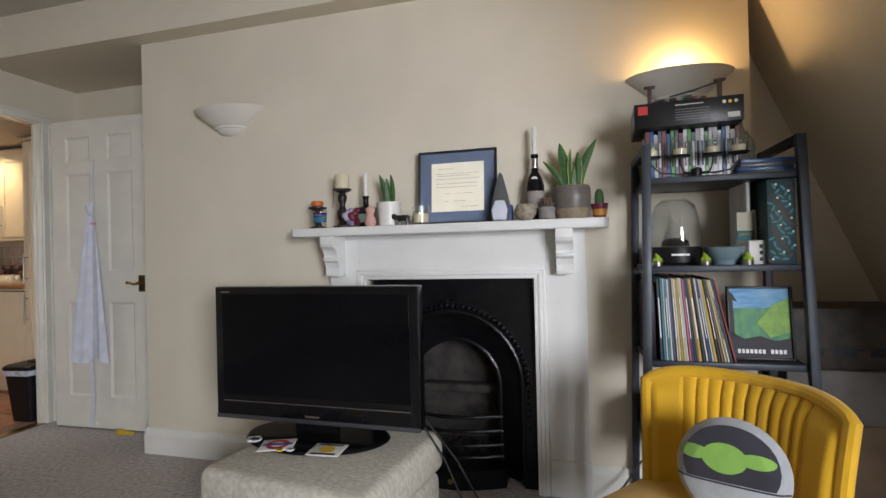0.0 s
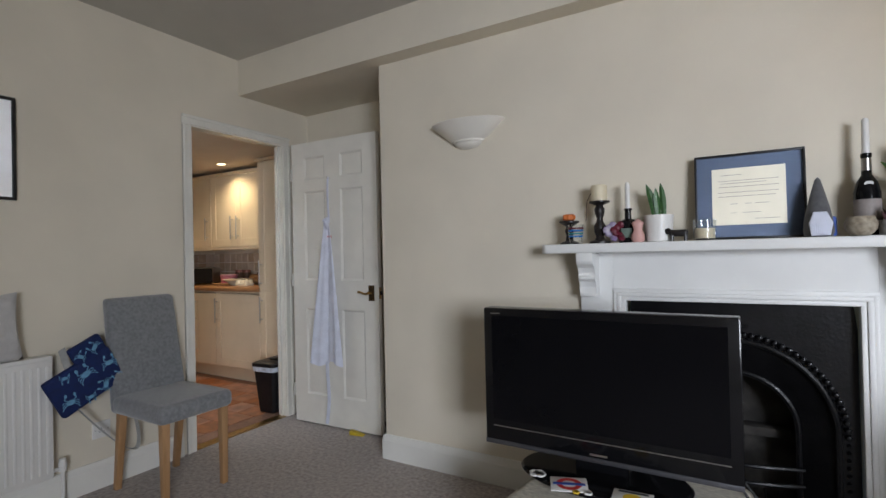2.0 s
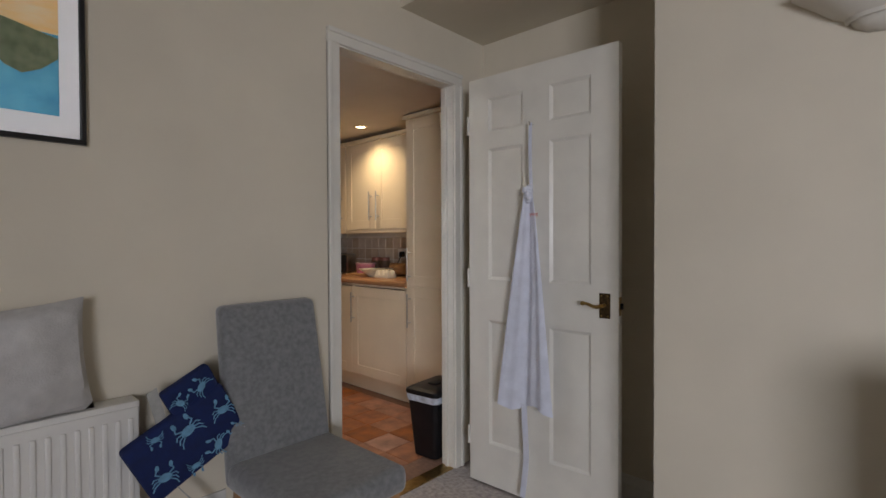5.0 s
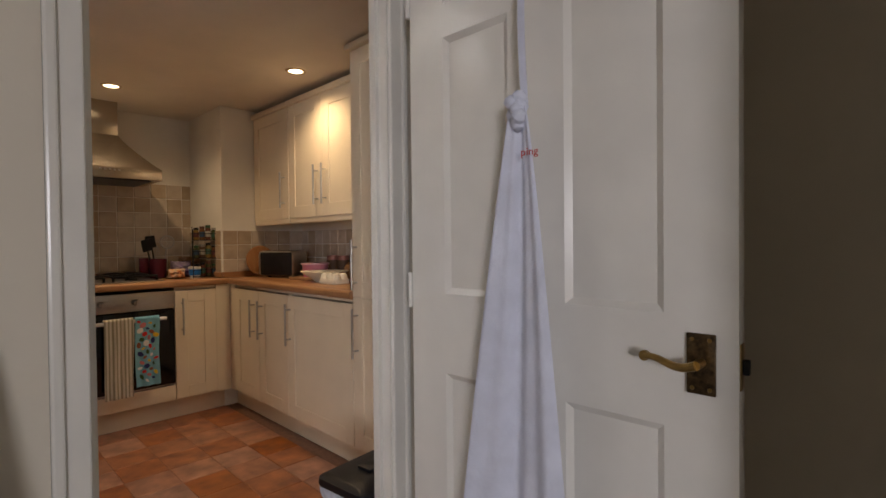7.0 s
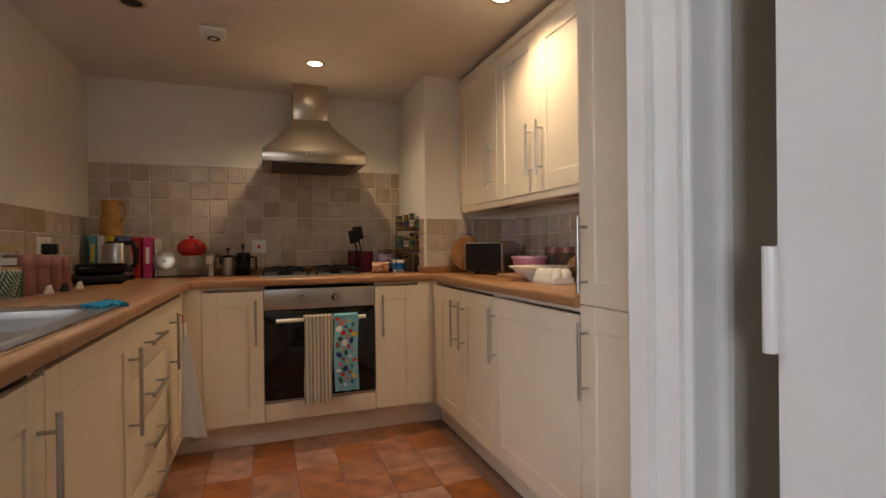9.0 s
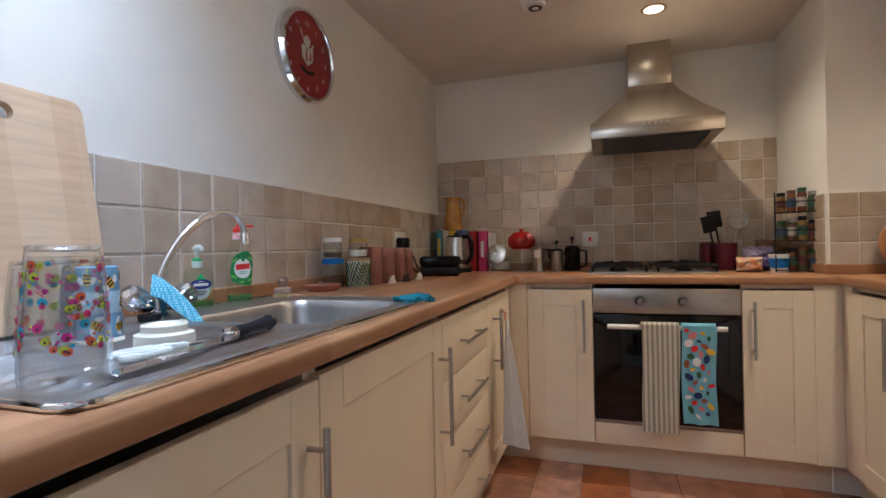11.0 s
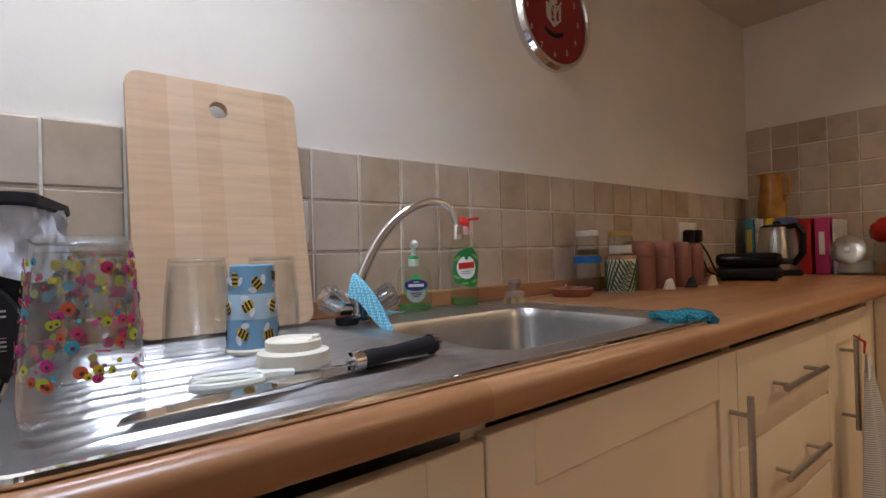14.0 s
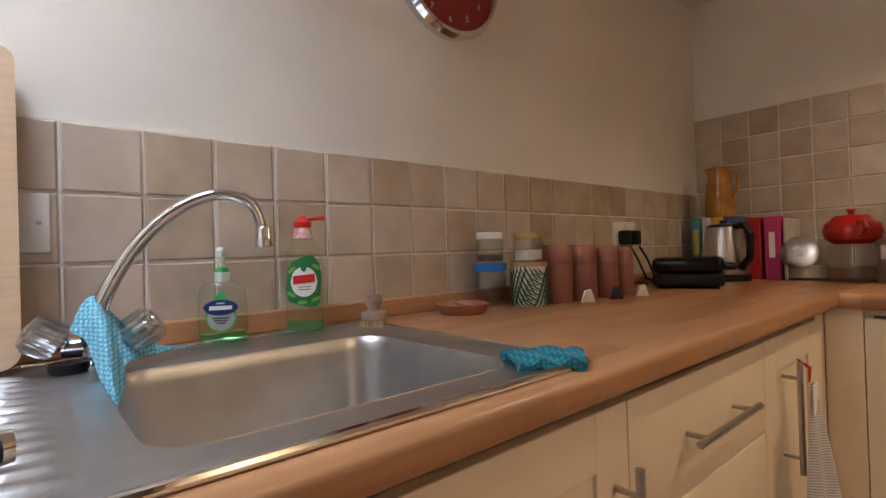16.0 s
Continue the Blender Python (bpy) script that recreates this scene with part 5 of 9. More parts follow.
part("clock_glass", lathe([(0.147, 0.026), (0, 0.027)], 40, m=pose(0, 0, 0, 90, 0, 0)), M_PANE, clk).visible_shadow = False

# ---- along the splashback ----
M_TERRACOTTA = mat("terracotta_glaze", (0.30, 0.10, 0.055), 0.45, vary=0.12, scale=20)
M_COPPER = mat("rose_canister", (0.29, 0.125, 0.095), 0.45, 0.3, vary=0.05)


def jar(name, x, y, prof, material, label, category, lid=None, fill=None, glass=True, z=WT, group=""):
    j = thing(name, (x, y, z), label, category, group=group)
    part("body", lathe(prof, 32), material, j)
    if fill:
        part("contents", lathe(fill[0], 24), fill[1], j, fill[2])
    if lid:
        part("lid", lathe(lid[0], 28), lid[1], j, lid[2])
    return j


M_BLUEPL = mat("blue_plastic", (0.01, 0.16, 0.52), 0.4, vary=0.05)
M_GRAIN = mat("brown_grains", (0.12, 0.07, 0.04), 0.8, vary=0.3, scale=200, bump=0.8)
M_FLOUR = mat("white_powder", (0.72, 0.68, 0.60), 0.9, vary=0.05)
M_GOLD = mat("gold_lid", (0.55, 0.40, 0.14), 0.35, 0.9, vary=0.05)
jar("dish", -4.85, 1.24, [(0, 0), (0.05, 0), (0.058, 0.012), (0.06, 0.022), (0.054, 0.024), (0.048, 0.012), (0, 0.008)], M_TERRACOTTA, "small terracotta dish with a dark rim", "dish")
solid("teaspoon", tube([(-4.86, 1.245, WT + 0.011), (-4.83, 1.25, WT + 0.022), (-4.80, 1.26, WT + 0.034)], [0.006, 0.003, 0.003], 8), M_CHROME, "steel teaspoon resting in the terracotta dish", "spoon")
prof = [(0, 0), (0.036, 0), (0.038, 0.004), (0.038, 0.075), (0.034, 0.082), (0.034, 0.09), (0.032, 0.09), (0.036, 0.07), (0.036, 0.006), (0, 0.005)]
jar("storage_jar", -4.985, 1.20, prof, M_JAR, "glass jar with a blue lid", "jar", ([(0, 0.088), (0.040, 0.088), (0.041, 0.108), (0, 0.109)], M_BLUEPL, "blue plastic lid"))
jar("storage_jar", -4.985, 1.20, [(0, 0), (0.032, 0), (0.034, 0.004), (0.034, 0.055), (0.031, 0.062), (0.029, 0.058), (0.032, 0.05), (0.032, 0.004), (0, 0.003)], M_JAR, "small glass jar with a white lid stacked on a jar", "jar",
    ([(0, 0.06), (0.033, 0.06), (0.033, 0.073), (0.03, 0.076), (0, 0.076)], M_WHITE, "white lid"), ([(0, 0.004), (0.031, 0.004), (0.031, 0.02), (0, 0.02)], M_GRAIN, "dark brown contents"), z=WT + 0.1095)
# leaf-print canister
M_LEAF = mat("leaf_print_tin", (0.66, 0.64, 0.50), 0.5, vary=0.04)
lc = jar("canister", -5.05, 1.27, [(0, 0), (0.040, 0), (0.042, 0.004), (0.044, 0.098), (0, 0.098)], M_LEAF, "cream canister printed with dark green palm leaves", "canister", ([(0, 0.098), (0.045, 0.098), (0.045, 0.108), (0, 0.11)], M_OAK, "wooden lid"))
M_PALM = mat("palm_green", (0.03, 0.09, 0.03), 0.5, vary=0.1)
for i in range(168):
    a, z = 2 * math.pi * (i % 24) / 24 + 0.11 * (i // 24), 0.013 + 0.0122 * (i // 24)
    r = 0.0425 + 0.002 * z / 0.1
    t = tube([(0, -0.016, 0), (0.002, -0.006, 0.0006), (0.004, 0.004, 0.0006), (0, 0.016, 0)], [0.0006, 0.0021, 0.0021, 0.0005], 5)
    t.transform(pose(r * math.cos(a), r * math.sin(a), z, 0, 90, math.degrees(a)) @ pose(0, 0, 0, 0, 0, (60 if (i % 24) // 4 % 2 else -55) + 9 * (i % 4)))
    part("leaf_print", t, M_PALM, lc)
jar("storage_jar", -5.05, 1.27, [(0, 0), (0.034, 0), (0.037, 0.004), (0.037, 0.05), (0.032, 0.058), (0.03, 0.055), (0.034, 0.045), (0.034, 0.004), (0, 0.003)], M_JAR, "glass jar of white powder with a gold lid on the canister", "jar",
    ([(0, 0.056), (0.035, 0.056), (0.035, 0.07), (0, 0.071)], M_GOLD, "gold metal lid"), ([(0, 0.004), (0.033, 0.004), (0.033, 0.028), (0, 0.026)], M_FLOUR, "white powder"), z=WT + 0.1105)
for x, y, r, h in ((-5.15, 1.27, 0.047, 0.15), (-5.25, 1.285, 0.042, 0.148), (-5.34, 1.30, 0.038, 0.145), (-5.42, 1.31, 0.032, 0.138)):
    jar("canister", x, y, [(0, 0), (r, 0), (r + 0.001, 0.004), (r + 0.001, h * 0.66), (r - 0.001, h * 0.665), (r + 0.001, h * 0.67), (r, h - 0.012), (r - 0.008, h), (0, h)], M_COPPER, "dusky pink metal kitchen canister", "canister", group="pink canisters")
for x, y, mt in ((-5.19, 1.345, M_IVORY), (-5.30, 1.36, M_DINK), (-5.41, 1.375, M_IVORY)):
    solid("teabag_sachet", prism([(-0.02, 0), (0.02, 0), (0.004, 0.035), (-0.012, 0.03)], -0.004, 0.004, "y", bevel=0.001), mt, "small folded tea sachet leaning on a canister", "sachet", m=pose(x, y, WT, 12, 0, 150))

# sandwich grill and kettle
gr_ = thing("sandwich_grill", (-5.79, 1.345, WT), "black contact grill on the worktop", "grill", 200)
gr_.scale = (0.86, 0.86, 0.95)
part("base", box(-0.15, 0.15, -0.12, 0.12, 0.01, 0.05, 0.012, segs=3), M_BLACK, gr_)
part("lid", box(-0.15, 0.15, -0.12, 0.12, 0.054, 0.105, 0.02, segs=3), M_GLOSSBLACK, gr_)
part("handle", tube([(-0.08, -0.12, 0.07), (-0.07, -0.15, 0.07), (0.07, -0.15, 0.07), (0.08, -0.12, 0.07)], 0.011, 10), M_BLACK, gr_)
for x in (-0.12, 0.12):
    for y in (-0.09, 0.09):
        part("foot", lathe([(0, 0), (0.012, 0), (0.012, 0.012), (0, 0.012)], 10, m=pose(x, y, 0)), M_BLACK, gr_)
kt = thing("kettle", (-6.10, 1.345, WT), "brushed steel electric kettle with a black handle", "kettle", 60)
part("base", lathe([(0, 0), (0.085, 0), (0.085, 0.02), (0.075, 0.026), (0, 0.026)], 32), M_BLACK, kt)
part("body", lathe([(0, 0.026), (0.078, 0.026), (0.08, 0.04), (0.074, 0.12), (0.064, 0.19), (0.06, 0.2), (0, 0.2)], 36), M_STEEL, kt)
part("lid", lathe([(0, 0.226), (0.012, 0.226), (0.014, 0.214), (0.05, 0.21), (0.061, 0.2), (0, 0.2)], 30), M_BLACK, kt)
part("handle", tube([(0.055, 0, 0.2), (0.1, 0, 0.205), (0.125, 0, 0.17), (0.12, 0, 0.09), (0.08, 0, 0.05)], 0.013, 10), M_BLACK, kt)
part("spout", prism([(-0.06, 0.15), (-0.09, 0.19), (-0.055, 0.195)], -0.018, 0.018, "y"), M_STEEL, kt)

# cereal boxes under the enamel jug
M_BOXES = [mat("card_box", c, 0.6, vary=0.08, scale=14) for c in ((0.05, 0.28, 0.34), (0.62, 0.60, 0.55), (0.60, 0.42, 0.02), (0.08, 0.12, 0.28))]
for i, (y, w) in enumerate(((1.19, 0.035), (1.23, 0.035), (1.27, 0.04), (1.315, 0.04))):
    c = thing("cookbook", (-6.28, y + w / 2, WT), "thick paperback cookbook standing on the worktop", "book", 90, "cookbooks")
    part("cover", box(-w / 2, w / 2, -0.09, 0.09, 0, 0.245, 0.002), M_BOXES[i], c)
    part("pages", box(-w / 2 + 0.003, w / 2 - 0.003, -0.088, 0.092, 0.003, 0.242), M_PAPER, c)
    part("title_bar", box(-w / 4, w / 4, -0.092, -0.089, 0.10, 0.2), M_LABELW if i % 2 else M_YINK, c)
M_MUSTARD = mat("mustard_enamel", (0.50, 0.25, 0.045), 0.18, second=(0.34, 0.15, 0.03), scale=22)
jg = thing("enamel_jug", (-6.24, 1.285, WT + 0.2455), "mustard yellow enamel jug standing on cookbooks", "jug", 75)
jg.scale = (0.84, 0.84, 1.0)
part("body", lathe([(0, 0), (0.062, 0), (0.066, 0.01), (0.062, 0.08), (0.05, 0.16), (0.047, 0.185), (0.052, 0.2), (0.049, 0.2), (0.044, 0.185), (0.058, 0.08), (0.06, 0.012), (0, 0.01)], 36), M_MUSTARD, jg)
part("handle", tube([(0.05, 0, 0.185), (0.085, 0, 0.18), (0.095, 0, 0.14), (0.085, 0, 0.1), (0.058, 0, 0.08)], 0.007, 10), M_MUSTARD, jg)
part("spout", prism([(-0.045, 0.16), (-0.075, 0.205), (-0.045, 0.2)], -0.014, 0.014, "y", bevel=0.003), M_MUSTARD, jg)


def book(x, y, w, h, d, material, label, rz, z=WT, name="book", tilt=0.0, group="standing books", bar=None):
    b = thing(name, (x, y, z), label, "book", rz, group)
    if tilt:
        b.matrix_world = b.matrix_world @ pose(0, 0, 0, 0, tilt, 0)
    part("cover", box(-w / 2, w / 2, -d / 2, d / 2, 0, h, min(0.002, w / 5), segs=1), material, b)
    part("pages", box(-w / 2 + w * 0.12, w / 2 - w * 0.12, -d / 2 + 0.002, d / 2 + 0.0015, 0.003, h + 0.0006), M_PAPER, b)
    if bar:
        part("title_bar", box(-w / 5, w / 5, -d / 2 - 0.0008, -d / 2, h * 0.35, h * 0.75), bar, b)
    return b


book(-6.28, 1.415, 0.045, 0.235, 0.18, mat("red_book_cover", (0.42, 0.02, 0.02), 0.4, vary=0.05), "red hardback cookbook beside the kettle", 90)
book(-6.28, 1.475, 0.048, 0.235, 0.18, mat("pink_book_cover", (0.55, 0.04, 0.18), 0.45, vary=0.05), "bright pink cookbook with a pale title", 90, bar=M_LABELW)
book(-6.29, 1.513, 0.012, 0.225, 0.17, M_BOXES[1], "thin pale cookbook beside the pink one", 90)
jj = jar("storage_jar", -6.24, 1.57, [(0, 0), (0.055, 0), (0.062, 0.01), (0.062, 0.06), (0.05, 0.075), (0.048, 0.07), (0.058, 0.055), (0.058, 0.012), (0, 0.008)], M_JAR, "round glass jar of sugar", "jar", None, ([(0, 0.008), (0.057, 0.01), (0.057, 0.05), (0, 0.052)], M_FLOUR, "pale contents"))
ld = thing("pan_lid", (-6.16, 1.565, WT + 0.10), "brushed steel saucepan lid propped on the jar", "lid")
dk = lathe([(0, 0.003), (0.02, 0.003), (0.052, 0.002), (0.058, 0), (0.058, -0.003), (0, -0.003)], 36, m=pose(0.0, 0, 0.0, 0, 78, 0))
part("disc", dk, M_HOOD, ld)
part("knob", lathe([(0, 0.015), (0.010, 0.014), (0.009, 0.010), (0.008, 0.002)], 16, m=pose(0, 0, 0, 0, 78, 0)), M_STEEL, ld)
jar("glass_canister", -6.22, 1.70, [(0, 0), (0.065, 0), (0.07, 0.008), (0.07, 0.118), (0.066, 0.12), (0.066, 0.01), (0, 0.008)], M_JAR, "wide glass canister carrying a teapot", "jar", ([(0.0, 0.118), (0.072, 0.118), (0.07, 0.124), (0, 0.124)], M_JAR, "glass lid"))
M_TEARED = mat("red_enamel", (0.45, 0.015, 0.012), 0.15, vary=0.05, coat=0.5)
tp = thing("teapot", (-6.22, 1.70, WT + 0.1245), "round red enamel teapot standing on a glass canister", "teapot", 25)
tp.scale = (1.15, 1.15, 0.86)
part("body", lathe([(0, 0), (0.045, 0), (0.066, 0.02), (0.072, 0.05), (0.066, 0.08), (0.046, 0.102), (0, 0.106)], 36), M_TEARED, tp)
part("lid", lathe([(0.05, 0.1), (0.04, 0.112), (0.01, 0.118), (0.006, 0.124), (0.012, 0.13), (0.012, 0.136), (0, 0.139)], 28), M_TEARED, tp)
part("handle", tube([(0.07, 0, 0.085), (0.105, 0, 0.085), (0.115, 0, 0.06), (0.1, 0, 0.035), (0.078, 0, 0.035)], 0.008, 10), M_TEARED, tp)
part("spout", tube([(-0.07, 0, 0.045), (-0.1, 0, 0.07), (-0.115, 0, 0.095)], [0.016, 0.011, 0.008], 12), M_TEARED, tp)
mk = thing("moka_pot", (-6.17, 1.80, WT), "small steel stovetop coffee maker", "coffee maker", 90)
part("base", lathe([(0, 0), (0.034, 0), (0.03, 0.06), (0, 0.06)], 8), M_STEEL, mk)
part("top", lathe([(0, 0.062), (0.027, 0.062), (0.038, 0.125), (0.03, 0.135), (0.006, 0.138), (0.008, 0.15), (0, 0.152)], 8), M_STEEL, mk)
part("handle", tube([(0.03, 0, 0.12), (0.06, 0, 0.12), (0.062, 0, 0.07)], 0.007, 8), M_BLACK, mk)
part("label_tag", box(-0.016, 0.016, -0.036, -0.034, 0.075, 0.12), M_LABELW, mk)
for y, s, mtl in ((1.90, 1.0, M_STEEL), (1.985, 1.12, M_GLOSSBLACK)):
    cf = thing("cafetiere", (-6.2, y, WT), "small coffee press with a black plunger knob", "coffee press", 90, "coffee presses")
    part("beaker", lathe([(0, 0), (0.036 * s, 0), (0.038 * s, 0.004), (0.038 * s, 0.11 * s), (0, 0.11 * s)], 28), mtl, cf)
    part("lid", lathe([(0, 0.125 * s), (0.03 * s, 0.122 * s), (0.04 * s, 0.11 * s), (0, 0.11 * s)], 28), M_BLACK, cf)
    part("plunger", lathe([(0, 0.17 * s), (0.009, 0.168 * s), (0.012, 0.158 * s), (0.004, 0.148 * s), (0.003, 0.122 * s)], 14), M_BLACK, cf)
    part("handle", tube([(0.036 * s, 0, 0.1 * s), (0.066 * s, 0, 0.095 * s), (0.066 * s, 0, 0.03), (0.037 * s, 0, 0.02)], 0.007, 8), M_BLACK, cf)

# utensil pot
M_PLUM = mat("plum_ceramic", (0.13, 0.015, 0.03), 0.3, vary=0.08)
up = thing("utensil_pot", (-6.2, 2.735, WT), "plum ceramic pot full of cooking utensils", "utensil pot")
part("pot", lathe([(0, 0), (0.05, 0), (0.052, 0.005), (0.058, 0.135), (0.054, 0.135), (0.049, 0.01), (0, 0.01)], 30), M_PLUM, up)
for x, y, tx, ty, L in ((0.0, -0.03, 4, 14, 0.27), (0.02, -0.01, -5, 7, 0.29)):
    sp = tube([(0, 0, 0), (0, 0, L - 0.08)], 0.005, 8)
    merge(sp, box(-0.006, 0.006, -0.035, 0.035, L - 0.085, L, 0.005))
    sp.transform(pose(x, y, 0.012, ty, tx, 20))
    part("spatula", sp, M_BLACK, up, "black nylon spatula")
sv = tube([(0, 0, 0), (0, 0, 0.2)], 0.004, 8)
tube([(0.0, 0.045 * math.cos(a), 0.245 + 0.045 * math.sin(a)) for a in [2 * math.pi * i / 28 for i in range(29)]], 0.0055, 6, bm=sv, closed=True)
sv.transform(pose(0, 0.03, 0.012, -8, 0, 0))
part("sieve_frame", sv, M_STEEL, up, "round wire sieve")
ms = bmesh.new()
for k in range(-4, 5):
    w = math.sqrt(max(0, 0.043 ** 2 - (k * 0.0095) ** 2))
    tube([(0.002, k * 0.0095, 0.245 - w), (-0.014, k * 0.0095, 0.245), (0.002, k * 0.0095, 0.245 + w)], 0.0014, 4, bm=ms)
    tube([(0.002, -w, 0.245 + k * 0.0095), (-0.014, 0, 0.245 + k * 0.0095), (0.002, w, 0.245 + k * 0.0095)], 0.0014, 4, bm=ms)
ms.transform(pose(0, 0.03, 0.012, -8, 0, 0))
part("sieve_mesh", ms, M_STEEL, up)
wh = bmesh.new()
for a in range(6):
    ca, sa = math.cos(a * math.pi / 6), math.sin(a * math.pi / 6)
    tube([(0.022 * ca * math.sin(k), 0.022 * sa * math.sin(k), 0.19 - 0.05 * math.cos(k)) for k in [i * math.pi / 8 for i in range(17)]], 0.001, 4, bm=wh)
wh.transform(pose(0.01, 0.0, 0.0, 3, -6, 0))
part("whisk", wh, M_STEEL, up)
jar("mug", -6.25, 2.665, [(0, 0), (0.032, 0), (0.034, 0.004), (0.036, 0.14), (0.033, 0.14), (0.031, 0.008), (0, 0.008)], M_PLUM, "tall plum beaker beside the utensil pot", "beaker")

# bags and tub
M_FOIL = mat("purple_snack_bag", (0.12, 0.05, 0.25), 0.3, second=(0.45, 0.42, 0.5), scale=22, bump=0.9, bump_scale=40)
M_ORANGEBAG = mat("orange_snack_bag", (0.62, 0.22, 0.05), 0.35, second=(0.6, 0.5, 0.4), scale=26, bump=0.9, bump_scale=40)
for x, y, w, h, d, mt, lb, rz in ((-6.08, 2.85, 0.14, 0.12, 0.10, M_FOIL, "crumpled purple plastic snack bag", 95), (-5.98, 2.79, 0.11, 0.07, 0.09, M_ORANGEBAG, "crumpled orange snack bag", 80), (-6.16, 2.93, 0.15, 0.15, 0.08, mat("brown_paper_bag", (0.32, 0.19, 0.1), 0.8, vary=0.1, bump=0.8, bump_scale=30), "rolled brown paper bag", 100)):
    p = pillow(w, h, d, 14, 0.9, x * 7)
    solid("snack_bag", p, mt, lb, "bag", "bags by the spice rack", m=pose(x, y, WT, 0, 0, rz))
jar("yogurt_tub", -5.95, 2.90, [(0, 0), (0.033, 0), (0.04, 0.07), (0.041, 0.074), (0, 0.074)], M_LABELW, "white plastic tub with a blue label", "tub", ([(0, 0.074), (0.042, 0.074), (0.042, 0.08), (0, 0.081)], M_WHITE, "white lid"), ([(0.0366, 0.02), (0.0405, 0.062)], M_BLUEPL, "blue printed band"))

# spice rack
rk = thing("spice_rack", (-5.93, 2.965, WT), "black wire three tier rack full of spice jars", "spice rack", 75)
wr = bmesh.new()
for x in (-0.08, 0.08):
    for y in (-0.035, 0.035):
        tube([(x, y, 0), (x, y, 0.36 if y > 0 else 0.34)], 0.003, 6, bm=wr)
for z in (0.01, 0.14, 0.265):
    for zz in (z, z + 0.045):
        tube([(-0.08, -0.035, zz), (0.08, -0.035, zz), (0.08, 0.035, zz), (-0.08, 0.035, zz), (-0.08, -0.035, zz)], 0.0025, 6, bm=wr)
    for k in range(7):
        tube([(-0.07 + k * 0.0233, -0.035, z), (-0.07 + k * 0.0233, 0.035, z)], 0.0018, 5, bm=wr)
part("frame", wr, M_BLACK, rk)
M_SPLAB = [mat("spice_label", c, 0.5, vary=0.1) for c in ((0.40, 0.38, 0.34), (0.02, 0.06, 0.12), (0.10, 0.03, 0.03), (0.03, 0.10, 0.07))]
SPICE = [mat("ground_spice", c, 0.7, vary=0.1) for c in ((0.16, 0.06, 0.015), (0.12, 0.03, 0.015), (0.06, 0.07, 0.025), (0.10, 0.055, 0.03), (0.22, 0.14, 0.03))]
LIDS = [M_BLACK, mat("spice_lid_green", (0.02, 0.08, 0.035), 0.4), M_BLACK, M_STEEL, mat("spice_lid_brown", (0.12, 0.05, 0.03), 0.4)]
for t_, z in enumerate((0.012, 0.143, 0.268)):
    for k in range(4):
        h = 0.085 + 0.018 * ((k * 7 + t_ * 3) % 3) / 2
        sj = thing("spice_jar", (0, 0, 0), "small glass spice jar in the wire rack", "spice jar", group="spice jars")
        sj.matrix_world = rk.matrix_world @ pose(-0.057 + k * 0.038, 0.0, z)
        part("glass_body", lathe([(0, 0), (0.016, 0), (0.0175, 0.003), (0.0175, h * 0.75), (0.013, h * 0.82), (0, h * 0.82)], 18), SPICE[(k + t_ * 2) % 5], sj)
        part("lid", lathe([(0, h * 0.82), (0.0165, h * 0.82), (0.0165, h), (0, h)], 18), LIDS[(k * 2 + t_) % 5], sj)
        part("label_band", lathe([(0.0178, h * 0.2), (0.0178, h * 0.6)], 18), M_SPLAB[(k * 3 + t_) % 4], sj)

# ---- north worktop ----
solid("round_board", lathe([(0, 0), (0.105, 0), (0.11, 0.004), (0.11, 0.012), (0.105, 0.016), (0, 0.016)], 44), mat("round_board_wood", (0.36, 0.17, 0.06), 0.5, second=(0.28, 0.12, 0.04), scale=8, stretch=(1, 8, 1)),
      "round wooden board leaning on the pillar tiles", "board", m=pose(-5.712, 3.27, WT + 0.111, 0, 76, 0))
ts = thing("toaster", (-5.50, 3.33, WT), "black and steel two slice toaster", "toaster", 22)
part("body", box(-0.15, 0.15, -0.085, 0.085, 0.012, 0.185, 0.025, segs=4), M_STEEL, ts)
part("end_panel", box(-0.156, -0.13, -0.07, 0.07, 0.02, 0.17, 0.008), M_STEEL, ts, "steel end panel")
part("side_panel", box(-0.12, 0.148, -0.088, -0.083, 0.02, 0.175, 0.002), M_BLACK, ts, "black side panel")
for y in (-0.03, 0.03):
    part("slot", box(-0.11, 0.11, y - 0.012, y + 0.012, 0.183, 0.1865), M_BLACK, ts)
part("lever", box(-0.172, -0.155, -0.016, 0.016, 0.11, 0.125, 0.003), M_BLACK, ts)
part("dial", lathe([(0.014, 0), (0.012, 0.012), (0, 0.013)], 16, m=pose(-0.156, 0, 0.05, 0, -90, 0)), M_BLACK, ts)
for x in (-0.12, 0.12):
    part("foot", lathe([(0, 0), (0.012, 0), (0.012, 0.014), (0, 0.014)], 10, m=pose(x, 0, 0)), M_BLACK, ts)
solid("bread_board", box(-0.15, 0.15, -0.1, 0.1, 0, 0.018, 0.006), M_OAK, "flat wooden bread board on the worktop", "board", m=pose(-5.12, 3.36, WT, 0, 0, 8))
jar("pink_tub", -5.14, 3.37, [(0, 0), (0.075, 0), (0.085, 0.075), (0.088, 0.078), (0, 0.078)], mat("pink_plastic", (0.55, 0.20, 0.28), 0.4, vary=0.06), "pink plastic food tub on the bread board", "tub", ([(0, 0.078), (0.092, 0.078), (0.092, 0.088), (0, 0.09)], mat("clear_pink_lid", (0.6, 0.35, 0.42), 0.3), "pale pink lid"), z=WT + 0.0185)
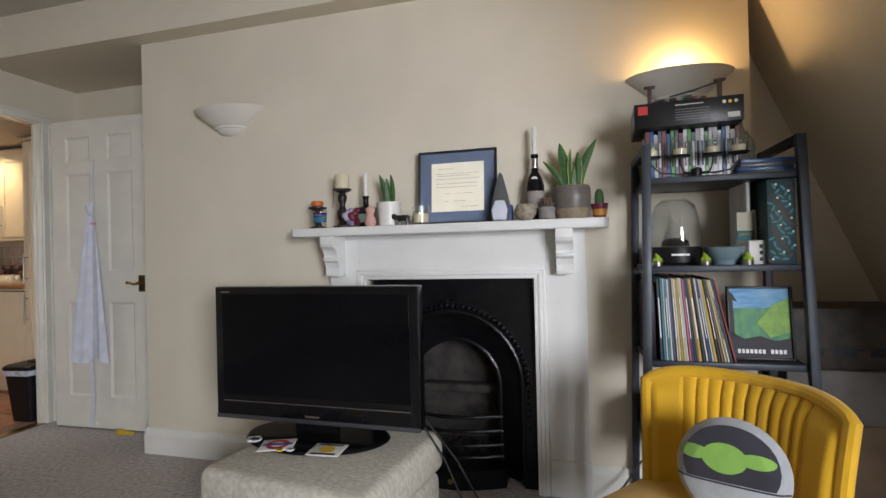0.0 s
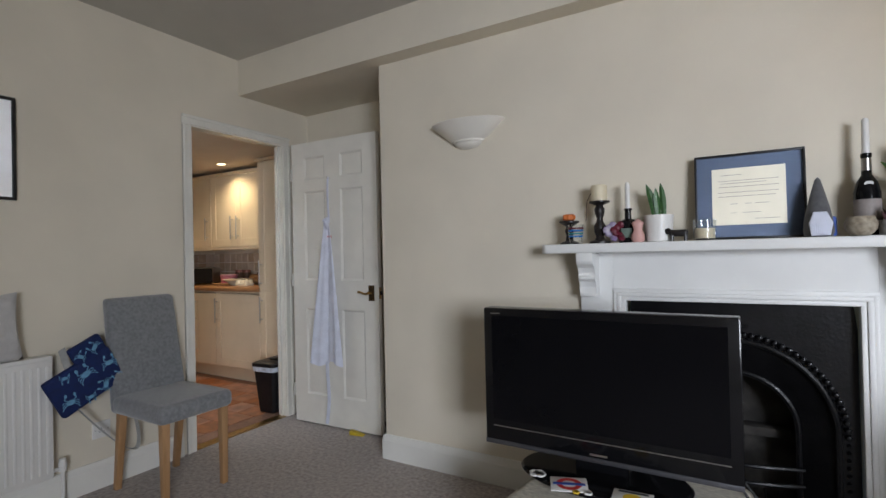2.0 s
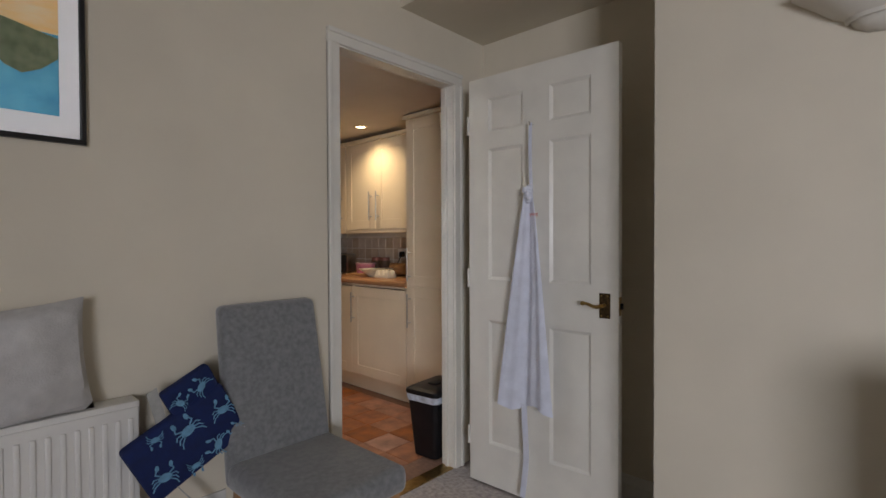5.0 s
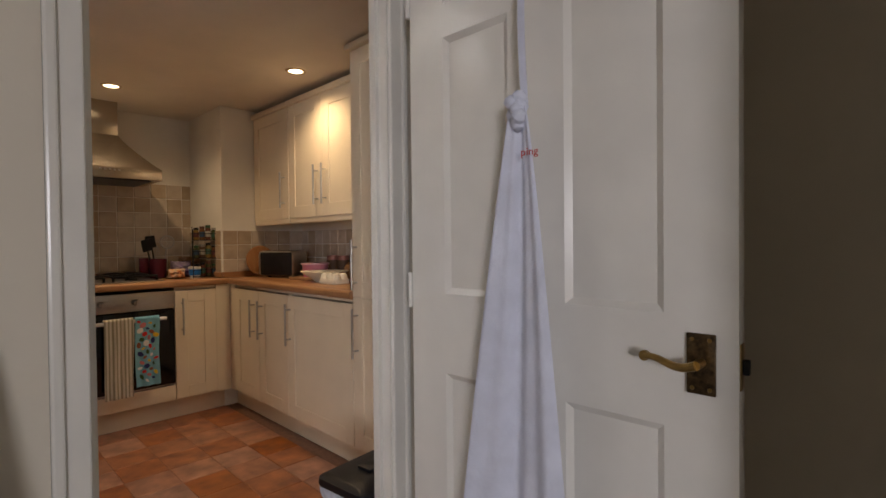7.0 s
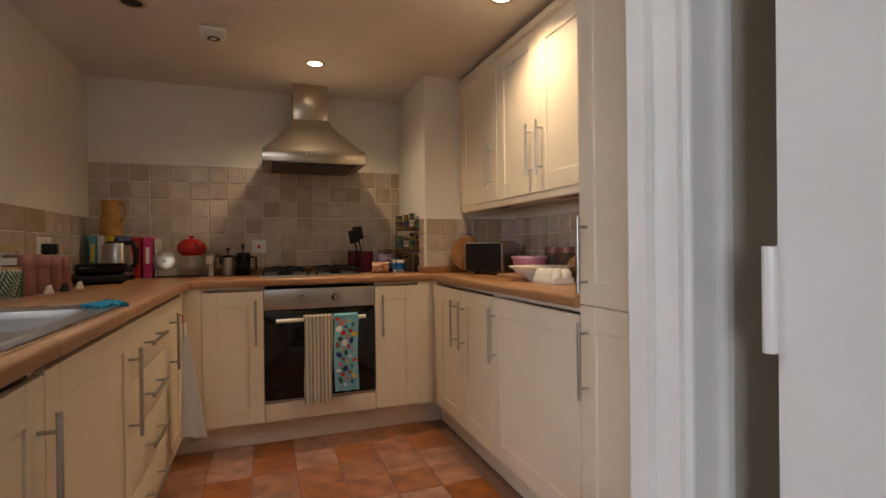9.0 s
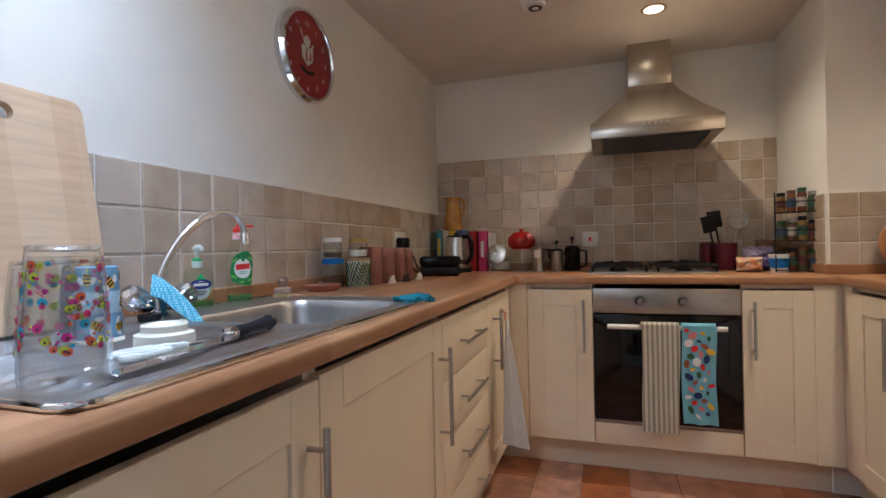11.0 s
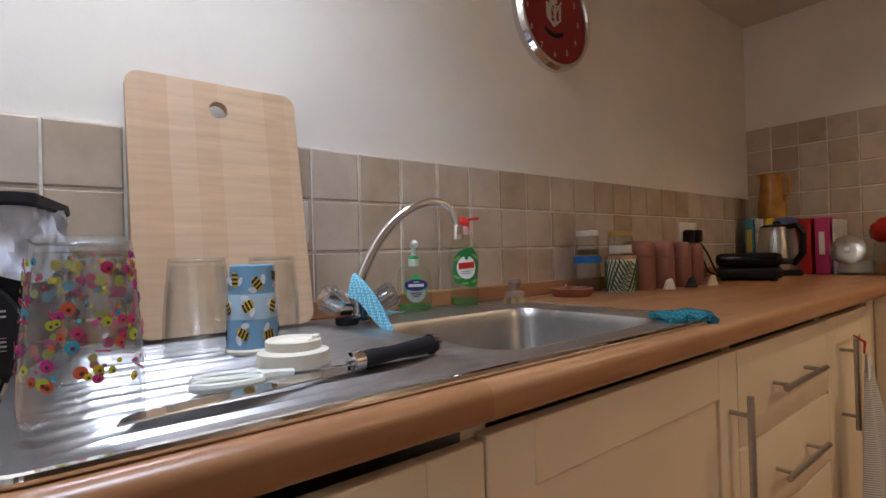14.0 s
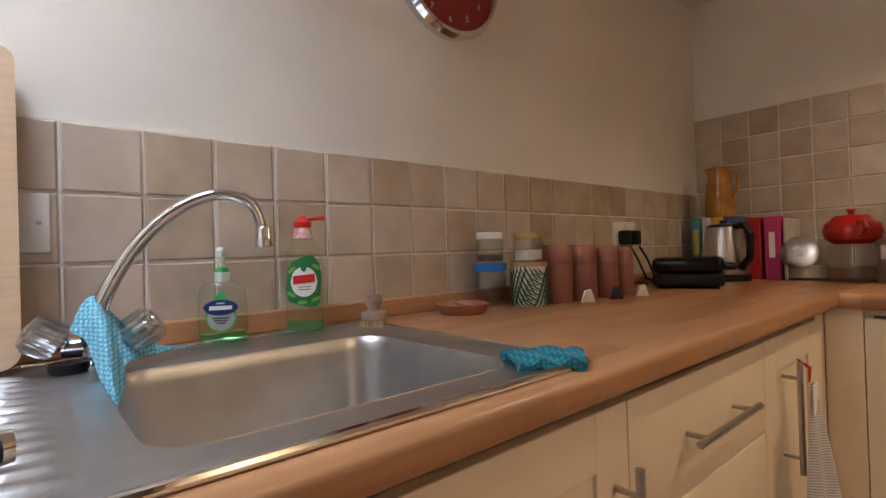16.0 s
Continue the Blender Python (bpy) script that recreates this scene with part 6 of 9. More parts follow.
for x in (-5.22, -5.10):
    jar("storage_jar", x, 3.56, [(0, 0), (0.042, 0), (0.045, 0.005), (0.045, 0.12), (0, 0.12)], SPICE[3], "glass jar of brown contents with a pale lid", "jar", ([(0, 0.12), (0.044, 0.12), (0.044, 0.15), (0, 0.152)], M_COPPER, "brown lid"))
bw = thing("fruit_bowl", (-4.90, 3.29, WT), "wide cream pasta bowl", "bowl")
part("bowl", lathe([(0, 0), (0.055, 0), (0.058, 0.006), (0.10, 0.035), (0.142, 0.062), (0.146, 0.066), (0.14, 0.066), (0.095, 0.042), (0.05, 0.014), (0, 0.012)], 44), M_IVORY, bw)
loaf = pillow(0.2, 0.11, 0.12, 14, 0.3)
solid("bread_loaf", loaf, mat("bread_crust", (0.40, 0.21, 0.08), 0.8, vary=0.15, bump=0.4), "round crusty loaf behind the bowl", "bread", m=pose(-4.84, 3.50, WT, 0, 0, 5))
eg = thing("egg_box", (-4.72, 3.24, WT), "pale cardboard egg box", "egg box", 5)
part("tray", box(-0.075, 0.075, -0.05, 0.05, 0, 0.03, 0.006), M_IVORY, eg)
for i in range(3):
    for j in range(2):
        part("cup", lathe([(0.026, 0.028), (0.024, 0.05), (0.014, 0.062), (0, 0.064)], 14, m=pose(-0.05 + 0.05 * i, -0.025 + 0.05 * j, 0)), M_IVORY, eg)


def one_plug(s):
    part("plug", box(-0.02, 0.024, -0.045, -0.01, -0.03, 0.02, 0.009), M_BLACK, s, "black three pin plug")


wall_plate("wall_socket", pose(-4.93, KIT_Y - 0.009, 1.085), 0.146, 0.086, "white double socket under the wall cabinet", "socket", one_plug)
solid("cable", tube([(-4.93, KIT_Y - 0.05, 1.06), (-4.95, KIT_Y - 0.07, 1.0), (-5.0, KIT_Y - 0.09, 0.93), (-5.06, KIT_Y - 0.12, WT + 0.004)], 0.004, 8), M_BLACK, "black cable below the socket", "cable")

# ---- tea towels ----
def hanging(w, h, folds, amp, seed, taper=0.0):
    def fn(u, v):
        x = (u - 0.5) * w * (1 - taper * v)
        return (x + 0.004 * math.sin(v * 5 + seed), -amp * math.sin(u * folds * 2 * math.pi + seed) * (0.35 + 0.65 * v) + 0.003 * math.sin(v * 9 + u * 4), -h * v)
    return fn


def stripes(name, a, b, scale, rot):
    m = mat(name, a, 0.95, vary=0.0, bump=0.5, bump_scale=260)
    nt = m.node_tree
    tc = nt.nodes.new("ShaderNodeTexCoord")
    mp = nt.nodes.new("ShaderNodeMapping")
    mp.inputs["Rotation"].default_value = rot
    wv = nt.nodes.new("ShaderNodeTexWave")
    wv.inputs["Scale"].default_value, wv.inputs["Distortion"].default_value = scale, 0.0
    rp = nt.nodes.new("ShaderNodeValToRGB")
    rp.color_ramp.elements[0].position, rp.color_ramp.elements[1].position = 0.45, 0.6
    rp.color_ramp.elements[0].color, rp.color_ramp.elements[1].color = (*a, 1), (*b, 1)
    nt.links.new(tc.outputs["Object"], mp.inputs["Vector"])
    nt.links.new(mp.outputs[0], wv.inputs["Vector"])
    nt.links.new(wv.outputs["Fac"], rp.inputs["Fac"])
    nt.links.new(rp.outputs["Color"], nt.nodes["Principled BSDF"].inputs["Base Color"])
    return m


M_STRIPE = stripes("striped_towel", (0.62, 0.58, 0.48), (0.33, 0.30, 0.22), 16.0, (0, 0, 0))
tw = thing("tea_towel", (FX + 0.085, 2.375, 0.14 + 0.548), "cream and olive striped tea towel over the oven handle", "tea towel", 90)
part("front_fold", grid_surface(hanging(0.15, 0.46, 3, 0.007, 0.6, 0.05), 40, 24, 0.003), M_STRIPE, tw)
part("back_fold", grid_surface(lambda u, v: ((u - 0.5) * 0.14, 0.026 + 0.004 * math.sin(u * 16), -0.3 * v), 20, 8, 0.003), M_STRIPE, tw)
part("top_fold", grid_surface(lambda u, v: ((u - 0.5) * 0.15, 0.0125 - 0.0145 * math.cos(v * math.pi), 0.0135 * math.sin(v * math.pi)), 10, 10, 0.003), M_STRIPE, tw)
M_AQUA = mat("aqua_print_towel", (0.20, 0.48, 0.60), 0.95, vary=0.05, bump=0.4, bump_scale=200)
tw = thing("tea_towel", (FX + 0.082, 2.525, 0.14 + 0.547), "aqua tea towel printed with colourful fruit over the oven handle", "tea towel", 90)
part("front_fold", grid_surface(hanging(0.13, 0.41, 2, 0.006, 2.0, 0.0), 36, 24, 0.003), M_AQUA, tw)
part("back_fold", grid_surface(lambda u, v: ((u - 0.5) * 0.125, 0.024 + 0.004 * math.sin(u * 13), -0.26 * v), 20, 8, 0.003), M_AQUA, tw)
part("top_fold", grid_surface(lambda u, v: ((u - 0.5) * 0.13, 0.0125 - 0.014 * math.cos(v * math.pi), 0.0135 * math.sin(v * math.pi)), 10, 10, 0.003), M_AQUA, tw)
hem = hanging(0.13, 0.41, 2, 0.006, 2.0, 0.0)
rnd = random.Random(4)
PRINT = [M_REDCAP, M_YINK, mat("print_pink", (0.6, 0.2, 0.2), 0.8), M_PALM, M_NAVY, M_LABELW, M_TERRACOTTA]
for i in range(34):
    u, v = 0.12 + 0.76 * ((i * 0.618) % 1), 0.04 + 0.9 * i / 34
    p = Vector(hem(u, v)) + Vector((0, -0.0045, 0))
    s = rnd.uniform(0.009, 0.02)
    t = lathe([(0, 0.0008), (s, 0)], 9, m=pose(*p, 90, rnd.uniform(0, 180), 0) @ Matrix.Diagonal((1, rnd.uniform(0.5, 0.9), 1, 1)))
    part("fruit_print", t, PRINT[i % 7], tw)
M_CHECK = stripes("grey_check_towel", (0.60, 0.57, 0.52), (0.34, 0.33, 0.33), 60.0, (0, radians(90), 0))
tw = thing("tea_towel", (-5.355, FY + 0.068, 0.74), "thin grey checked tea towel hung from a cabinet handle", "tea towel", 180)
part("cloth", grid_surface(lambda u, v: ((u - 0.5) * (0.02 + 0.15 * v ** 0.7) - 0.03 * v, -0.006 - 0.075 * math.sin(math.pi * u) * v ** 0.8 - 0.014 * math.sin(u * 16) * v, -0.46 * v - 0.09 * u * v), 32, 24, 0.003), M_CHECK, tw)
part("loop", tube([(0, 0, 0.0), (-0.006, -0.002, 0.03), (0, 0.02, 0.045), (0.006, -0.002, 0.03), (0, 0, 0.0)], 0.002, 6, closed=True), M_REDCAP, tw, "red hanging loop")
part("care_tag", box(-0.03, 0.005, -0.014, -0.012, -0.06, 0.0), M_LABELW, tw)

# ---- ceiling fittings ----
M_BEZEL = mat("warm_brushed_bezel", (0.55, 0.42, 0.24), 0.3, 1.0, vary=0.05)
M_BULB = mat("lit_lamp_face", (1.0, 0.82, 0.5), 0.4, vary=0, emit=7.0)
for i, (sx, sy) in enumerate(SPOTS):
    d = thing("downlight_fitting", (sx, sy, CEIL), "round recessed brushed metal ceiling downlight" + (", lit" if i < 2 else ", unlit"), "downlight", group="ceiling downlights")
    part("bezel", lathe([(0.040, 0.0), (0.042, -0.004), (0.054, -0.003), (0.057, 0.0)], 36), M_BEZEL, d)
    part("lamp_face", lathe([(0.040, -0.001), (0, -0.001)], 28), M_BULB if i < 2 else M_BLACK, d, "glowing lamp face" if i < 2 else "dark lamp face")
sm = thing("smoke_alarm", (-5.52, 1.895, CEIL), "white ceiling smoke alarm", "smoke alarm")
part("base", box(-0.06, 0.06, -0.06, 0.06, -0.02, 0, 0.006), M_WHITE, sm)
part("sounder", lathe([(0.045, -0.02), (0.042, -0.032), (0.02, -0.038), (0, -0.038)], 30), M_WHITE, sm)
part("grille", lathe([(0.03, -0.0382), (0.015, -0.0387)], 30), M_DINK, sm)

# ---- pedal-less kitchen bin ----
bn = thing("kitchen_bin", (-3.60, 2.66, 0), "black plastic kitchen bin with a white liner", "bin", 6)
part("body", loft([[(u, v, z) for u, v in rrect(-a, a, -b, b, 0.03)] for a, b, z in ((0.07, 0.11, 0.0), (0.08, 0.12, 0.004), (0.105, 0.15, 0.34), (0.105, 0.15, 0.36))]), M_BLACK, bn)
part("liner", loft([[(u, v, z) for u, v in rrect(-a, a, -b, b, 0.032)] for a, b, z in ((0.108, 0.153, 0.315), (0.112, 0.157, 0.335), (0.113, 0.158, 0.352))], False), M_BAG, bn, "white liner folded over the rim")
part("lid", loft([[(u, v, z) for u, v in rrect(-a, a, -b, b, 0.03)] for a, b, z in ((0.112, 0.157, 0.352), (0.114, 0.16, 0.36), (0.112, 0.158, 0.376), (0.095, 0.14, 0.386))]), M_BLACK, bn, "black bin lid")
part("grip", box(-0.03, 0.03, -0.05, 0.05, 0.385, 0.398, 0.005), M_BLACK, bn)


# ---- living room: fireplace ----
fp = thing("fireplace", (0, CH_Y, 0), "white painted mantelpiece round a black cast iron arched fireplace", "fireplace")
x0, x1 = -1.115, 0.098           # surround outer edges
ix0, ix1, itop = -0.915, -0.127, 0.952   # iron insert opening
sur = bmesh.new()
for a, b in ((x0, ix0 - 0.055), (ix1 + 0.055, x1)):
    box(a, b, -0.03, 0, 0, 1.165, 0.002, bm=sur, segs=1)
box(ix0 - 0.055, ix1 + 0.055, -0.03, 0, itop + 0.055, 1.165, bm=sur)
part("surround", sur, M_MANTEL, fp, "white painted timber surround")
mo = bmesh.new()
for k, (w, d) in enumerate(((0.055, 0.040), (0.038, 0.047), (0.02, 0.040))):
    for a, b in ((ix0 - w, ix0 - w + 0.018), (ix1 + w - 0.018, ix1 + w)):
        box(a, b, -d, 0, 0, itop + w, 0.004, bm=mo)
    box(ix0 - w, ix1 + w, -d - 0.0005, 0, itop + w - 0.018, itop + w, 0.004, bm=mo)
part("moulding", mo, M_MANTEL, fp, "stepped white moulding round the iron insert")
for a, b in ((x0 - 0.006, ix0 - 0.056), (ix1 + 0.056, x1 + 0.006)):
    part("plinth_block", box(a, b, -0.04, 0, 0, 0.16, 0.005), M_MANTEL, fp)
sh = [(-1.235, -0.165), (0.17, -0.165), (0.19, -0.145), (0.19, 0.0), (-1.255, 0.0), (-1.255, -0.145)]
part("mantel_shelf", prism(sh, 1.165, 1.205, "z", bevel=0.005), M_MANTEL, fp, "thick white mantel shelf with clipped corners")
cor = [(0, 0), (-0.125, 0), (-0.125, -0.035), (-0.118, -0.05), (-0.095, -0.065), (-0.082, -0.09), (-0.082, -0.10), (-0.094, -0.103), (-0.094, -0.115), (-0.075, -0.125), (-0.066, -0.15), (-0.07, -0.175), (-0.07, -0.19), (0, -0.19)]
for cx in (-1.065, 0.012):
    part("corbel", prism([(y - 0.03, z + 1.165) for y, z in cor], cx - 0.035, cx + 0.035, "x", bevel=0.002), M_MANTEL, fp, "scrolled white corbel")

# cast iron insert
ic = (ix0 + ix1) / 2
iron = bmesh.new()
R, SP = 0.33, 0.47                # arch radius and springing height
arch = [(ic + R * math.cos(math.pi * i / 28), SP + R * math.sin(math.pi * i / 28)) for i in range(29)]


def arch_plate(bm, rad, spring, y, half_w, top, bottom=0.0):
    """A flat plate with an arched hole."""
    t = bmesh.new()
    n = 28
    inn = [t.verts.new((ic + rad, y, bottom))] + [t.verts.new((ic + rad * math.cos(math.pi * i / n), y, spring + rad * math.sin(math.pi * i / n))) for i in range(n + 1)] + [t.verts.new((ic - rad, y, bottom))]
    out = [t.verts.new((ic + half_w, y, bottom))]
    for i in range(n + 1):
        c, s = math.cos(math.pi * i / n), math.sin(math.pi * i / n)
        k = min(half_w / max(abs(c), 1e-6), (top - spring) / max(s, 1e-6))
        out.append(t.verts.new((ic + k * c, y, spring + k * s)))
    out.append(t.verts.new((ic - half_w, y, bottom)))
    for i in range(len(inn) - 1):
        t.faces.new((inn[i], inn[i + 1], out[i + 1], out[i]))
    merge(bm, t)


arch_plate(iron, R, SP, 0.012, (ix1 - ix0) / 2, itop)
part("iron_plate", iron, M_IRON, fp, "black cast iron plate with an arched opening")


def arch_ring(rad, r_t, y, spring=SP, bottom=0.02):
    pts = [(ic + rad, y, bottom)] + [(ic + rad * math.cos(math.pi * i / 36), y, spring + rad * math.sin(math.pi * i / 36)) for i in range(37)] + [(ic - rad, y, bottom)]
    return tube(pts, r_t, 8)


part("arch_moulding", arch_ring(R, 0.011, 0.008), M_IRON, fp)
beads = bmesh.new()
for i in range(44):
    a = math.pi * i / 43
    rr = R + 0.028
    lathe([(0, -0.014), (0.011, -0.007), (0.0125, 0.002), (0.008, 0.011), (0, 0.014)], 6, bm=beads, m=pose(ic + rr * math.cos(a), 0.003, SP + rr * math.sin(a), 90, i * 40, 0))
    rr = R + 0.014
    lathe([(0, -0.006), (0.006, 0), (0, 0.006)], 5, bm=beads, m=pose(ic + rr * math.cos(a + 0.03), 0.006, SP + rr * math.sin(a + 0.03), 90, i * 65, 0))
for i in range(7):
    for sx in (-1, 1):
        lathe([(0, -0.009), (0.008, 0), (0, 0.009)], 6, bm=beads, m=pose(ic + sx * (R + 0.028), 0.008, SP - 0.03 - 0.028 * i, 90, 0, 0))
for a in (-0.5, -0.2, 0.2, 0.5):
    tube([(ic, 0.004, SP + R + 0.03), (ic + a * 0.05, 0.0, SP + R + 0.055), (ic + a * 0.11, 0.004, SP + R + 0.06)], 0.005, 6, bm=beads)
part("arch_ornament", beads, M_IRON, fp, "beaded cast iron leaf ornament round the arch")
inner = bmesh.new()
# splayed cheeks from the arch back to a smaller arch
n = 28
r2, sp2, dy = 0.205, 0.44, 0.11
ra = [(ic + R, 0.012, 0.02)] + [(ic + R * math.cos(math.pi * i / n), 0.012, SP + R * math.sin(math.pi * i / n)) for i in range(n + 1)] + [(ic - R, 0.012, 0.02)]
rb = [(ic + r2, dy, 0.02)] + [(ic + r2 * math.cos(math.pi * i / n), dy, sp2 + r2 * math.sin(math.pi * i / n)) for i in range(n + 1)] + [(ic - r2, dy, 0.02)]
va, vb = [inner.verts.new(p) for p in ra], [inner.verts.new(p) for p in rb]
for i in range(len(va) - 1):
    inner.faces.new((va[i], va[i + 1], vb[i + 1], vb[i]))
part("splay", inner, M_IRON, fp)
part("inner_arch", arch_ring(r2 + 0.012, 0.011, dy - 0.012, sp2), M_IRON, fp)
part("fire_back", box(ic - 0.26, ic + 0.26, 0.30, 0.33, 0, 0.68), M_SOOT, fp, "sooty firebrick back")
for a in (ic - 0.26, ic + 0.23):
    part("fire_cheek", box(a, a + 0.03, dy, 0.298, 0, 0.68), M_SOOT, fp, "sooty firebrick cheek")
part("flue_throat", box(ic - 0.26, ic + 0.26, dy, 0.33, 0.682, 0.8), M_SOOT, fp)
part("fire_ledge", box(ic - 0.2, ic + 0.2, 0.22, 0.298, 0.36, 0.40, 0.008), M_SOOT, fp)
gr = bmesh.new()
for z, bow in ((0.30, 0.05), (0.235, 0.055), (0.17, 0.06), (0.115, 0.06)):
    tube([(ic - 0.23 + 0.46 * i / 16, 0.07 - bow * math.sin(math.pi * i / 16), z) for i in range(17)], 0.009, 8, bm=gr)
for i in range(9):
    u_ = (i + 0.5) / 9
    tube([(ic - 0.23 + 0.46 * u_, 0.07 - 0.06 * math.sin(math.pi * u_), 0.115), (ic - 0.23 + 0.46 * u_, 0.25, 0.125)], 0.006, 6, bm=gr)
part("grate", gr, M_IRON, fp, "bowed cast iron grate bars")
ash = [(ic - 0.25 + 0.5 * i / 16, -0.0 - 0.07 * math.sin(math.pi * i / 16)) for i in range(17)] + [(ic + 0.25, 0.1), (ic - 0.25, 0.1)]
part("ash_cover", prism(ash, 0.0, 0.085, "z"), M_IRON, fp, "curved cast iron ash cover")
part("ash_knob", lathe([(0, 0), (0.007, 0), (0.007, 0.012), (0.014, 0.018), (0.012, 0.028), (0, 0.03)], 14, m=pose(ic + 0.01, -0.068, 0.05, 90, 0, 0)), M_BRASS, fp, "small brass knob")

# wall lights
M_PLASTER = mat("white_plaster_shade", (0.78, 0.75, 0.68), 0.7, vary=0.02, bump=0.05)


def sconce(x, z, lit):
    s = thing("wall_light", (x, CH_Y, z), "white plaster uplighter bowl on the wall" + (", lit with a warm glow" if lit else ""), "wall light", group="plaster wall lights")
    prof = [(0.0, -0.11), (0.055, -0.105), (0.085, -0.085), (0.095, -0.07)]
    lip = [(0.095, -0.07), (0.13, -0.055), (0.175, -0.02), (0.215, 0.008), (0.232, 0.022), (0.228, 0.026), (0.20, 0.01), (0.15, -0.025), (0.09, -0.045), (0.0, -0.05)]

    p_scale = 0.9

    def half(p, squash=0.62):
        t = bmesh.new()
        n = 28
        rings = [[t.verts.new((p_scale * r * math.cos(math.pi + math.pi * i / n), p_scale * squash * r * math.sin(math.pi + math.pi * i / n), zz)) for i in range(n + 1)] for r, zz in p if r > 0]
        for a, b in zip(rings, rings[1:]):
            for i in range(n):
                t.faces.new((a[i], a[i + 1], b[i + 1], b[i]))
        return t
    part("shade", half(lip), M_PLASTER, s)
    part("lower_bowl", half([(0.003, -0.112), (0.05, -0.107), (0.082, -0.09), (0.09, -0.076), (0.094, -0.06)]), M_PLASTER, s)
    part("ring", half([(0.094, -0.078), (0.102, -0.076), (0.104, -0.066), (0.096, -0.062)]), M_PLASTER, s)
    part("back_plate", box(-0.06, 0.06, -0.012, 0, -0.06, 0.0, 0.003), M_WHITE, s)
    return s


sconce(-1.69, 1.83, False)
sconce(0.485, 1.765, True)

# ---- television on a footstool ----
foot = thing("footstool", (-0.83, 1.70, 0), "cream woven upholstered storage footstool carrying the television", "footstool", -8)
part("lid", box(-0.33, 0.33, -0.30, 0.30, 0.225, 0.375, 0.04, segs=4), M_FOOT, foot, "padded cream woven lid")
part("base", box(-0.315, 0.315, -0.285, 0.285, 0.03, 0.222, 0.03, segs=4), M_FOOT, foot)
for x in (-0.26, 0.26):
    for y in (-0.23, 0.23):
        part("castor", lathe([(0, 0), (0.02, 0), (0.02, 0.03), (0, 0.03)], 12, m=pose(x, y, 0)), M_BLACK, foot)

tv = thing("television", (-0.93, 1.79, 0.3755), "large black flat screen television, switched off", "television", -1)
tb = box(-0.435, 0.435, -0.035, 0.03, 0.06, 0.585, 0.006)
box(-0.30, 0.30, 0.03, 0.085, 0.12, 0.50, 0.02, bm=tb)
part("casing", tb, M_GLOSSBLACK, tv)
part("screen", box(-0.40, 0.40, -0.0365, -0.034, 0.155, 0.555), M_SCREEN, tv, "dark glossy screen")
part("trim_strip", box(-0.40, 0.40, -0.038, -0.034, 0.128, 0.131), M_STEEL, tv)
part("lower_edge", box(-0.434, 0.434, -0.038, -0.030, 0.058, 0.075, 0.002), mat("dark_silver_edge", (0.10, 0.10, 0.11), 0.3, 0.6), tv, "dark silver lower edge")
part("maker_mark", box(-0.03, 0.03, -0.039, -0.0375, 0.083, 0.090), M_STEEL, tv)
part("model_mark", box(-0.405, -0.365, -0.036, -0.0345, 0.562, 0.566), M_STEEL, tv)
part("stand_neck", box(-0.09, 0.09, -0.01, 0.02, 0.012, 0.10, 0.006), M_GLOSSBLACK, tv)
ba = lathe([(0, 0), (0.29, 0), (0.295, 0.004), (0.285, 0.012), (0.10, 0.018), (0, 0.018)], 48)
ba.transform(Matrix.Diagonal((1, 0.62, 1, 1)))
part("stand_base", ba, M_GLOSSBLACK, tv, "oval gloss black base")


def coaster(x, y, rz, kind):
    c = thing("coaster", (x, y, 0.396), "square white printed coaster on the television base", "coaster", rz, "printed coasters")
    part("card", box(-0.06, 0.06, -0.05, 0.05, 0, 0.004, 0.001), M_PAPER, c)
    if kind == 0:
        part("ring_print", lathe([(0.042, 0.0045), (0.024, 0.0045)], 28), M_RED, c)
        part("bar_print", box(-0.052, 0.052, -0.008, 0.008, 0.0045, 0.0052), M_BLUEINK, c)
    else:
        part("disc_print", lathe([(0.028, 0.0045), (0, 0.0045)], 20), M_YINK, c)
        for yy in (-0.038, 0.038):
            part("line_print", box(-0.045, 0.045, yy - 0.006, yy + 0.006, 0.0042, 0.0047), M_DINK, c)


coaster(-1.00, 1.63, 20, 0)
coaster(-0.80, 1.625, 4, 1)
for x, y, r, mt in ((-1.12, 1.66, 0.03, M_PAPER), (-0.93, 1.60, 0.014, M_PAPER), (-0.965, 1.588, 0.011, M_YINK)):
    bm = bmesh.new()
    for k in range(5):
        lathe([(0, 0.006), (r * 0.5, 0.006), (r * 0.55, 0.003), (r * 0.5, 0), (0, 0)], 10, bm=bm, m=pose(x + r * 0.5 * math.cos(k * 1.4), y + r * 0.4 * math.sin(k * 1.4), 0.396))
    solid("sticker", bm, mt, "small cut out sticker lying on the television base", "sticker")
# cables
M_CABLE = mat("black_cable", (0.012, 0.012, 0.012), 0.5, vary=0.05)
solid("cable", tube([(-0.52, 1.86, 0.42), (-0.44, 1.86, 0.30), (-0.36, 1.84, 0.14), (-0.30, 1.78, 0.03), (-0.24, 1.70, 0.006), (-0.18, 1.6, 0.005)], 0.004, 8), M_CABLE, "black television cable trailing to the carpet", "cable")
solid("cable", tube([(-0.52, 1.88, 0.44), (-0.40, 1.9, 0.28), (-0.30, 1.9, 0.10), (-0.22, 1.84, 0.006), (-0.12, 1.74, 0.005), (-0.05, 1.7, 0.005)], 0.004, 8), M_CABLE, "black television cable trailing to the carpet", "cable")
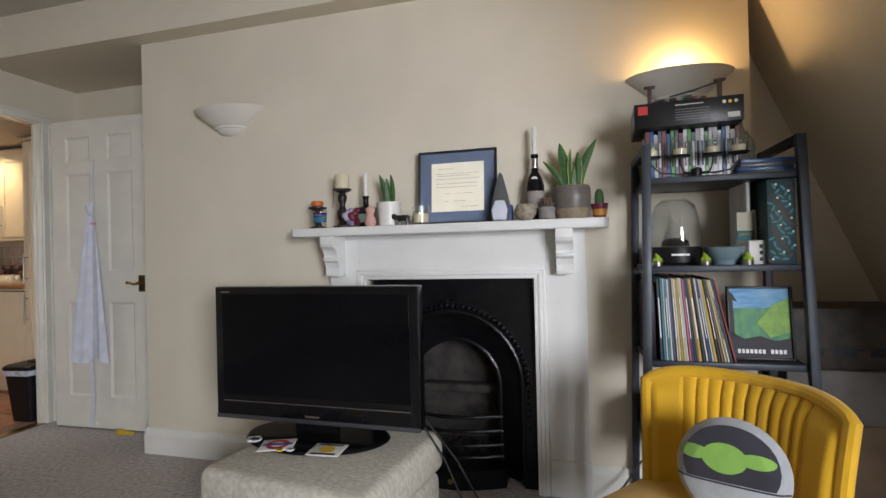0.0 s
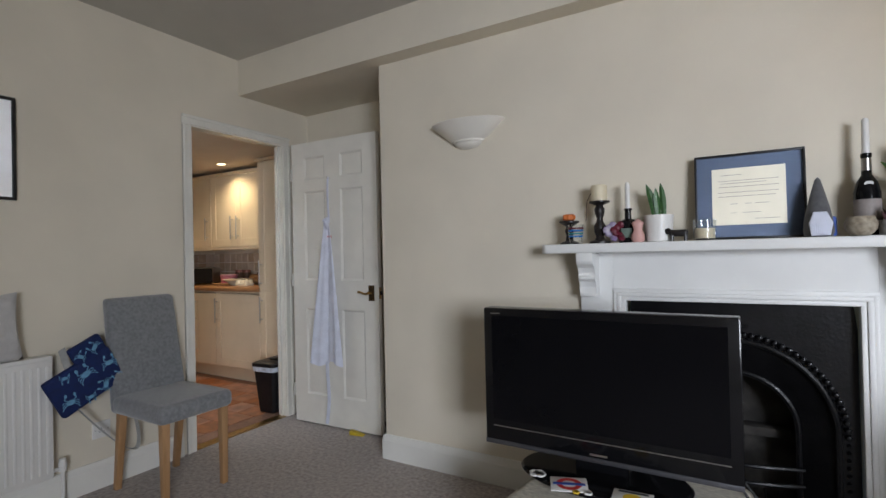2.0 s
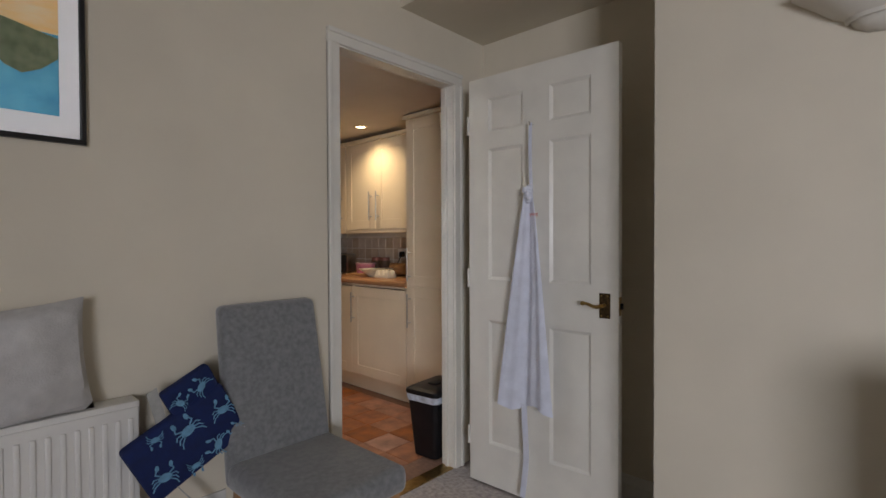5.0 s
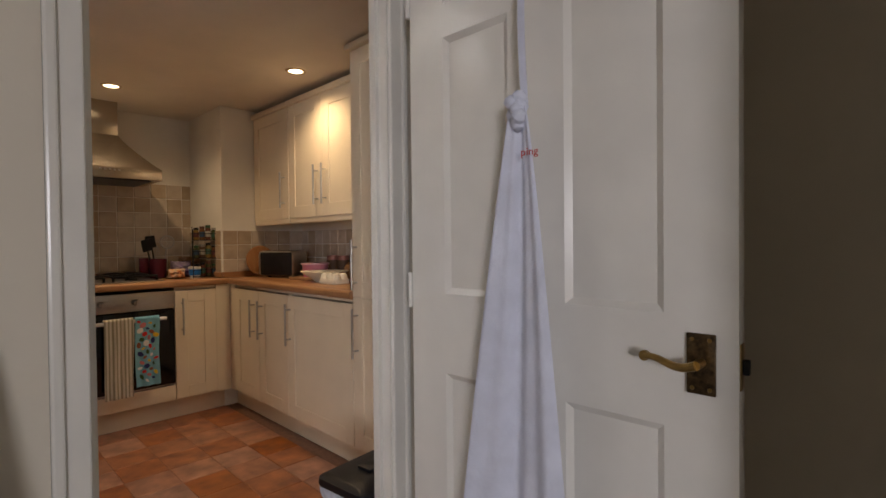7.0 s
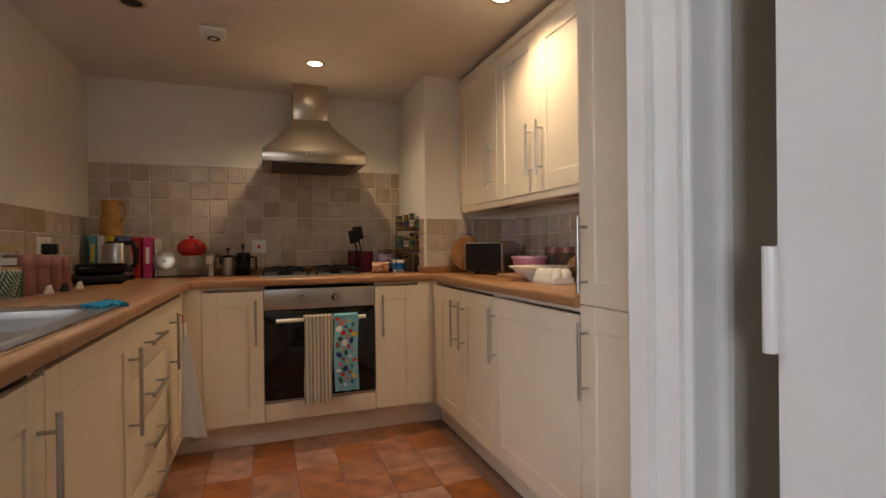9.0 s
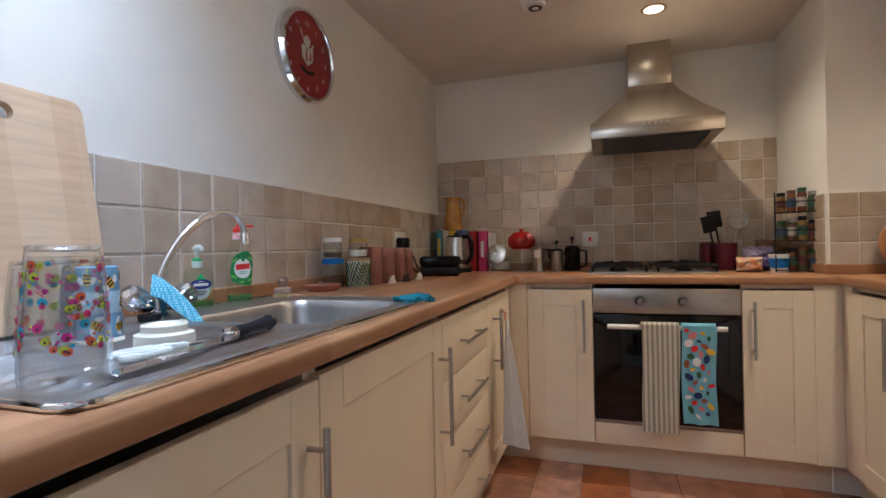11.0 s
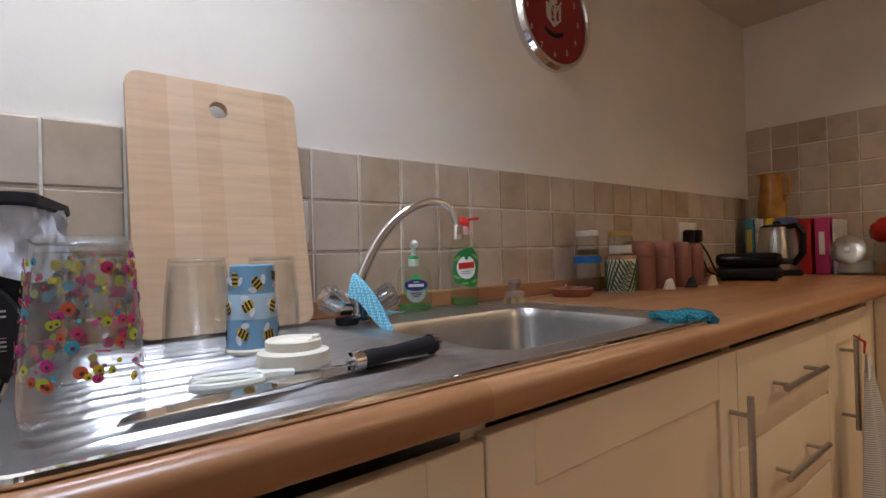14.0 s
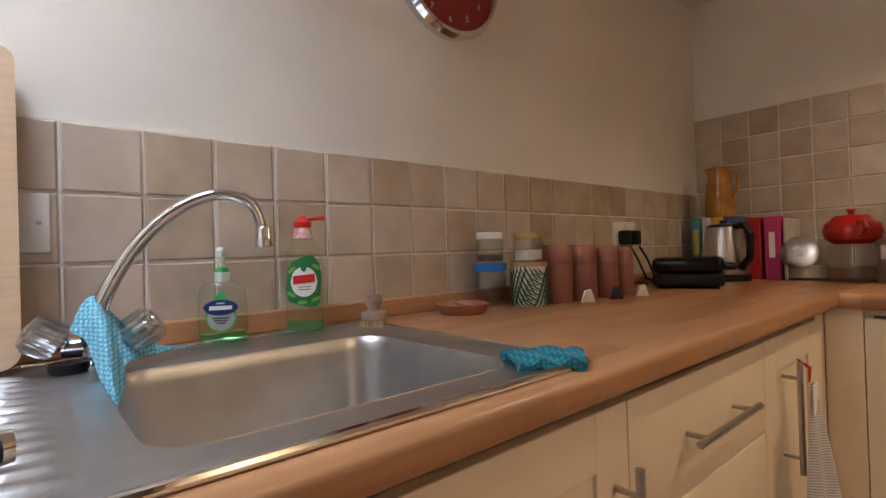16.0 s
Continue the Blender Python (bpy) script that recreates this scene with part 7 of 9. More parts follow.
solid("cable", tube([(-0.12, 2.05, 0.006), (0.0, 2.12, 0.006), (0.12, 2.16, 0.02), (0.22, 2.2, 0.10), (0.30, 2.24, 0.2)], 0.004, 8), M_CABLE, "black cable lying along the skirting", "cable")

# ---- grey dining chair ----
ch = thing("dining_chair", (-3.045, 1.495, 0), "grey velvet dining chair with pale oak legs", "chair", 90)
# local: front faces -y, back at +y
part("seat", box(-0.195, 0.195, -0.24, 0.20, 0.40, 0.49, 0.03, segs=4), M_GREY, ch, "grey velvet padded seat")
bk = box(-0.19, 0.19, -0.03, 0.035, 0, 0.58, 0.022, segs=3)
for v in bk.verts:
    k = v.co.z / 0.58
    v.co.x *= 1 - 0.07 * k
    v.co.y += 0.19 + 0.10 * k ** 1.3
    v.co.z += 0.40
part("backrest", bk, M_GREY, ch, "tall grey velvet backrest leaning back")
for sx in (-1, 1):
    for y, lean in ((-0.20, 0.0), (0.17, 0.06)):
        lg = prism([(-0.019, -0.019), (0.019, -0.019), (0.019, 0.019), (-0.019, 0.019)], 0, 0.42, "z", bevel=0.003)
        for v in lg.verts:
            k = 1 - v.co.z / 0.42
            v.co.x *= 1 - 0.25 * k
            v.co.y = v.co.y * (1 - 0.25 * k) + lean * k
        lg.transform(pose(sx * 0.155, y, 0))
        part("leg", lg, M_OAK, ch, "tapered pale oak leg")

# ---- radiator ----
rad = thing("radiator", (WX, 0.76, 0), "white ribbed panel radiator on the wall", "radiator", 90)
rb = box(-0.39, 0.315, -0.09, -0.055, 0.16, 0.72, 0.008)
for i in range(22):
    xx = -0.37 + i * 0.0312
    part("rib", box(xx, xx + 0.013, -0.095, -0.088, 0.19, 0.69, 0.003), M_RAD, rad)
part("top_grille", box(-0.392, 0.317, -0.085, -0.01, 0.70, 0.735, 0.004), M_RAD, rad)
part("panel", rb, M_RAD, rad)
for x in (-0.25, 0.2):
    part("bracket", box(x, x + 0.04, -0.055, 0, 0.3, 0.6), M_RAD, rad)
vl = tube([(0.36, -0.06, 0.0), (0.36, -0.06, 0.19)], 0.008, 10)
tube([(0.36, -0.06, 0.185), (0.31, -0.06, 0.185)], 0.009, 10, bm=vl)
part("pipe", vl, M_RAD, rad)
part("valve", lathe([(0, 0), (0.016, 0), (0.018, 0.03), (0.014, 0.06), (0, 0.065)], 14, m=pose(0.36, -0.06, 0.17)), M_WHITE, rad, "white radiator valve")
cu = thing("cushion", (WX + 0.075, 0.80, 0.738), "pale grey square cushion standing on the radiator", "cushion", 90)
M_LINEN = mat("pale_grey_linen", (0.56, 0.55, 0.54), 0.95, vary=0.05, scale=30, bump=0.4, bump_scale=200, sheen=0.2)
pl = pillow(0.34, 0.31, 0.11, wob=0.4)
pl.transform(pose(0, 0, -0.012, 0, -4, 0))
part("cover", pl, M_LINEN, cu)

wall_plate("wall_socket", pose(WX, 1.315, 0.30, 0, 0, 90), 0.086, 0.086, "white single plug socket on the wall", "socket", socket_holes)

# framed island print
M_FRAME = mat("black_picture_frame", (0.015, 0.015, 0.016), 0.4, vary=0.05)
M_MOUNT = mat("white_mount_card", (0.80, 0.79, 0.77), 0.8, vary=0.02)


def picture(name, m, w, h, fr, label, category="picture"):
    """A frame hanging in the xz plane, front towards -y, with its own mount and glass."""
    p = thing(name, (0, 0, 0), label, category)
    p.matrix_world = m
    f = box(-w / 2, w / 2, -0.02, -0.003, h / 2 - fr, h / 2, 0.002)
    box(-w / 2, w / 2, -0.02, -0.003, -h / 2, -h / 2 + fr, 0.002, bm=f)
    for x in (-w / 2, w / 2 - fr):
        box(x, x + fr, -0.02, -0.003, -h / 2 + fr, h / 2 - fr, 0.002, bm=f)
    part("frame", f, M_FRAME, p)
    return p


pic = picture("framed_print", pose(WX, 0.785, 1.705, 0, 0, 90), 0.375, 0.475, 0.014, "black framed island map print with a white mount on the wall")
part("mount", box(-0.18, 0.18, -0.008, -0.004, -0.23, 0.23), M_MOUNT, pic)
a0, a1, b0, b1 = -0.122, 0.128, -0.165, 0.165
part("sea", box(a0, a1, -0.0095, -0.0075, b0, b1 - 0.11), mat("sea_print", (0.05, 0.28, 0.45), 0.6, second=(0.12, 0.42, 0.55), scale=14), pic, "blue printed sea")
part("print_sky", box(a0, a1, -0.0095, -0.0075, b1 - 0.11, b1), mat("sky_print", (0.75, 0.45, 0.16), 0.6, second=(0.70, 0.56, 0.34), scale=10, stretch=(1, 1, 4)), pic, "orange printed sky")
isl = [(a0 + 0.001, 0.05), (a0 + 0.001, 0.085), (-0.06, 0.082), (0.02, 0.07), (0.07, 0.058), (a1 - 0.001, 0.045), (a1 - 0.001, -0.01), (0.09, -0.045), (0.05, -0.065), (0.015, -0.05), (-0.01, -0.02), (-0.07, 0.01)]
part("island", prism(isl, -0.0115, -0.0095, "y"), mat("island_print", (0.07, 0.10, 0.045), 0.6, second=(0.16, 0.17, 0.09), scale=40), pic, "dark green printed island")
part("islet", prism([(-0.08, -0.10), (-0.055, -0.085), (-0.03, -0.095), (-0.035, -0.115), (-0.07, -0.118)], -0.0115, -0.0095, "y"), mat("islet_print", (0.09, 0.11, 0.06), 0.6), pic)
gl = part("glass", box(-0.175, 0.175, -0.015, -0.0135, -0.225, 0.225), M_PANE, pic)
gl.visible_shadow = False


# ---- ladder shelf ----
SX0, SX1, SY0, SY1 = 0.305, 0.775, 1.93, 2.27
sf = thing("ladder_shelf", (0, 0, 0), "dark blue grey metal ladder shelf beside the chimney", "shelf unit")
LEV = [(1.30, 0.0), (0.99, 0.005), (0.66, 0.01), (0.34, 0.015)]
for x in (SX0, SX1):
    sgn = -1 if x == SX0 else 1
    for y in (SY0, SY1):
        p = prism([(-0.014, -0.014), (0.014, -0.014), (0.014, 0.014), (-0.014, 0.014)], 0, 1.44, "z", bevel=0.002)
        for v in p.verts:
            v.co.x += sgn * 0.03 * (1 - v.co.z / 1.44)
            v.co.y -= (0.03 if y == SY0 else 0.0) * (1 - v.co.z / 1.44)
        p.transform(pose(x, y, 0))
        part("post", p, M_SHELF, sf)
    part("top_rail", box(x - 0.013, x + 0.013, SY0, SY1, 1.41, 1.44, 0.003), M_SHELF, sf)
for z, d in LEV:
    bd = box(SX0 - d, SX1 + d, SY0 - d, SY1, z, z + 0.022, 0.003)
    part("shelf_board", bd, M_SHELF, sf)

# records on the third shelf
REC = [mat("record_sleeve", c, 0.55, vary=0.08, scale=12) for c in ((0.03, 0.04, 0.05), (0.06, 0.22, 0.26), (0.55, 0.53, 0.48), (0.50, 0.42, 0.22), (0.05, 0.07, 0.16), (0.50, 0.14, 0.16), (0.16, 0.12, 0.08), (0.42, 0.44, 0.44), (0.45, 0.30, 0.06), (0.25, 0.04, 0.04))]
zt = LEV[2][0] + 0.022
x = SX0 + 0.035
order = [0, 1, 7, 1, 2, 4, 3, 2, 8, 3, 7, 5, 4, 0, 6, 8, 0, 2, 4, 7, 8, 0, 6, 3, 2, 0, 9]
for i, k in enumerate(order):
    w = 0.0065 if i % 5 else 0.009
    tilt = 2.0 + 11.0 * (i / len(order)) ** 1.6
    r = thing("record_sleeve", (x, SY0 + 0.13, zt), "upright vinyl record sleeve leaning on its neighbours", "record", 0, "vinyl records")
    r.matrix_world = pose(x, SY0 + 0.15, zt, 0, -tilt, 0)
    part("sleeve", box(-w / 2, w / 2 - 0.0008, -0.15, 0.15, 0, 0.285 + 0.006 * ((i * 7) % 4) / 4, 0.001, segs=1), REC[k], r)
    if i % 3 == 0:
        part("spine_text", box(-w * 0.2, w * 0.2, -0.1508, -0.149, 0.08, 0.22), M_LABELW if k != 2 else M_DINK, r)
    x += w + (0.0026 if i > 14 else 0.0012)
solid("wire_file", box(SX0 - 0.005, SX0 + 0.02, SY0 + 0.02, SY0 + 0.30, 0, 0.27, 0.004), M_BLACK, "black record file at the end of the shelf", "file", m=pose(0, 0, zt))

# framed landscape picture: sky, hills, a dark foreground
jp = picture("framed_poster", pose(SX1 - 0.115, SY0 + 0.06, zt + 0.128, -6, 0, 0), 0.20, 0.25, 0.008, "black framed poster of a green valley leaning on the shelf")
part("poster_sky", box(-0.092, 0.092, -0.008, -0.004, 0.05, 0.117), mat("poster_sky_blue", (0.05, 0.28, 0.62), 0.5, second=(0.25, 0.5, 0.7), scale=14, stretch=(1, 1, 5)), jp)
part("poster_valley", box(-0.092, 0.092, -0.008, -0.004, -0.06, 0.05), mat("poster_green", (0.10, 0.36, 0.10), 0.5, second=(0.03, 0.18, 0.12), scale=26, stretch=(2, 1, 1)), jp)
part("poster_slope", prism([(-0.01, 0.0), (0.04, 0.06), (0.091, 0.085), (0.091, -0.03), (0.03, -0.05)], -0.010, -0.008, "y"), mat("poster_lime", (0.22, 0.45, 0.06), 0.5, vary=0.15, scale=40), jp)
part("poster_ground", prism([(-0.092, -0.117), (0.092, -0.117), (0.092, -0.05), (0.05, -0.062), (0.0, -0.045), (-0.05, -0.055), (-0.092, -0.03)], -0.011, -0.008, "y"), M_DINK, jp, "dark foreground")
part("poster_tree", prism([(-0.092, -0.05), (-0.078, -0.05), (-0.08, 0.08), (-0.066, 0.07), (-0.08, 0.1), (-0.092, 0.11)], -0.011, -0.008, "y"), M_DINK, jp)
for k in range(12):
    if k != 7:
        part("title_bar", box(-0.072 + 0.0125 * k, -0.0635 + 0.0125 * k, -0.0125, -0.0105, -0.104, -0.09), M_LABELW, jp)

# second shelf: speaker, bowl, hub, boxes
z2 = LEV[1][0] + 0.022
spk = thing("glass_speaker", (SX0 + 0.115, SY0 + 0.16, z2), "black desktop speaker under a clear dome", "speaker")
part("base", lathe([(0, 0), (0.082, 0), (0.09, 0.01), (0.092, 0.05), (0.088, 0.066), (0, 0.066)], 40), M_BLACK, spk)
part("dome", lathe([(0.086, 0.066), (0.088, 0.1), (0.084, 0.17), (0.07, 0.22), (0.045, 0.243), (0, 0.247), (0, 0.244), (0.044, 0.24), (0.067, 0.218), (0.081, 0.169), (0.085, 0.1), (0.083, 0.066)], 40), M_JAR, spk, "clear acrylic dome")
part("inner_horn", lathe([(0.05, 0.067), (0.04, 0.1), (0.022, 0.14), (0.018, 0.19), (0.022, 0.2), (0, 0.2)], 30), M_JAR, spk, "clear inner horn")
part("woofer", lathe([(0.05, 0.067), (0.045, 0.09), (0.02, 0.1), (0, 0.1)], 26), M_GLOSSBLACK, spk)
part("brand_bar", box(-0.03, 0.03, -0.094, -0.09, 0.034, 0.041), M_LABELW, spk)
M_BLUEBOWL = mat("blue_grey_ceramic", (0.22, 0.31, 0.36), 0.3, vary=0.08, scale=14)
solid("serving_bowl", lathe([(0, 0), (0.04, 0), (0.045, 0.015), (0.052, 0.02), (0.068, 0.055), (0.07, 0.062), (0.066, 0.062), (0.048, 0.026), (0, 0.02)], 40), M_BLUEBOWL, "blue grey ceramic bowl on the shelf", "bowl", m=pose(SX0 + 0.265, SY0 + 0.09, z2))
M_CACTUS = mat("bright_cactus_green", (0.28, 0.42, 0.03), 0.6, vary=0.1)


def tiny_cactus(x, y, z):
    c = thing("tiny_cactus", (x, y, z), "tiny lime green cactus candle in a tin cup", "cactus", group="tiny cactuses")
    part("tin", lathe([(0, 0), (0.017, 0), (0.018, 0.015), (0.0165, 0.015), (0, 0.013)], 18), M_STEEL, c)
    for i, (dx, dz, r) in enumerate(((-0.008, 0.02, 0.009), (0.008, 0.02, 0.009), (0, 0.028, 0.011), (0, 0.018, 0.01), (-0.004, 0.038, 0.006))):
        part("lobe", lathe([(0, -r), (r * 0.7, -r * 0.7), (r, 0), (r * 0.7, r * 0.8), (0, r * 1.1)], 12, m=pose(dx, -0.004 * (i % 2), dz)), M_CACTUS, c)


for cx in (SX0 + 0.03, SX0 + 0.185, SX0 + 0.315):
    tiny_cactus(cx, SY0 + 0.02, z2)
hub = thing("white_hub_box", (SX0 + 0.345, SY0 + 0.085, z2), "small white plastic hub box with ports", "hub", 8)
part("casing", box(-0.03, 0.03, -0.05, 0.05, 0, 0.082, 0.004), M_WHITE, hub)
for k in range(3):
    part("port", box(0.004, 0.014, -0.0512, -0.0495, 0.012 + k * 0.022, 0.024 + k * 0.022), M_DINK, hub)
book(SX0 + 0.345, SY0 + 0.2, 0.012, 0.29, 0.2, M_LABELW, "tall white folder standing on the shelf", 0, z2, "folder")
book(SX0 + 0.362, SY0 + 0.19, 0.014, 0.19, 0.18, mat("cream_leaflet", (0.62, 0.60, 0.48), 0.6, vary=0.08), "cream leaflet standing against folders", 0, z2, "leaflet")
lf = thing("greeting_card", (SX0 + 0.335, SY0 + 0.10, z2 + 0.083), "cream and teal printed card leaning on the folders", "card", 0)
part("upper_print", box(-0.028, 0.028, 0, 0.004, 0.035, 0.10), mat("cream_card", (0.66, 0.63, 0.50), 0.6, vary=0.06), lf)
part("lower_print", box(-0.028, 0.028, 0, 0.004, 0.0, 0.035), mat("teal_card", (0.03, 0.16, 0.20), 0.6, vary=0.06), lf)
text_part("caption", "GRACE", 0.014, M_YINK, lf, pose(0, -0.001, 0.022, 90, 0, 0))
wb = thing("patterned_box_file", (SX1 - 0.055, SY0 + 0.14, z2), "tall box file covered in dark teal whale print", "box file", 0)
part("case", box(-0.042, 0.042, -0.13, 0.13, 0, 0.285, 0.003), mat("dark_teal_print", (0.015, 0.05, 0.06), 0.5, vary=0.1), wb)
M_TEALP = mat("teal_motif", (0.03, 0.24, 0.26), 0.5, vary=0.1)
M_BROWNP = mat("brown_motif", (0.07, 0.03, 0.025), 0.5, vary=0.1)
rnd = random.Random(8)
for i in range(46):
    u, v = -0.034 + 0.068 * ((i * 0.618) % 1), 0.012 + 0.26 * i / 46
    t = lathe([(0, 0.0008), (0.011, 0)], 8, m=pose(u, -0.1305, v, 90, rnd.uniform(0, 180), 0) @ Matrix.Diagonal((1, 0.35, 1, 1)))
    part("motif", t, M_TEALP if i % 3 else M_BROWNP, wb)
    if i % 4 == 0:
        part("motif", lathe([(0, 0.0009), (0.004, 0)], 6, m=pose(u + 0.006, -0.1305, v + 0.006, 90, 0, 0)), M_LABELW, wb)

# top shelf: discs, candle holder, guinea fowl
z1 = LEV[0][0] + 0.022
CASES = [mat("disc_case", c, 0.25, vary=0.08, scale=20) for c in ((0.20, 0.08, 0.09), (0.45, 0.46, 0.48), (0.10, 0.12, 0.15), (0.55, 0.56, 0.58), (0.10, 0.30, 0.08), (0.04, 0.10, 0.28), (0.70, 0.72, 0.74))]
x = SX0 + 0.012
for i in range(24):
    w = 0.0135 if i % 4 else 0.016
    if x + w > SX1 - 0.135:
        break
    d = thing("disc_case", (x + w / 2, SY0 + 0.17, z1), "upright plastic film disc case", "disc case", 0, "disc cases")
    part("case", box(-w / 2 + 0.0004, w / 2 - 0.0004, -0.065, 0.065, 0, 0.185 - 0.012 * (i % 3 == 2), 0.001, segs=1), CASES[(i * 5 + i // 3) % 7], d)
    part("spine_bar", box(-w * 0.25, w * 0.25, -0.0658, -0.064, 0.05, 0.14), CASES[(i * 3 + 1) % 7] if i % 2 else M_DINK, d)
    x += w
for i in range(4):
    solid("disc_case", box(-0.085, 0.085, -0.06, 0.06, 0, 0.0135, 0.001), CASES[(2, 5, 2, 5)[i]], "plastic film disc case lying flat in a stack", "disc case", "stacked disc cases", m=pose(SX1 - 0.075 - 0.004 * (i % 2), SY0 + 0.12, z1 + i * 0.0138, 0, 0, 3 * i - 4))
chd = thing("candle_holder", (SX0 + 0.17, SY0 + 0.05, z1), "black iron holder with four glass tealight cups", "candle holder")
fr = lathe([(0, 0), (0.018, 0), (0.018, 0.03), (0.006, 0.036), (0, 0.036)], 16)
for i, ox in enumerate((-0.15, -0.055, 0.05, 0.13)):
    tube([(0, 0, 0.02), (ox * 0.4, -0.01, 0.012), (ox * 0.8, -0.015, 0.02), (ox, -0.015, 0.05), (ox, -0.015, 0.07)], 0.003, 6, bm=fr)
    lathe([(0, 0.07), (0.03, 0.072), (0.034, 0.078), (0, 0.078)], 24, bm=fr, m=pose(ox, -0.015, 0))
part("frame", fr, M_BLACK, chd)
for ox in (-0.15, -0.055, 0.05, 0.13):
    part("candle", lathe([(0, 0.078), (0.022, 0.078), (0.022, 0.1), (0.018, 0.102), (0, 0.1)], 20, m=pose(ox, -0.015, 0)), M_WICK, chd, "cream wax candle")
    part("glass_cup", lathe([(0.027, 0.079), (0.028, 0.145), (0.0265, 0.145), (0.0255, 0.08)], 24, m=pose(ox, -0.015, 0)), M_JAR, chd, "clear glass cup")
gf = lathe([(0, 0), (0.03, 0.004), (0.047, 0.03), (0.05, 0.055), (0.043, 0.085), (0.026, 0.11), (0.012, 0.128), (0.008, 0.15), (0.009, 0.158), (0.004, 0.172), (0, 0.176)], 28)
solid("bird_ornament", gf, mat("speckled_grey_ceramic", (0.24, 0.23, 0.17), 0.5, second=(0.10, 0.10, 0.08), scale=110, bump=0.6, bump_scale=90), "speckled grey ceramic bird ornament", "ornament", m=pose(SX1 - 0.115, SY0 + 0.20, z1 + 0.056))

# construction-set box on the discs, and the model on it
zb = z1 + 0.186
lb = thing("toy_set_box", (SX0 + 0.16, SY0 + 0.155, zb), "black construction toy box lying on the disc cases", "toy box", -3)
part("carton", box(-0.185, 0.165, -0.12, 0.12, 0, 0.088, 0.002), mat("black_card", (0.012, 0.012, 0.014), 0.35, vary=0.1), lb)
part("logo_patch", box(-0.172, -0.14, -0.1212, -0.1195, 0.048, 0.078), M_RED, lb, "plain red logo patch")
for k in range(5):
    part("text_bar", box(-0.05, 0.06, -0.1212, -0.1195, 0.018 + k * 0.009, 0.0205 + k * 0.009), mat("grey_ink", (0.2, 0.2, 0.2), 0.6), lb)
part("text_bar", box(-0.05, 0.04, -0.1212, -0.1195, 0.07, 0.0735), M_LABELW, lb)
part("barcode", box(0.115, 0.152, -0.1212, -0.1195, 0.012, 0.03), M_LABELW, lb)
for k in range(3):
    part("icon", lathe([(0.006, 0), (0, 0.0006)], 12, m=pose(0.105 + 0.018 * k, -0.1205, 0.068, 90, 0, 0)), M_YINK if k == 1 else M_LABELW, lb)
part("end_print", box(-0.1862, -0.1845, -0.11, 0.11, 0.008, 0.08), mat("grey_print", (0.3, 0.3, 0.32), 0.5, vary=0.2, scale=60), lb)
md = thing("brick_model", (SX0 + 0.15, SY0 + 0.15, zb + 0.0885), "dark construction brick model on the toy box", "toy model", -3)
part("baseplate", box(-0.13, 0.12, -0.08, 0.08, 0, 0.008), M_BROWNP, md)
rnd = random.Random(12)
BR = [M_BROWNP, M_DINK, M_RED, M_YINK, M_TEALP, M_TERRACOTTA, M_GREENCAP, M_LABELW]
for i in range(60):
    bx, by, bz = rnd.uniform(-0.12, 0.105), rnd.uniform(-0.075, 0.065), rnd.choice((0.008, 0.008, 0.018))
    part("brick", box(bx, bx + rnd.choice((0.008, 0.016, 0.024)), by, by + 0.008, bz, bz + 0.0096), BR[min(7, int(abs(rnd.gauss(0, 2.4))))], md)
for bx in (-0.125, 0.105):
    part("tower", box(bx, bx + 0.014, -0.07, -0.055, 0.008, 0.075, 0.001), M_BROWNP, md)
    part("tower_arm", box(bx - 0.012, bx + 0.026, -0.072, -0.06, 0.066, 0.074, 0.001), M_BROWNP, md)
part("rail", tube([(-0.05, -0.06, 0.03), (0.03, -0.06, 0.045), (0.105, -0.06, 0.065)], 0.003, 6), M_DINK, md)

# lower shelf: games box and papers
solid("games_box", box(-0.16, 0.16, -0.1, 0.1, 0, 0.20, 0.003), M_BLACK, "black games box on the lowest shelf", "box", m=pose(SX0 + 0.27, SY0 + 0.18, LEV[3][0] + 0.022))
solid("red_box", box(-0.05, 0.05, -0.1, 0.1, 0, 0.14, 0.003), M_RED, "red and green card box on the lowest shelf", "box", m=pose(SX0 + 0.055, SY0 + 0.14, LEV[3][0] + 0.022))

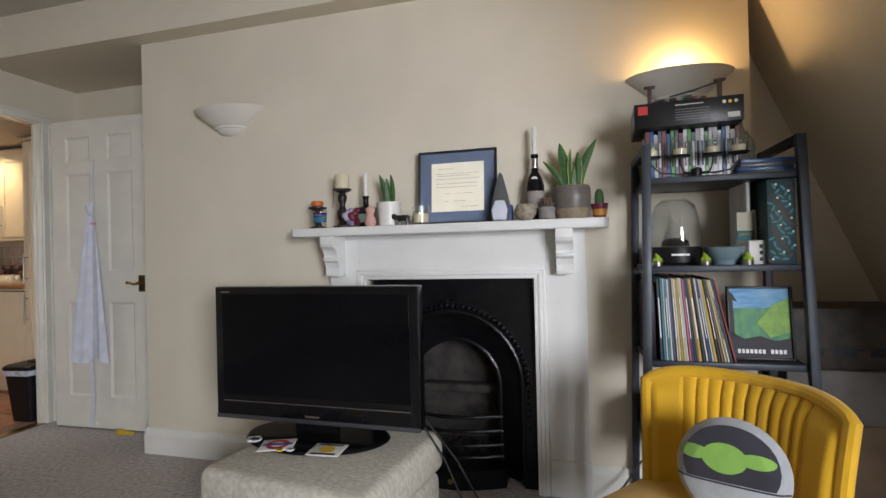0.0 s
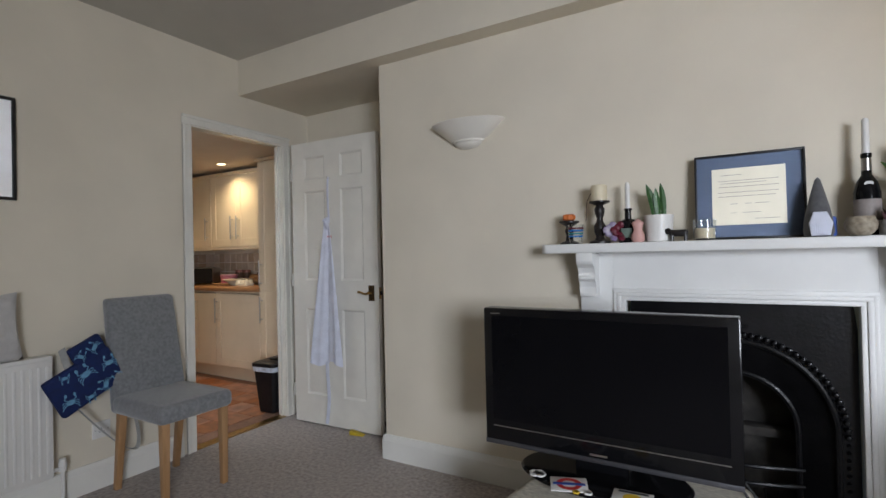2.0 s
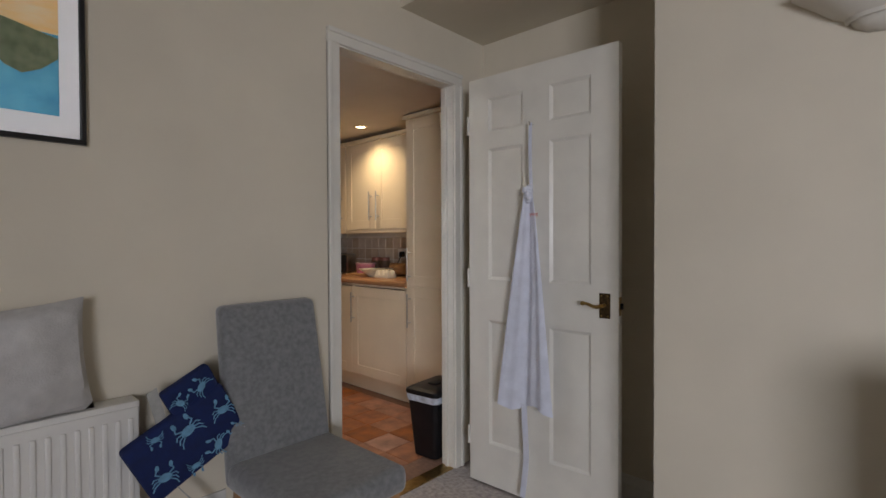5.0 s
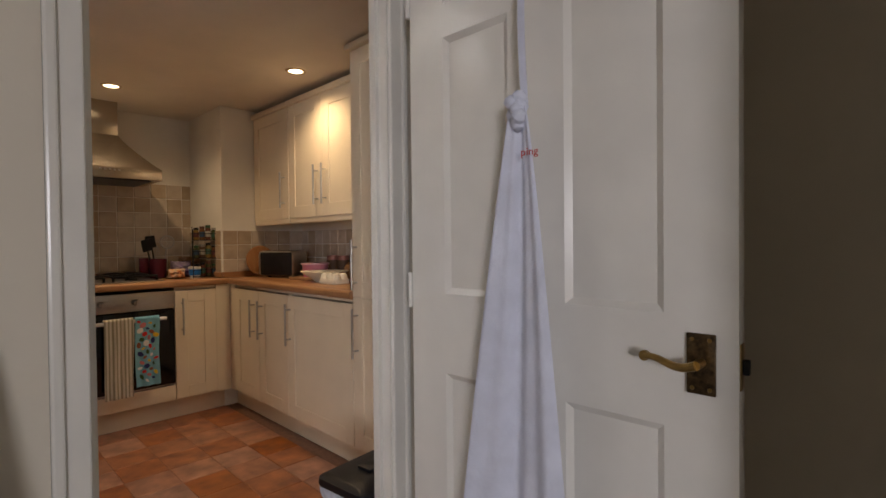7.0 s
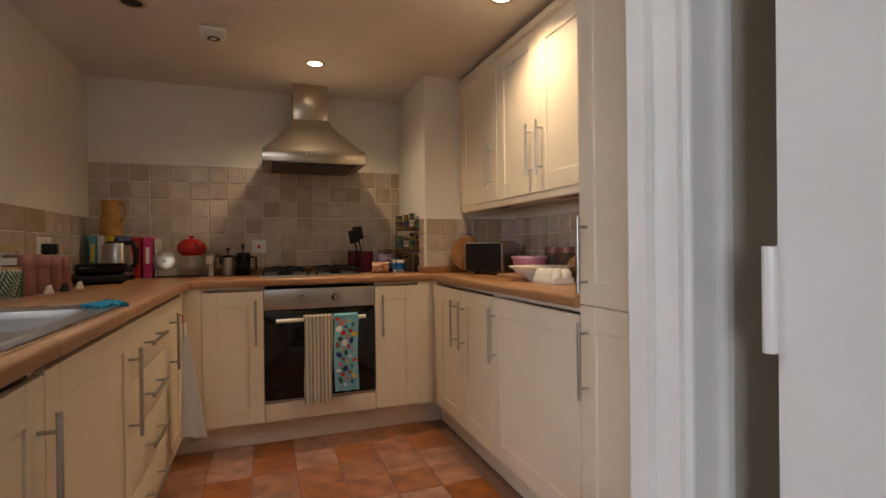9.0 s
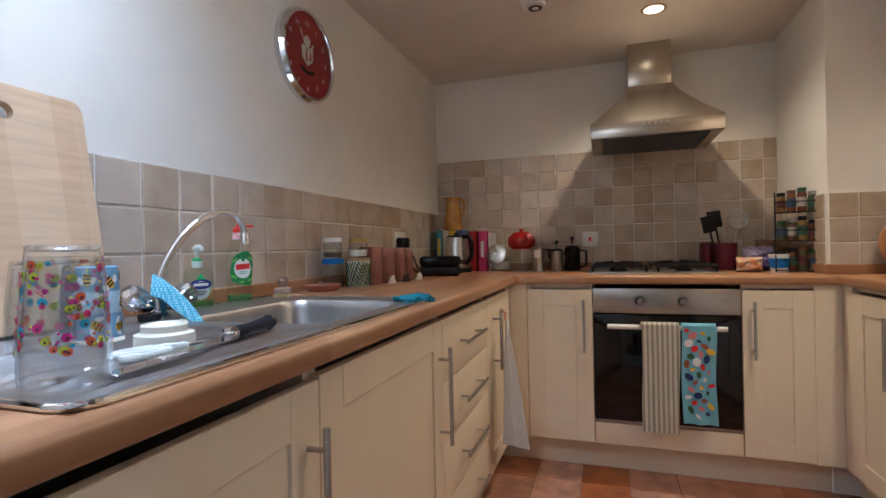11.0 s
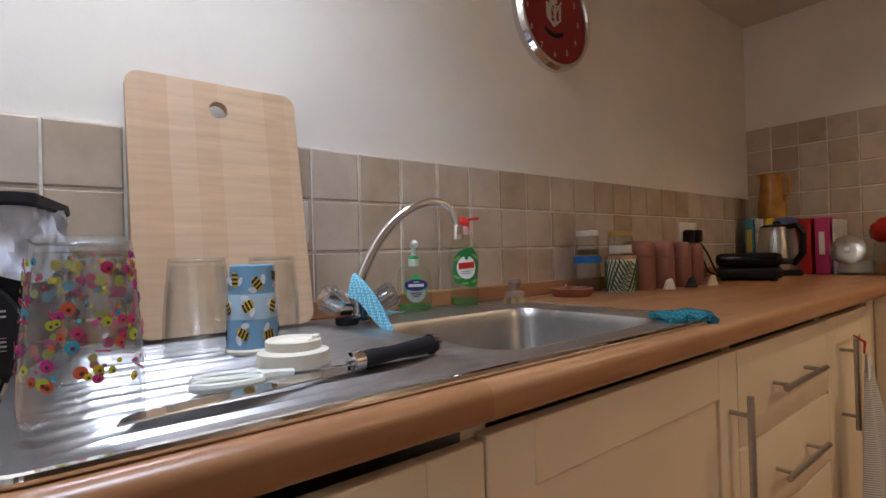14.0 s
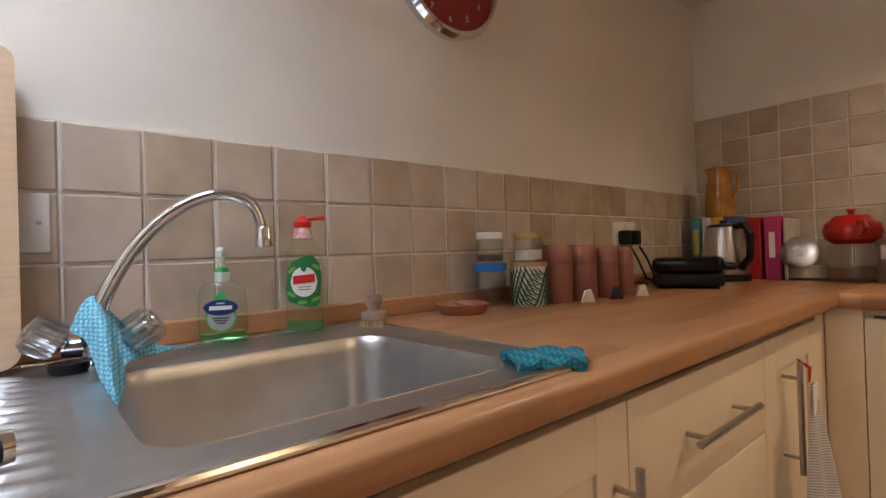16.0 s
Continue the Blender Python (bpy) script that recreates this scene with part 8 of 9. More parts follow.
# ---- boxes under the slope ----
M_PANBOX = mat("printed_pan_box", (0.10, 0.085, 0.075), 0.5, second=(0.03, 0.03, 0.03), scale=16)
M_CARD = mat("brown_cardboard", (0.16, 0.11, 0.07), 0.8, vary=0.1, bump=0.2)
# Boxes widened, and the appliance box coloured dark, to imitate the recess's shade.
for x, y, z, w, d, h, mt, lb_, rz in ((1.08, 2.36, 0.0, 0.48, 0.3, 0.40, M_CARD, "brown cardboard box under the slope", 3), (1.07, 2.36, 0.4005, 0.48, 0.28, 0.20, mat("shade_dark_appliance_box", (0.16, 0.15, 0.14), 0.5, vary=0.1, scale=9), "printed appliance box in a stack, darkened for the recess shade", -2), (1.04, 2.37, 0.601, 0.46, 0.26, 0.23, M_PANBOX, "dark saucepan set box on a stack", 2)):
    b = thing("storage_box", (x, y, z), lb_, "box", rz, "boxes under the slope")
    part("carton", box(-w / 2, w / 2, -d / 2, d / 2, 0, h, 0.003), mt, b)
    part("tape", box(-0.02, 0.02, -d / 2 - 0.001, d / 2 + 0.001, h - 0.002, h + 0.0008), M_CARD, b)
    if z > 0.5:
        for k, (px, pr) in enumerate(((-0.12, 0.03), (-0.02, 0.036), (0.09, 0.03))):
            part("pan_print", box(px - pr, px + pr, -d / 2 - 0.0008, -d / 2, 0.05, 0.05 + pr * 1.1, 0.0), M_SHELF, b)
            part("pan_print_handle", box(px + pr, px + pr + 0.03, -d / 2 - 0.0008, -d / 2, 0.072, 0.079), M_SHELF, b)
        part("badge_print", lathe([(0.011, 0), (0, 0.0005)], 16, m=pose(0.13, -d / 2 - 0.0008, 0.19, 90, 0, 0)), M_RED, b)

# ---- yellow armchair ----
ac = thing("armchair", (0.318, 1.30, 0), "mustard yellow velvet shell armchair with a channelled back", "armchair", -40)


def chair_shell(outer):
    def fn(u, v):
        a = (u - 0.5) * math.radians(84)
        top = 0.735 - 0.03 * (abs(u - 0.5) * 2) ** 5.0
        z = 0.30 + (top - 0.30) * v
        rx, ry = 0.345 + 0.03 * v, 0.345 + 0.05 * v
        chan = 0.010 * (1 - abs(math.sin((u - 0.5) * math.pi * 16))) ** 2 * min(1.0, v * 6) if not outer and abs(u - 0.5) < 0.345 else 0.0
        th = 0.05 + 0.02 * math.sin(v * math.pi)
        k = 0.0 if outer else th - chan
        rim = max(0.0, v - 0.86) / 0.14
        kk = k * (1 - rim ** 2 * 0.5) if not outer else th * 0.5 * rim ** 2
        edge = max(0.0, abs(u - 0.5) * 2 - 0.9) / 0.1
        kk += (-(th * 0.5) * edge ** 2 if not outer else th * 0.5 * edge ** 2) * (1 - rim)
        return ((rx - kk) * math.sin(a), (ry - kk) * math.cos(a) - 0.115, z)
    return fn


shell = grid_surface(chair_shell(True), 84, 18)
grid_surface(chair_shell(False), 168, 18, bm=shell)
bmesh.ops.remove_doubles(shell, verts=shell.verts[:], dist=0.004)
part("backrest", shell, M_YELLOW, ac, "curved channelled yellow velvet back")
rim_pts = []
for u, v in [(0.0, k / 10) for k in range(11)] + [(k / 40, 1.0) for k in range(1, 40)] + [(1.0, 1 - k / 10) for k in range(11)]:
    rim_pts.append((Vector(chair_shell(True)(u, v)) + Vector(chair_shell(False)(u, v))) / 2)
part("rolled_edge", tube([tuple(p) for p in rim_pts], 0.017, 10), M_YELLOW, ac, "rounded yellow velvet edge of the back")
seat = loft([[(u, v - 0.02, z) for u, v in rrect(-a, a, -b, b, 0.10, 8)] for a, b, z in ((0.21, 0.24, 0.30), (0.232, 0.27, 0.33), (0.24, 0.28, 0.39), (0.23, 0.268, 0.435), (0.17, 0.2, 0.45))])
part("seat", seat, M_YELLOW, ac, "rounded yellow velvet seat")
for sx in (-1, 1):
    for sy in (-1, 1):
        part("leg", tube([(sx * 0.2, sy * 0.2, 0.0), (sx * 0.17, sy * 0.17, 0.31)], [0.012, 0.02], 12), mat("dark_leg", (0.02, 0.018, 0.016), 0.4) if sx + sy == -2 else bpy.data.materials["dark_leg"], ac)
# round cushion with a plain dark dome motif
M_PLUSH = mat("grey_plush", (0.36, 0.38, 0.41), 0.95, vary=0.06, scale=30, bump=0.3, bump_scale=240, sheen=0.4)
M_DARKPL = mat("dark_plush", (0.03, 0.028, 0.04), 0.95, vary=0.08, scale=30, sheen=0.3)
M_GREENPL = mat("green_plush", (0.22, 0.42, 0.08), 0.95, vary=0.06, scale=30, sheen=0.3)
M_PINKPL = mat("pink_plush", (0.55, 0.22, 0.22), 0.95, vary=0.06)
rc = thing("round_cushion", (0.385, 1.315, 0.455), "round grey plush cushion with a dark and green panel", "cushion", -22)
R0 = 0.115
part("cover", lathe([(0, -0.045), (0.64 * R0, -0.042), (0.864 * R0, -0.03), (R0, 0), (0.864 * R0, 0.03), (0.64 * R0, 0.042), (0, 0.045)], 40, m=pose(0, 0, R0, 78, 0, 0)), M_PLUSH, rc)


def on_cushion(u, v, lift):
    """A place on the cushion's front face."""
    r = math.hypot(u, v)
    y = float(np.interp(r, (0, 0.08 * R0 / 0.125, 0.108 * R0 / 0.125, R0), (0.045, 0.042, 0.03, 0.0))) + lift
    return pose(0, 0, R0, 78, 0, 0) @ Vector((u, v, y))


def patch(cx, cy, rx, ry, lift, cut=None, n=10):
    bm = bmesh.new()
    rows = []
    for i in range(n + 1):
        ring = []
        for j in range(29):
            a = 2 * math.pi * j / 28
            u, v = cx + rx * i / n * math.cos(a), cy + ry * i / n * math.sin(a)
            if cut is not None:
                v = max(v, cut)
            ring.append(bm.verts.new(on_cushion(u, v, lift)))
        rows.append(ring)
    for a, b in zip(rows, rows[1:]):
        for j in range(28):
            bm.faces.new((a[j], a[j + 1], b[j + 1], b[j]))
    return bm


part("dark_panel", patch(0, 0.015, 0.095, 0.085, 0.004, cut=-0.02), M_DARKPL, rc, "dark dome panel")
part("green_panel", patch(-0.01, 0.03, 0.045, 0.032, 0.005), M_GREENPL, rc, "plain green oval panel")
for sx in (-1, 1):
    part("green_flap", patch(-0.01 + sx * 0.062, 0.034, 0.036, 0.015, 0.006), M_GREENPL, rc, "green felt flap")
part("seam", tube([on_cushion(-0.11 + 0.22 * i / 14, -0.024, 0.002) for i in range(15)], 0.002, 6), M_DARKPL, rc)

# ---- mantel ornaments ----
MZ, MY = 1.2052, 2.205
M_LEAFD = mat("snake_leaf_dark", (0.03, 0.085, 0.025), 0.45, second=(0.07, 0.16, 0.05), scale=30, stretch=(1, 1, 6))
M_LEAFY = mat("snake_leaf_edge", (0.42, 0.42, 0.10), 0.5, vary=0.1)


def snake_leaf(parent, x, y, z, h, w, lean, turn, edge=True):
    def fn(u, v):
        ww = w * (0.55 + 0.9 * v) * (1 - v ** 3.5) if v < 0.999 else 0.0005
        bend = lean * v * v
        return ((u - 0.5) * ww, 0.35 * abs(u - 0.5) * ww + 0.0 - bend * 0.0, h * v) if False else ((u - 0.5) * ww + bend, 0.35 * abs(u - 0.5) * ww, h * v)
    lf_ = part("leaf", grid_surface(fn, 6, 16, 0.0022), M_LEAFD, parent)
    lf_.matrix_basis = pose(x, y, z, 0, 0, turn)
    if edge:
        for s in (0, 1):
            e = part("leaf_edge", tube([fn(s, i / 16) for i in range(17)], 0.0022, 5), M_LEAFY, lf_)


pot = thing("snake_plant", (0.046, MY, MZ), "variegated snake plant in a grey glazed pot", "plant")
part("pot", lathe([(0, 0), (0.062, 0), (0.070, 0.02), (0.079, 0.08), (0.077, 0.125), (0.07, 0.138), (0.066, 0.136), (0.07, 0.1), (0, 0.1)], 40), mat("grey_glazed_pot", (0.12, 0.11, 0.105), 0.4, second=(0.17, 0.145, 0.12), scale=12, stretch=(1, 1, 4)), pot)
part("pot_foot", lathe([(0.0625, 0.001), (0.0715, 0.022), (0.075, 0.042)], 40), mat("sandy_glaze", (0.28, 0.22, 0.15), 0.6, vary=0.1, scale=30), pot, "sandy unglazed foot")
for x, h, w, ln, tn in ((-0.015, 0.19, 0.045, -0.03, 10), (0.025, 0.15, 0.035, 0.005, -20), (0.03, 0.20, 0.04, 0.075, 5), (0.0, 0.165, 0.035, 0.0, 60), (-0.03, 0.12, 0.03, -0.085, -5), (0.015, 0.13, 0.03, 0.03, 30)):
    snake_leaf(pot, x, 0.0, 0.1, h + 0.03, w, ln, tn)
wp = thing("snake_plant", (-0.771, MY, MZ), "small snake plant in a white ribbed pot", "plant")
part("pot", lathe([(0, 0), (0.045, 0)] + [(0.05 + 0.006 * i / 12 + (0.0012 if i % 2 else 0), 0.004 + 0.105 * i / 12) for i in range(13)] + [(0.05, 0.107), (0, 0.09)], 36), M_WHITE, wp)
for x, h, w, ln, tn in ((-0.015, 0.13, 0.03, -0.03, 0), (0.0, 0.11, 0.03, -0.012, 40), (0.02, 0.13, 0.026, -0.01, -10)):
    snake_leaf(wp, x, 0, 0.09, h + 0.02, w, ln, tn, False)

cert = picture("framed_certificate", pose(-0.455, 2.255, MZ + 0.1685, -4.5, 0, 0), 0.365, 0.335, 0.008, "black framed certificate in a blue mount leaning on the wall")
part("mount", box(-0.175, 0.175, -0.007, -0.004, -0.16, 0.16), mat("slate_blue_mount", (0.075, 0.10, 0.155), 0.8, vary=0.05), cert, "slate blue mount card")
part("sheet", box(-0.122, 0.122, -0.0085, -0.0065, -0.112, 0.112), mat("cream_certificate_paper", (0.62, 0.58, 0.46), 0.7, vary=0.04), cert, "cream certificate sheet")
M_FADED = mat("faded_ink", (0.22, 0.21, 0.19), 0.7)
for k, (zz, a, b) in enumerate(((0.085, -0.09, -0.02), (0.062, -0.1, 0.1), (0.052, -0.09, 0.06), (0.038, -0.1, 0.1), (0.016, -0.1, 0.1), (0.0, -0.1, 0.09), (-0.03, -0.06, -0.035), (-0.03, -0.01, 0.01), (-0.03, 0.02, 0.07), (-0.065, -0.06, -0.04), (-0.065, -0.02, 0.04), (-0.09, 0.02, 0.1))):
    part("text_bar", box(a, b, -0.0092, -0.0084, zz - 0.0009, zz + 0.0009), M_FADED, cert)
cg = part("glass", box(-0.175, 0.175, -0.0155, -0.014, -0.16, 0.16), M_PANE, cert)
cg.visible_shadow = False

# candles and bottles
M_DARKWOOD = mat("black_turned_wood", (0.018, 0.015, 0.015), 0.35, vary=0.1)
c1 = thing("candlestick", (-1.008, MY, MZ), "black turned wooden candlestick with a cream pillar candle", "candlestick")
part("stick", lathe([(0, 0), (0.045, 0), (0.045, 0.008), (0.022, 0.016), (0.016, 0.03), (0.024, 0.05), (0.025, 0.075), (0.015, 0.095), (0.012, 0.11), (0.02, 0.13), (0.022, 0.15), (0.014, 0.165), (0.03, 0.172), (0.044, 0.178), (0.044, 0.184), (0, 0.184)], 30), M_DARKWOOD, c1)
part("candle", lathe([(0, 0.184), (0.033, 0.184), (0.034, 0.25), (0.03, 0.254), (0.02, 0.247), (0, 0.246)], 30), M_WICK, c1, "cream pillar candle")
part("wick", tube([(0, 0, 0.246), (0.001, 0, 0.258)], 0.001, 5), M_DINK, c1)
c2 = thing("candlestick", (-1.145, MY + 0.01, MZ), "short dark candlestick with an orange pumpkin candle", "candlestick")
part("stick", lathe([(0, 0), (0.042, 0), (0.042, 0.006), (0.018, 0.016), (0.015, 0.04), (0.02, 0.06), (0.014, 0.08), (0.036, 0.094), (0.044, 0.098), (0.044, 0.104), (0, 0.104)], 26), M_DARKWOOD, c2)
pk = bmesh.new()
for i in range(9):
    lathe([(0, -0.016), (0.011, -0.011), (0.014, 0), (0.011, 0.011), (0, 0.015)], 10, bm=pk, m=pose(0.016 * math.cos(i * 0.698), 0.016 * math.sin(i * 0.698), 0.121))
part("candle", pk, mat("orange_wax", (0.62, 0.16, 0.03), 0.5, vary=0.08), c2, "orange pumpkin shaped candle")
tg = thing("tumbler", (-1.10, MY - 0.05, MZ), "glass tumbler with blue painted bands", "glass")
part("glass_body", lathe([(0, 0), (0.028, 0), (0.034, 0.085), (0.032, 0.085), (0.026, 0.008), (0, 0.008)], 30), M_JAR, tg)
for z, mt in ((0.03, M_BLUEPL), (0.042, M_TEALP), (0.055, M_BLUEPL), (0.065, M_PLUM)):
    part("painted_band", lathe([(0.0345 - (0.085 - z) * 0.07, z), (0.0347 - (0.08 - z) * 0.07, z + 0.006)], 30), mt, tg)
tb_ = thing("bottle_candle", (-0.892, MY + 0.01, MZ), "black apothecary bottle holding a white taper candle", "bottle")
part("bottle", lathe([(0, 0), (0.038, 0), (0.041, 0.006), (0.041, 0.075), (0.034, 0.092), (0.014, 0.102), (0.013, 0.135), (0.017, 0.138), (0.017, 0.145), (0, 0.145)], 32), M_GLOSSBLACK, tb_)
part("label_tag", box(-0.022, 0.022, -0.043, -0.0405, 0.02, 0.06, 0.001), mat("dull_green_label", (0.16, 0.22, 0.18), 0.5, vary=0.1), tb_)
part("taper", lathe([(0, 0.14), (0.0105, 0.14), (0.009, 0.25), (0.004, 0.257), (0, 0.258)], 16), M_WHITE, tb_, "white taper candle")
for x, mt in ((-0.955, M_FOIL), (-0.925, M_PLUM)):
    f = bmesh.new()
    for k in range(6):
        lathe([(0, -0.018), (0.014, -0.008), (0.016, 0.005), (0, 0.018)], 9, bm=f, m=pose(0.014 * math.cos(k * 1.1), 0.008 * math.sin(k * 1.7), 0.02 + 0.011 * k, 20 * k, 30, 0))
    solid("ornament", f, mt, "small knobbly purple glazed ornament", "ornament", "purple ornaments", m=pose(x, MY - 0.045, MZ))
to = bmesh.new()
for z, rx, ry in ((0, 0.026, 0.018), (0.012, 0.028, 0.02)):
    pass
rings = [[(rx * math.cos(2 * math.pi * i / 20), ry * math.sin(2 * math.pi * i / 20), z) for i in range(20)] for rx, ry, z in ((0.02, 0.015, 0), (0.027, 0.02, 0.012), (0.026, 0.019, 0.028), (0.016, 0.013, 0.05), (0.02, 0.016, 0.066), (0.025, 0.015, 0.08), (0.012, 0.009, 0.088), (0.006, 0.006, 0.094))]
loft(rings, True, to)
solid("torso_candle", to, mat("pink_wax", (0.62, 0.36, 0.32), 0.5, vary=0.03), "plain pink wax torso shaped candle", "candle", m=pose(-0.845, MY - 0.05, MZ))
an = box(-0.04, 0.03, -0.014, 0.014, 0.018, 0.045, 0.011, segs=3)
lathe([(0, -0.016), (0.012, -0.008), (0.013, 0.004), (0, 0.016)], 12, bm=an, m=pose(-0.042, 0, 0.04, 0, 80, 0))
for x in (-0.028, 0.02):
    for y in (-0.009, 0.009):
        tube([(x, y, 0), (x, y, 0.025)], 0.006, 8, bm=an)
solid("animal_ornament", an, M_DARKWOOD, "small black carved animal ornament", "ornament", m=pose(-0.69, MY - 0.04, MZ))
gc = thing("jar_candle", (-0.603, MY - 0.05, MZ), "cream candle in a clear glass jar", "candle")
part("jar_glass", lathe([(0, 0), (0.036, 0), (0.039, 0.004), (0.04, 0.08), (0.0385, 0.08), (0.0365, 0.006), (0, 0.006)], 32), M_JAR, gc)
part("wax", lathe([(0, 0.007), (0.036, 0.007), (0.036, 0.046), (0, 0.045)], 28), M_WICK, gc)
gn = lathe([(0, 0), (0.04, 0), (0.046, 0.02), (0.042, 0.06), (0.036, 0.09), (0.034, 0.1), (0.022, 0.15), (0.009, 0.2), (0, 0.212)], 24)
gnt = thing("gnome_ornament", (-0.248, MY - 0.03, MZ), "plain grey felt cone ornament with a white front", "ornament")
part("felt_body", gn, mat("grey_felt", (0.10, 0.10, 0.105), 0.95, vary=0.1, scale=60, sheen=0.4), gnt)
bdm = bmesh.new()
for k in range(11):
    a = (k - 5) * 0.11
    tube([(0.03 * math.sin(a), -0.036, 0.085), (0.042 * math.sin(a * 1.3), -0.05, 0.045), (0.034 * math.sin(a * 1.5), -0.045, 0.004)], [0.004, 0.007, 0.002], 6, bm=bdm)
part("white_tuft", bdm, M_APRON, gnt, "white woolly tuft")
part("blue_back", box(0.02, 0.05, -0.015, 0.02, 0.0, 0.07, 0.008), M_BLUEINK, gnt)
wbm = thing("wine_bottle_candle", (-0.105, MY + 0.02, MZ), "dark wine bottle holding a white taper candle", "bottle")
part("bottle", lathe([(0, 0), (0.036, 0), (0.038, 0.005), (0.038, 0.15), (0.03, 0.185), (0.015, 0.21), (0.0135, 0.27), (0.016, 0.272), (0.016, 0.285), (0, 0.285)], 32), M_GLOSSBLACK, wbm)
part("label_band", lathe([(0.0385, 0.05), (0.0385, 0.125)], 32), mat("stained_label", (0.34, 0.30, 0.28), 0.6, vary=0.15, scale=20), wbm)
part("badge", lathe([(0.013, 0), (0, 0.001)], 18, m=pose(0, -0.0315, 0.178, 108, 0, 0) @ Matrix.Diagonal((1, 0.7, 1, 1))), M_LABELW, wbm)
part("neck_foil", lathe([(0.0148, 0.225), (0.0142, 0.268)], 20), M_STEEL, wbm)
part("taper", lathe([(0, 0.28), (0.0115, 0.28), (0.0105, 0.40), (0.006, 0.408), (0, 0.409)], 16), M_WHITE, wbm, "white taper candle")
solid("pebble_pot", lathe([(0, 0), (0.025, 0), (0.042, 0.02), (0.046, 0.04), (0.036, 0.064), (0.032, 0.062), (0.036, 0.045), (0, 0.03)], 30), mat("pebbled_ceramic", (0.42, 0.37, 0.28), 0.6, second=(0.22, 0.18, 0.13), scale=60, bump=0.8, bump_scale=70), "pebble textured round pot", "pot", m=pose(-0.14, MY - 0.07, MZ))
su = thing("succulent", (-0.055, MY - 0.045, MZ), "purple succulent in a grey concrete pot", "plant")
part("pot", lathe([(0, 0), (0.03, 0), (0.034, 0.005), (0.035, 0.05), (0.03, 0.05), (0.029, 0.04), (0, 0.04)], 28), mat("concrete_pot", (0.26, 0.25, 0.23), 0.85, vary=0.12, scale=40, bump=0.4), su)
M_SUC = mat("purple_succulent_leaf", (0.14, 0.05, 0.07), 0.5, second=(0.10, 0.12, 0.07), scale=30)
for i in range(16):
    a, t_ = i * 2.4, i / 16
    rr, up_ = 0.034 * (1 - 0.6 * t_), 0.02 + 0.035 * t_
    part("leaf", tube([(0, 0, 0.04), (0.5 * rr * math.cos(a), 0.5 * rr * math.sin(a), 0.045 + 0.4 * up_), (rr * math.cos(a), rr * math.sin(a), 0.05 + up_)], [0.003, 0.007, 0.001], 6), M_SUC, su)
cc = thing("small_cactus", (0.155, MY - 0.03, MZ), "small cactus in a painted pot", "plant")
part("pot", lathe([(0, 0), (0.024, 0), (0.033, 0.05), (0.034, 0.056), (0.03, 0.056), (0, 0.045)], 28), mat("plum_painted_pot", (0.16, 0.02, 0.05), 0.35, vary=0.1), cc)
part("painted_band", lathe([(0.0262, 0.008), (0.0305, 0.034)], 28), mat("sunset_band", (0.55, 0.25, 0.04), 0.4, vary=0.15, scale=30), cc)
part("stem", lathe([(0, 0.045)] + [(0.017 + 0.0, 0.05), (0.019, 0.075), (0.016, 0.1), (0.008, 0.115), (0, 0.118)], 14), mat("cactus_green", (0.06, 0.13, 0.05), 0.7, vary=0.15, scale=60, bump=0.6, bump_scale=120), cc)
solid("dried_flower", tube([(-1.075, MY + 0.03, MZ + 0.1), (-1.07, MY + 0.035, MZ + 0.19), (-1.05, MY + 0.03, MZ + 0.225), (-1.03, MY + 0.02, MZ + 0.235)], [0.0015, 0.0015, 0.002, 0.006], 6), M_BROWNP, "dried dark flower stem behind the candles", "flower")

# ---- apron on the door ----
AX, AY = -2.89, 2.488
ap = thing("apron", (AX, AY, 0), "white cotton apron hanging folded on the door", "apron")
part("hook", tube([(0.02, 0.026, 1.71), (0.02, 0.0, 1.705), (0.02, -0.006, 1.72)], 0.003, 8), M_CHROME, ap, "small chrome hook")
part("neck_strap", grid_surface(lambda u, v: (0.02 + (u - 0.5) * 0.016 + 0.006 * v, 0.004 - 0.008 * math.sin(v * 3), 1.715 - 0.30 * v), 4, 14, 0.002), M_APRON, ap)


def apron_fn(u, v):
    w = 0.035 + 0.235 * v ** 0.8
    x = 0.024 + (u - 0.46) * w - 0.03 * v
    y = -0.016 - 0.024 * math.sin(u * 8.2 + 0.4 + 0.8 * v) * (0.3 + 0.5 * v) - 0.007 * math.sin(u * 21 + v * 2) * (0.3 + 0.7 * v)
    z = 1.42 - (0.97 + 0.02 * math.sin(u * 7)) * v
    return (x, y, z)


part("skirt", grid_surface(apron_fn, 56, 40, 0.0025), M_APRON, ap, "folded white cotton skirt")
kb = bmesh.new()
for k in range(7):
    lathe([(0, -0.022), (0.013, -0.012), (0.016, 0.002), (0.010, 0.014), (0, 0.02)], 9, bm=kb, m=pose(0.024 + 0.01 * math.sin(k * 2.2), -0.022 + 0.004 * math.cos(k * 3), 1.40 + 0.008 * (k - 3), 25 * k, 50 * k, 0))
part("knot", kb, M_APRON, ap, "bunched cotton knot")
part("tie", grid_surface(lambda u, v: (-0.01 + (u - 0.5) * 0.028 + 0.01 * math.sin(v * 4), -0.004 - 0.005 * math.sin(v * 7), 0.46 - 0.42 * v), 4, 16, 0.002), M_APRON, ap, "hanging cotton tie")
text_part("caption", "ping", 0.022, M_RED, ap, pose(0.062, -0.034, 1.31, 90, 0, 12), 0.0004)
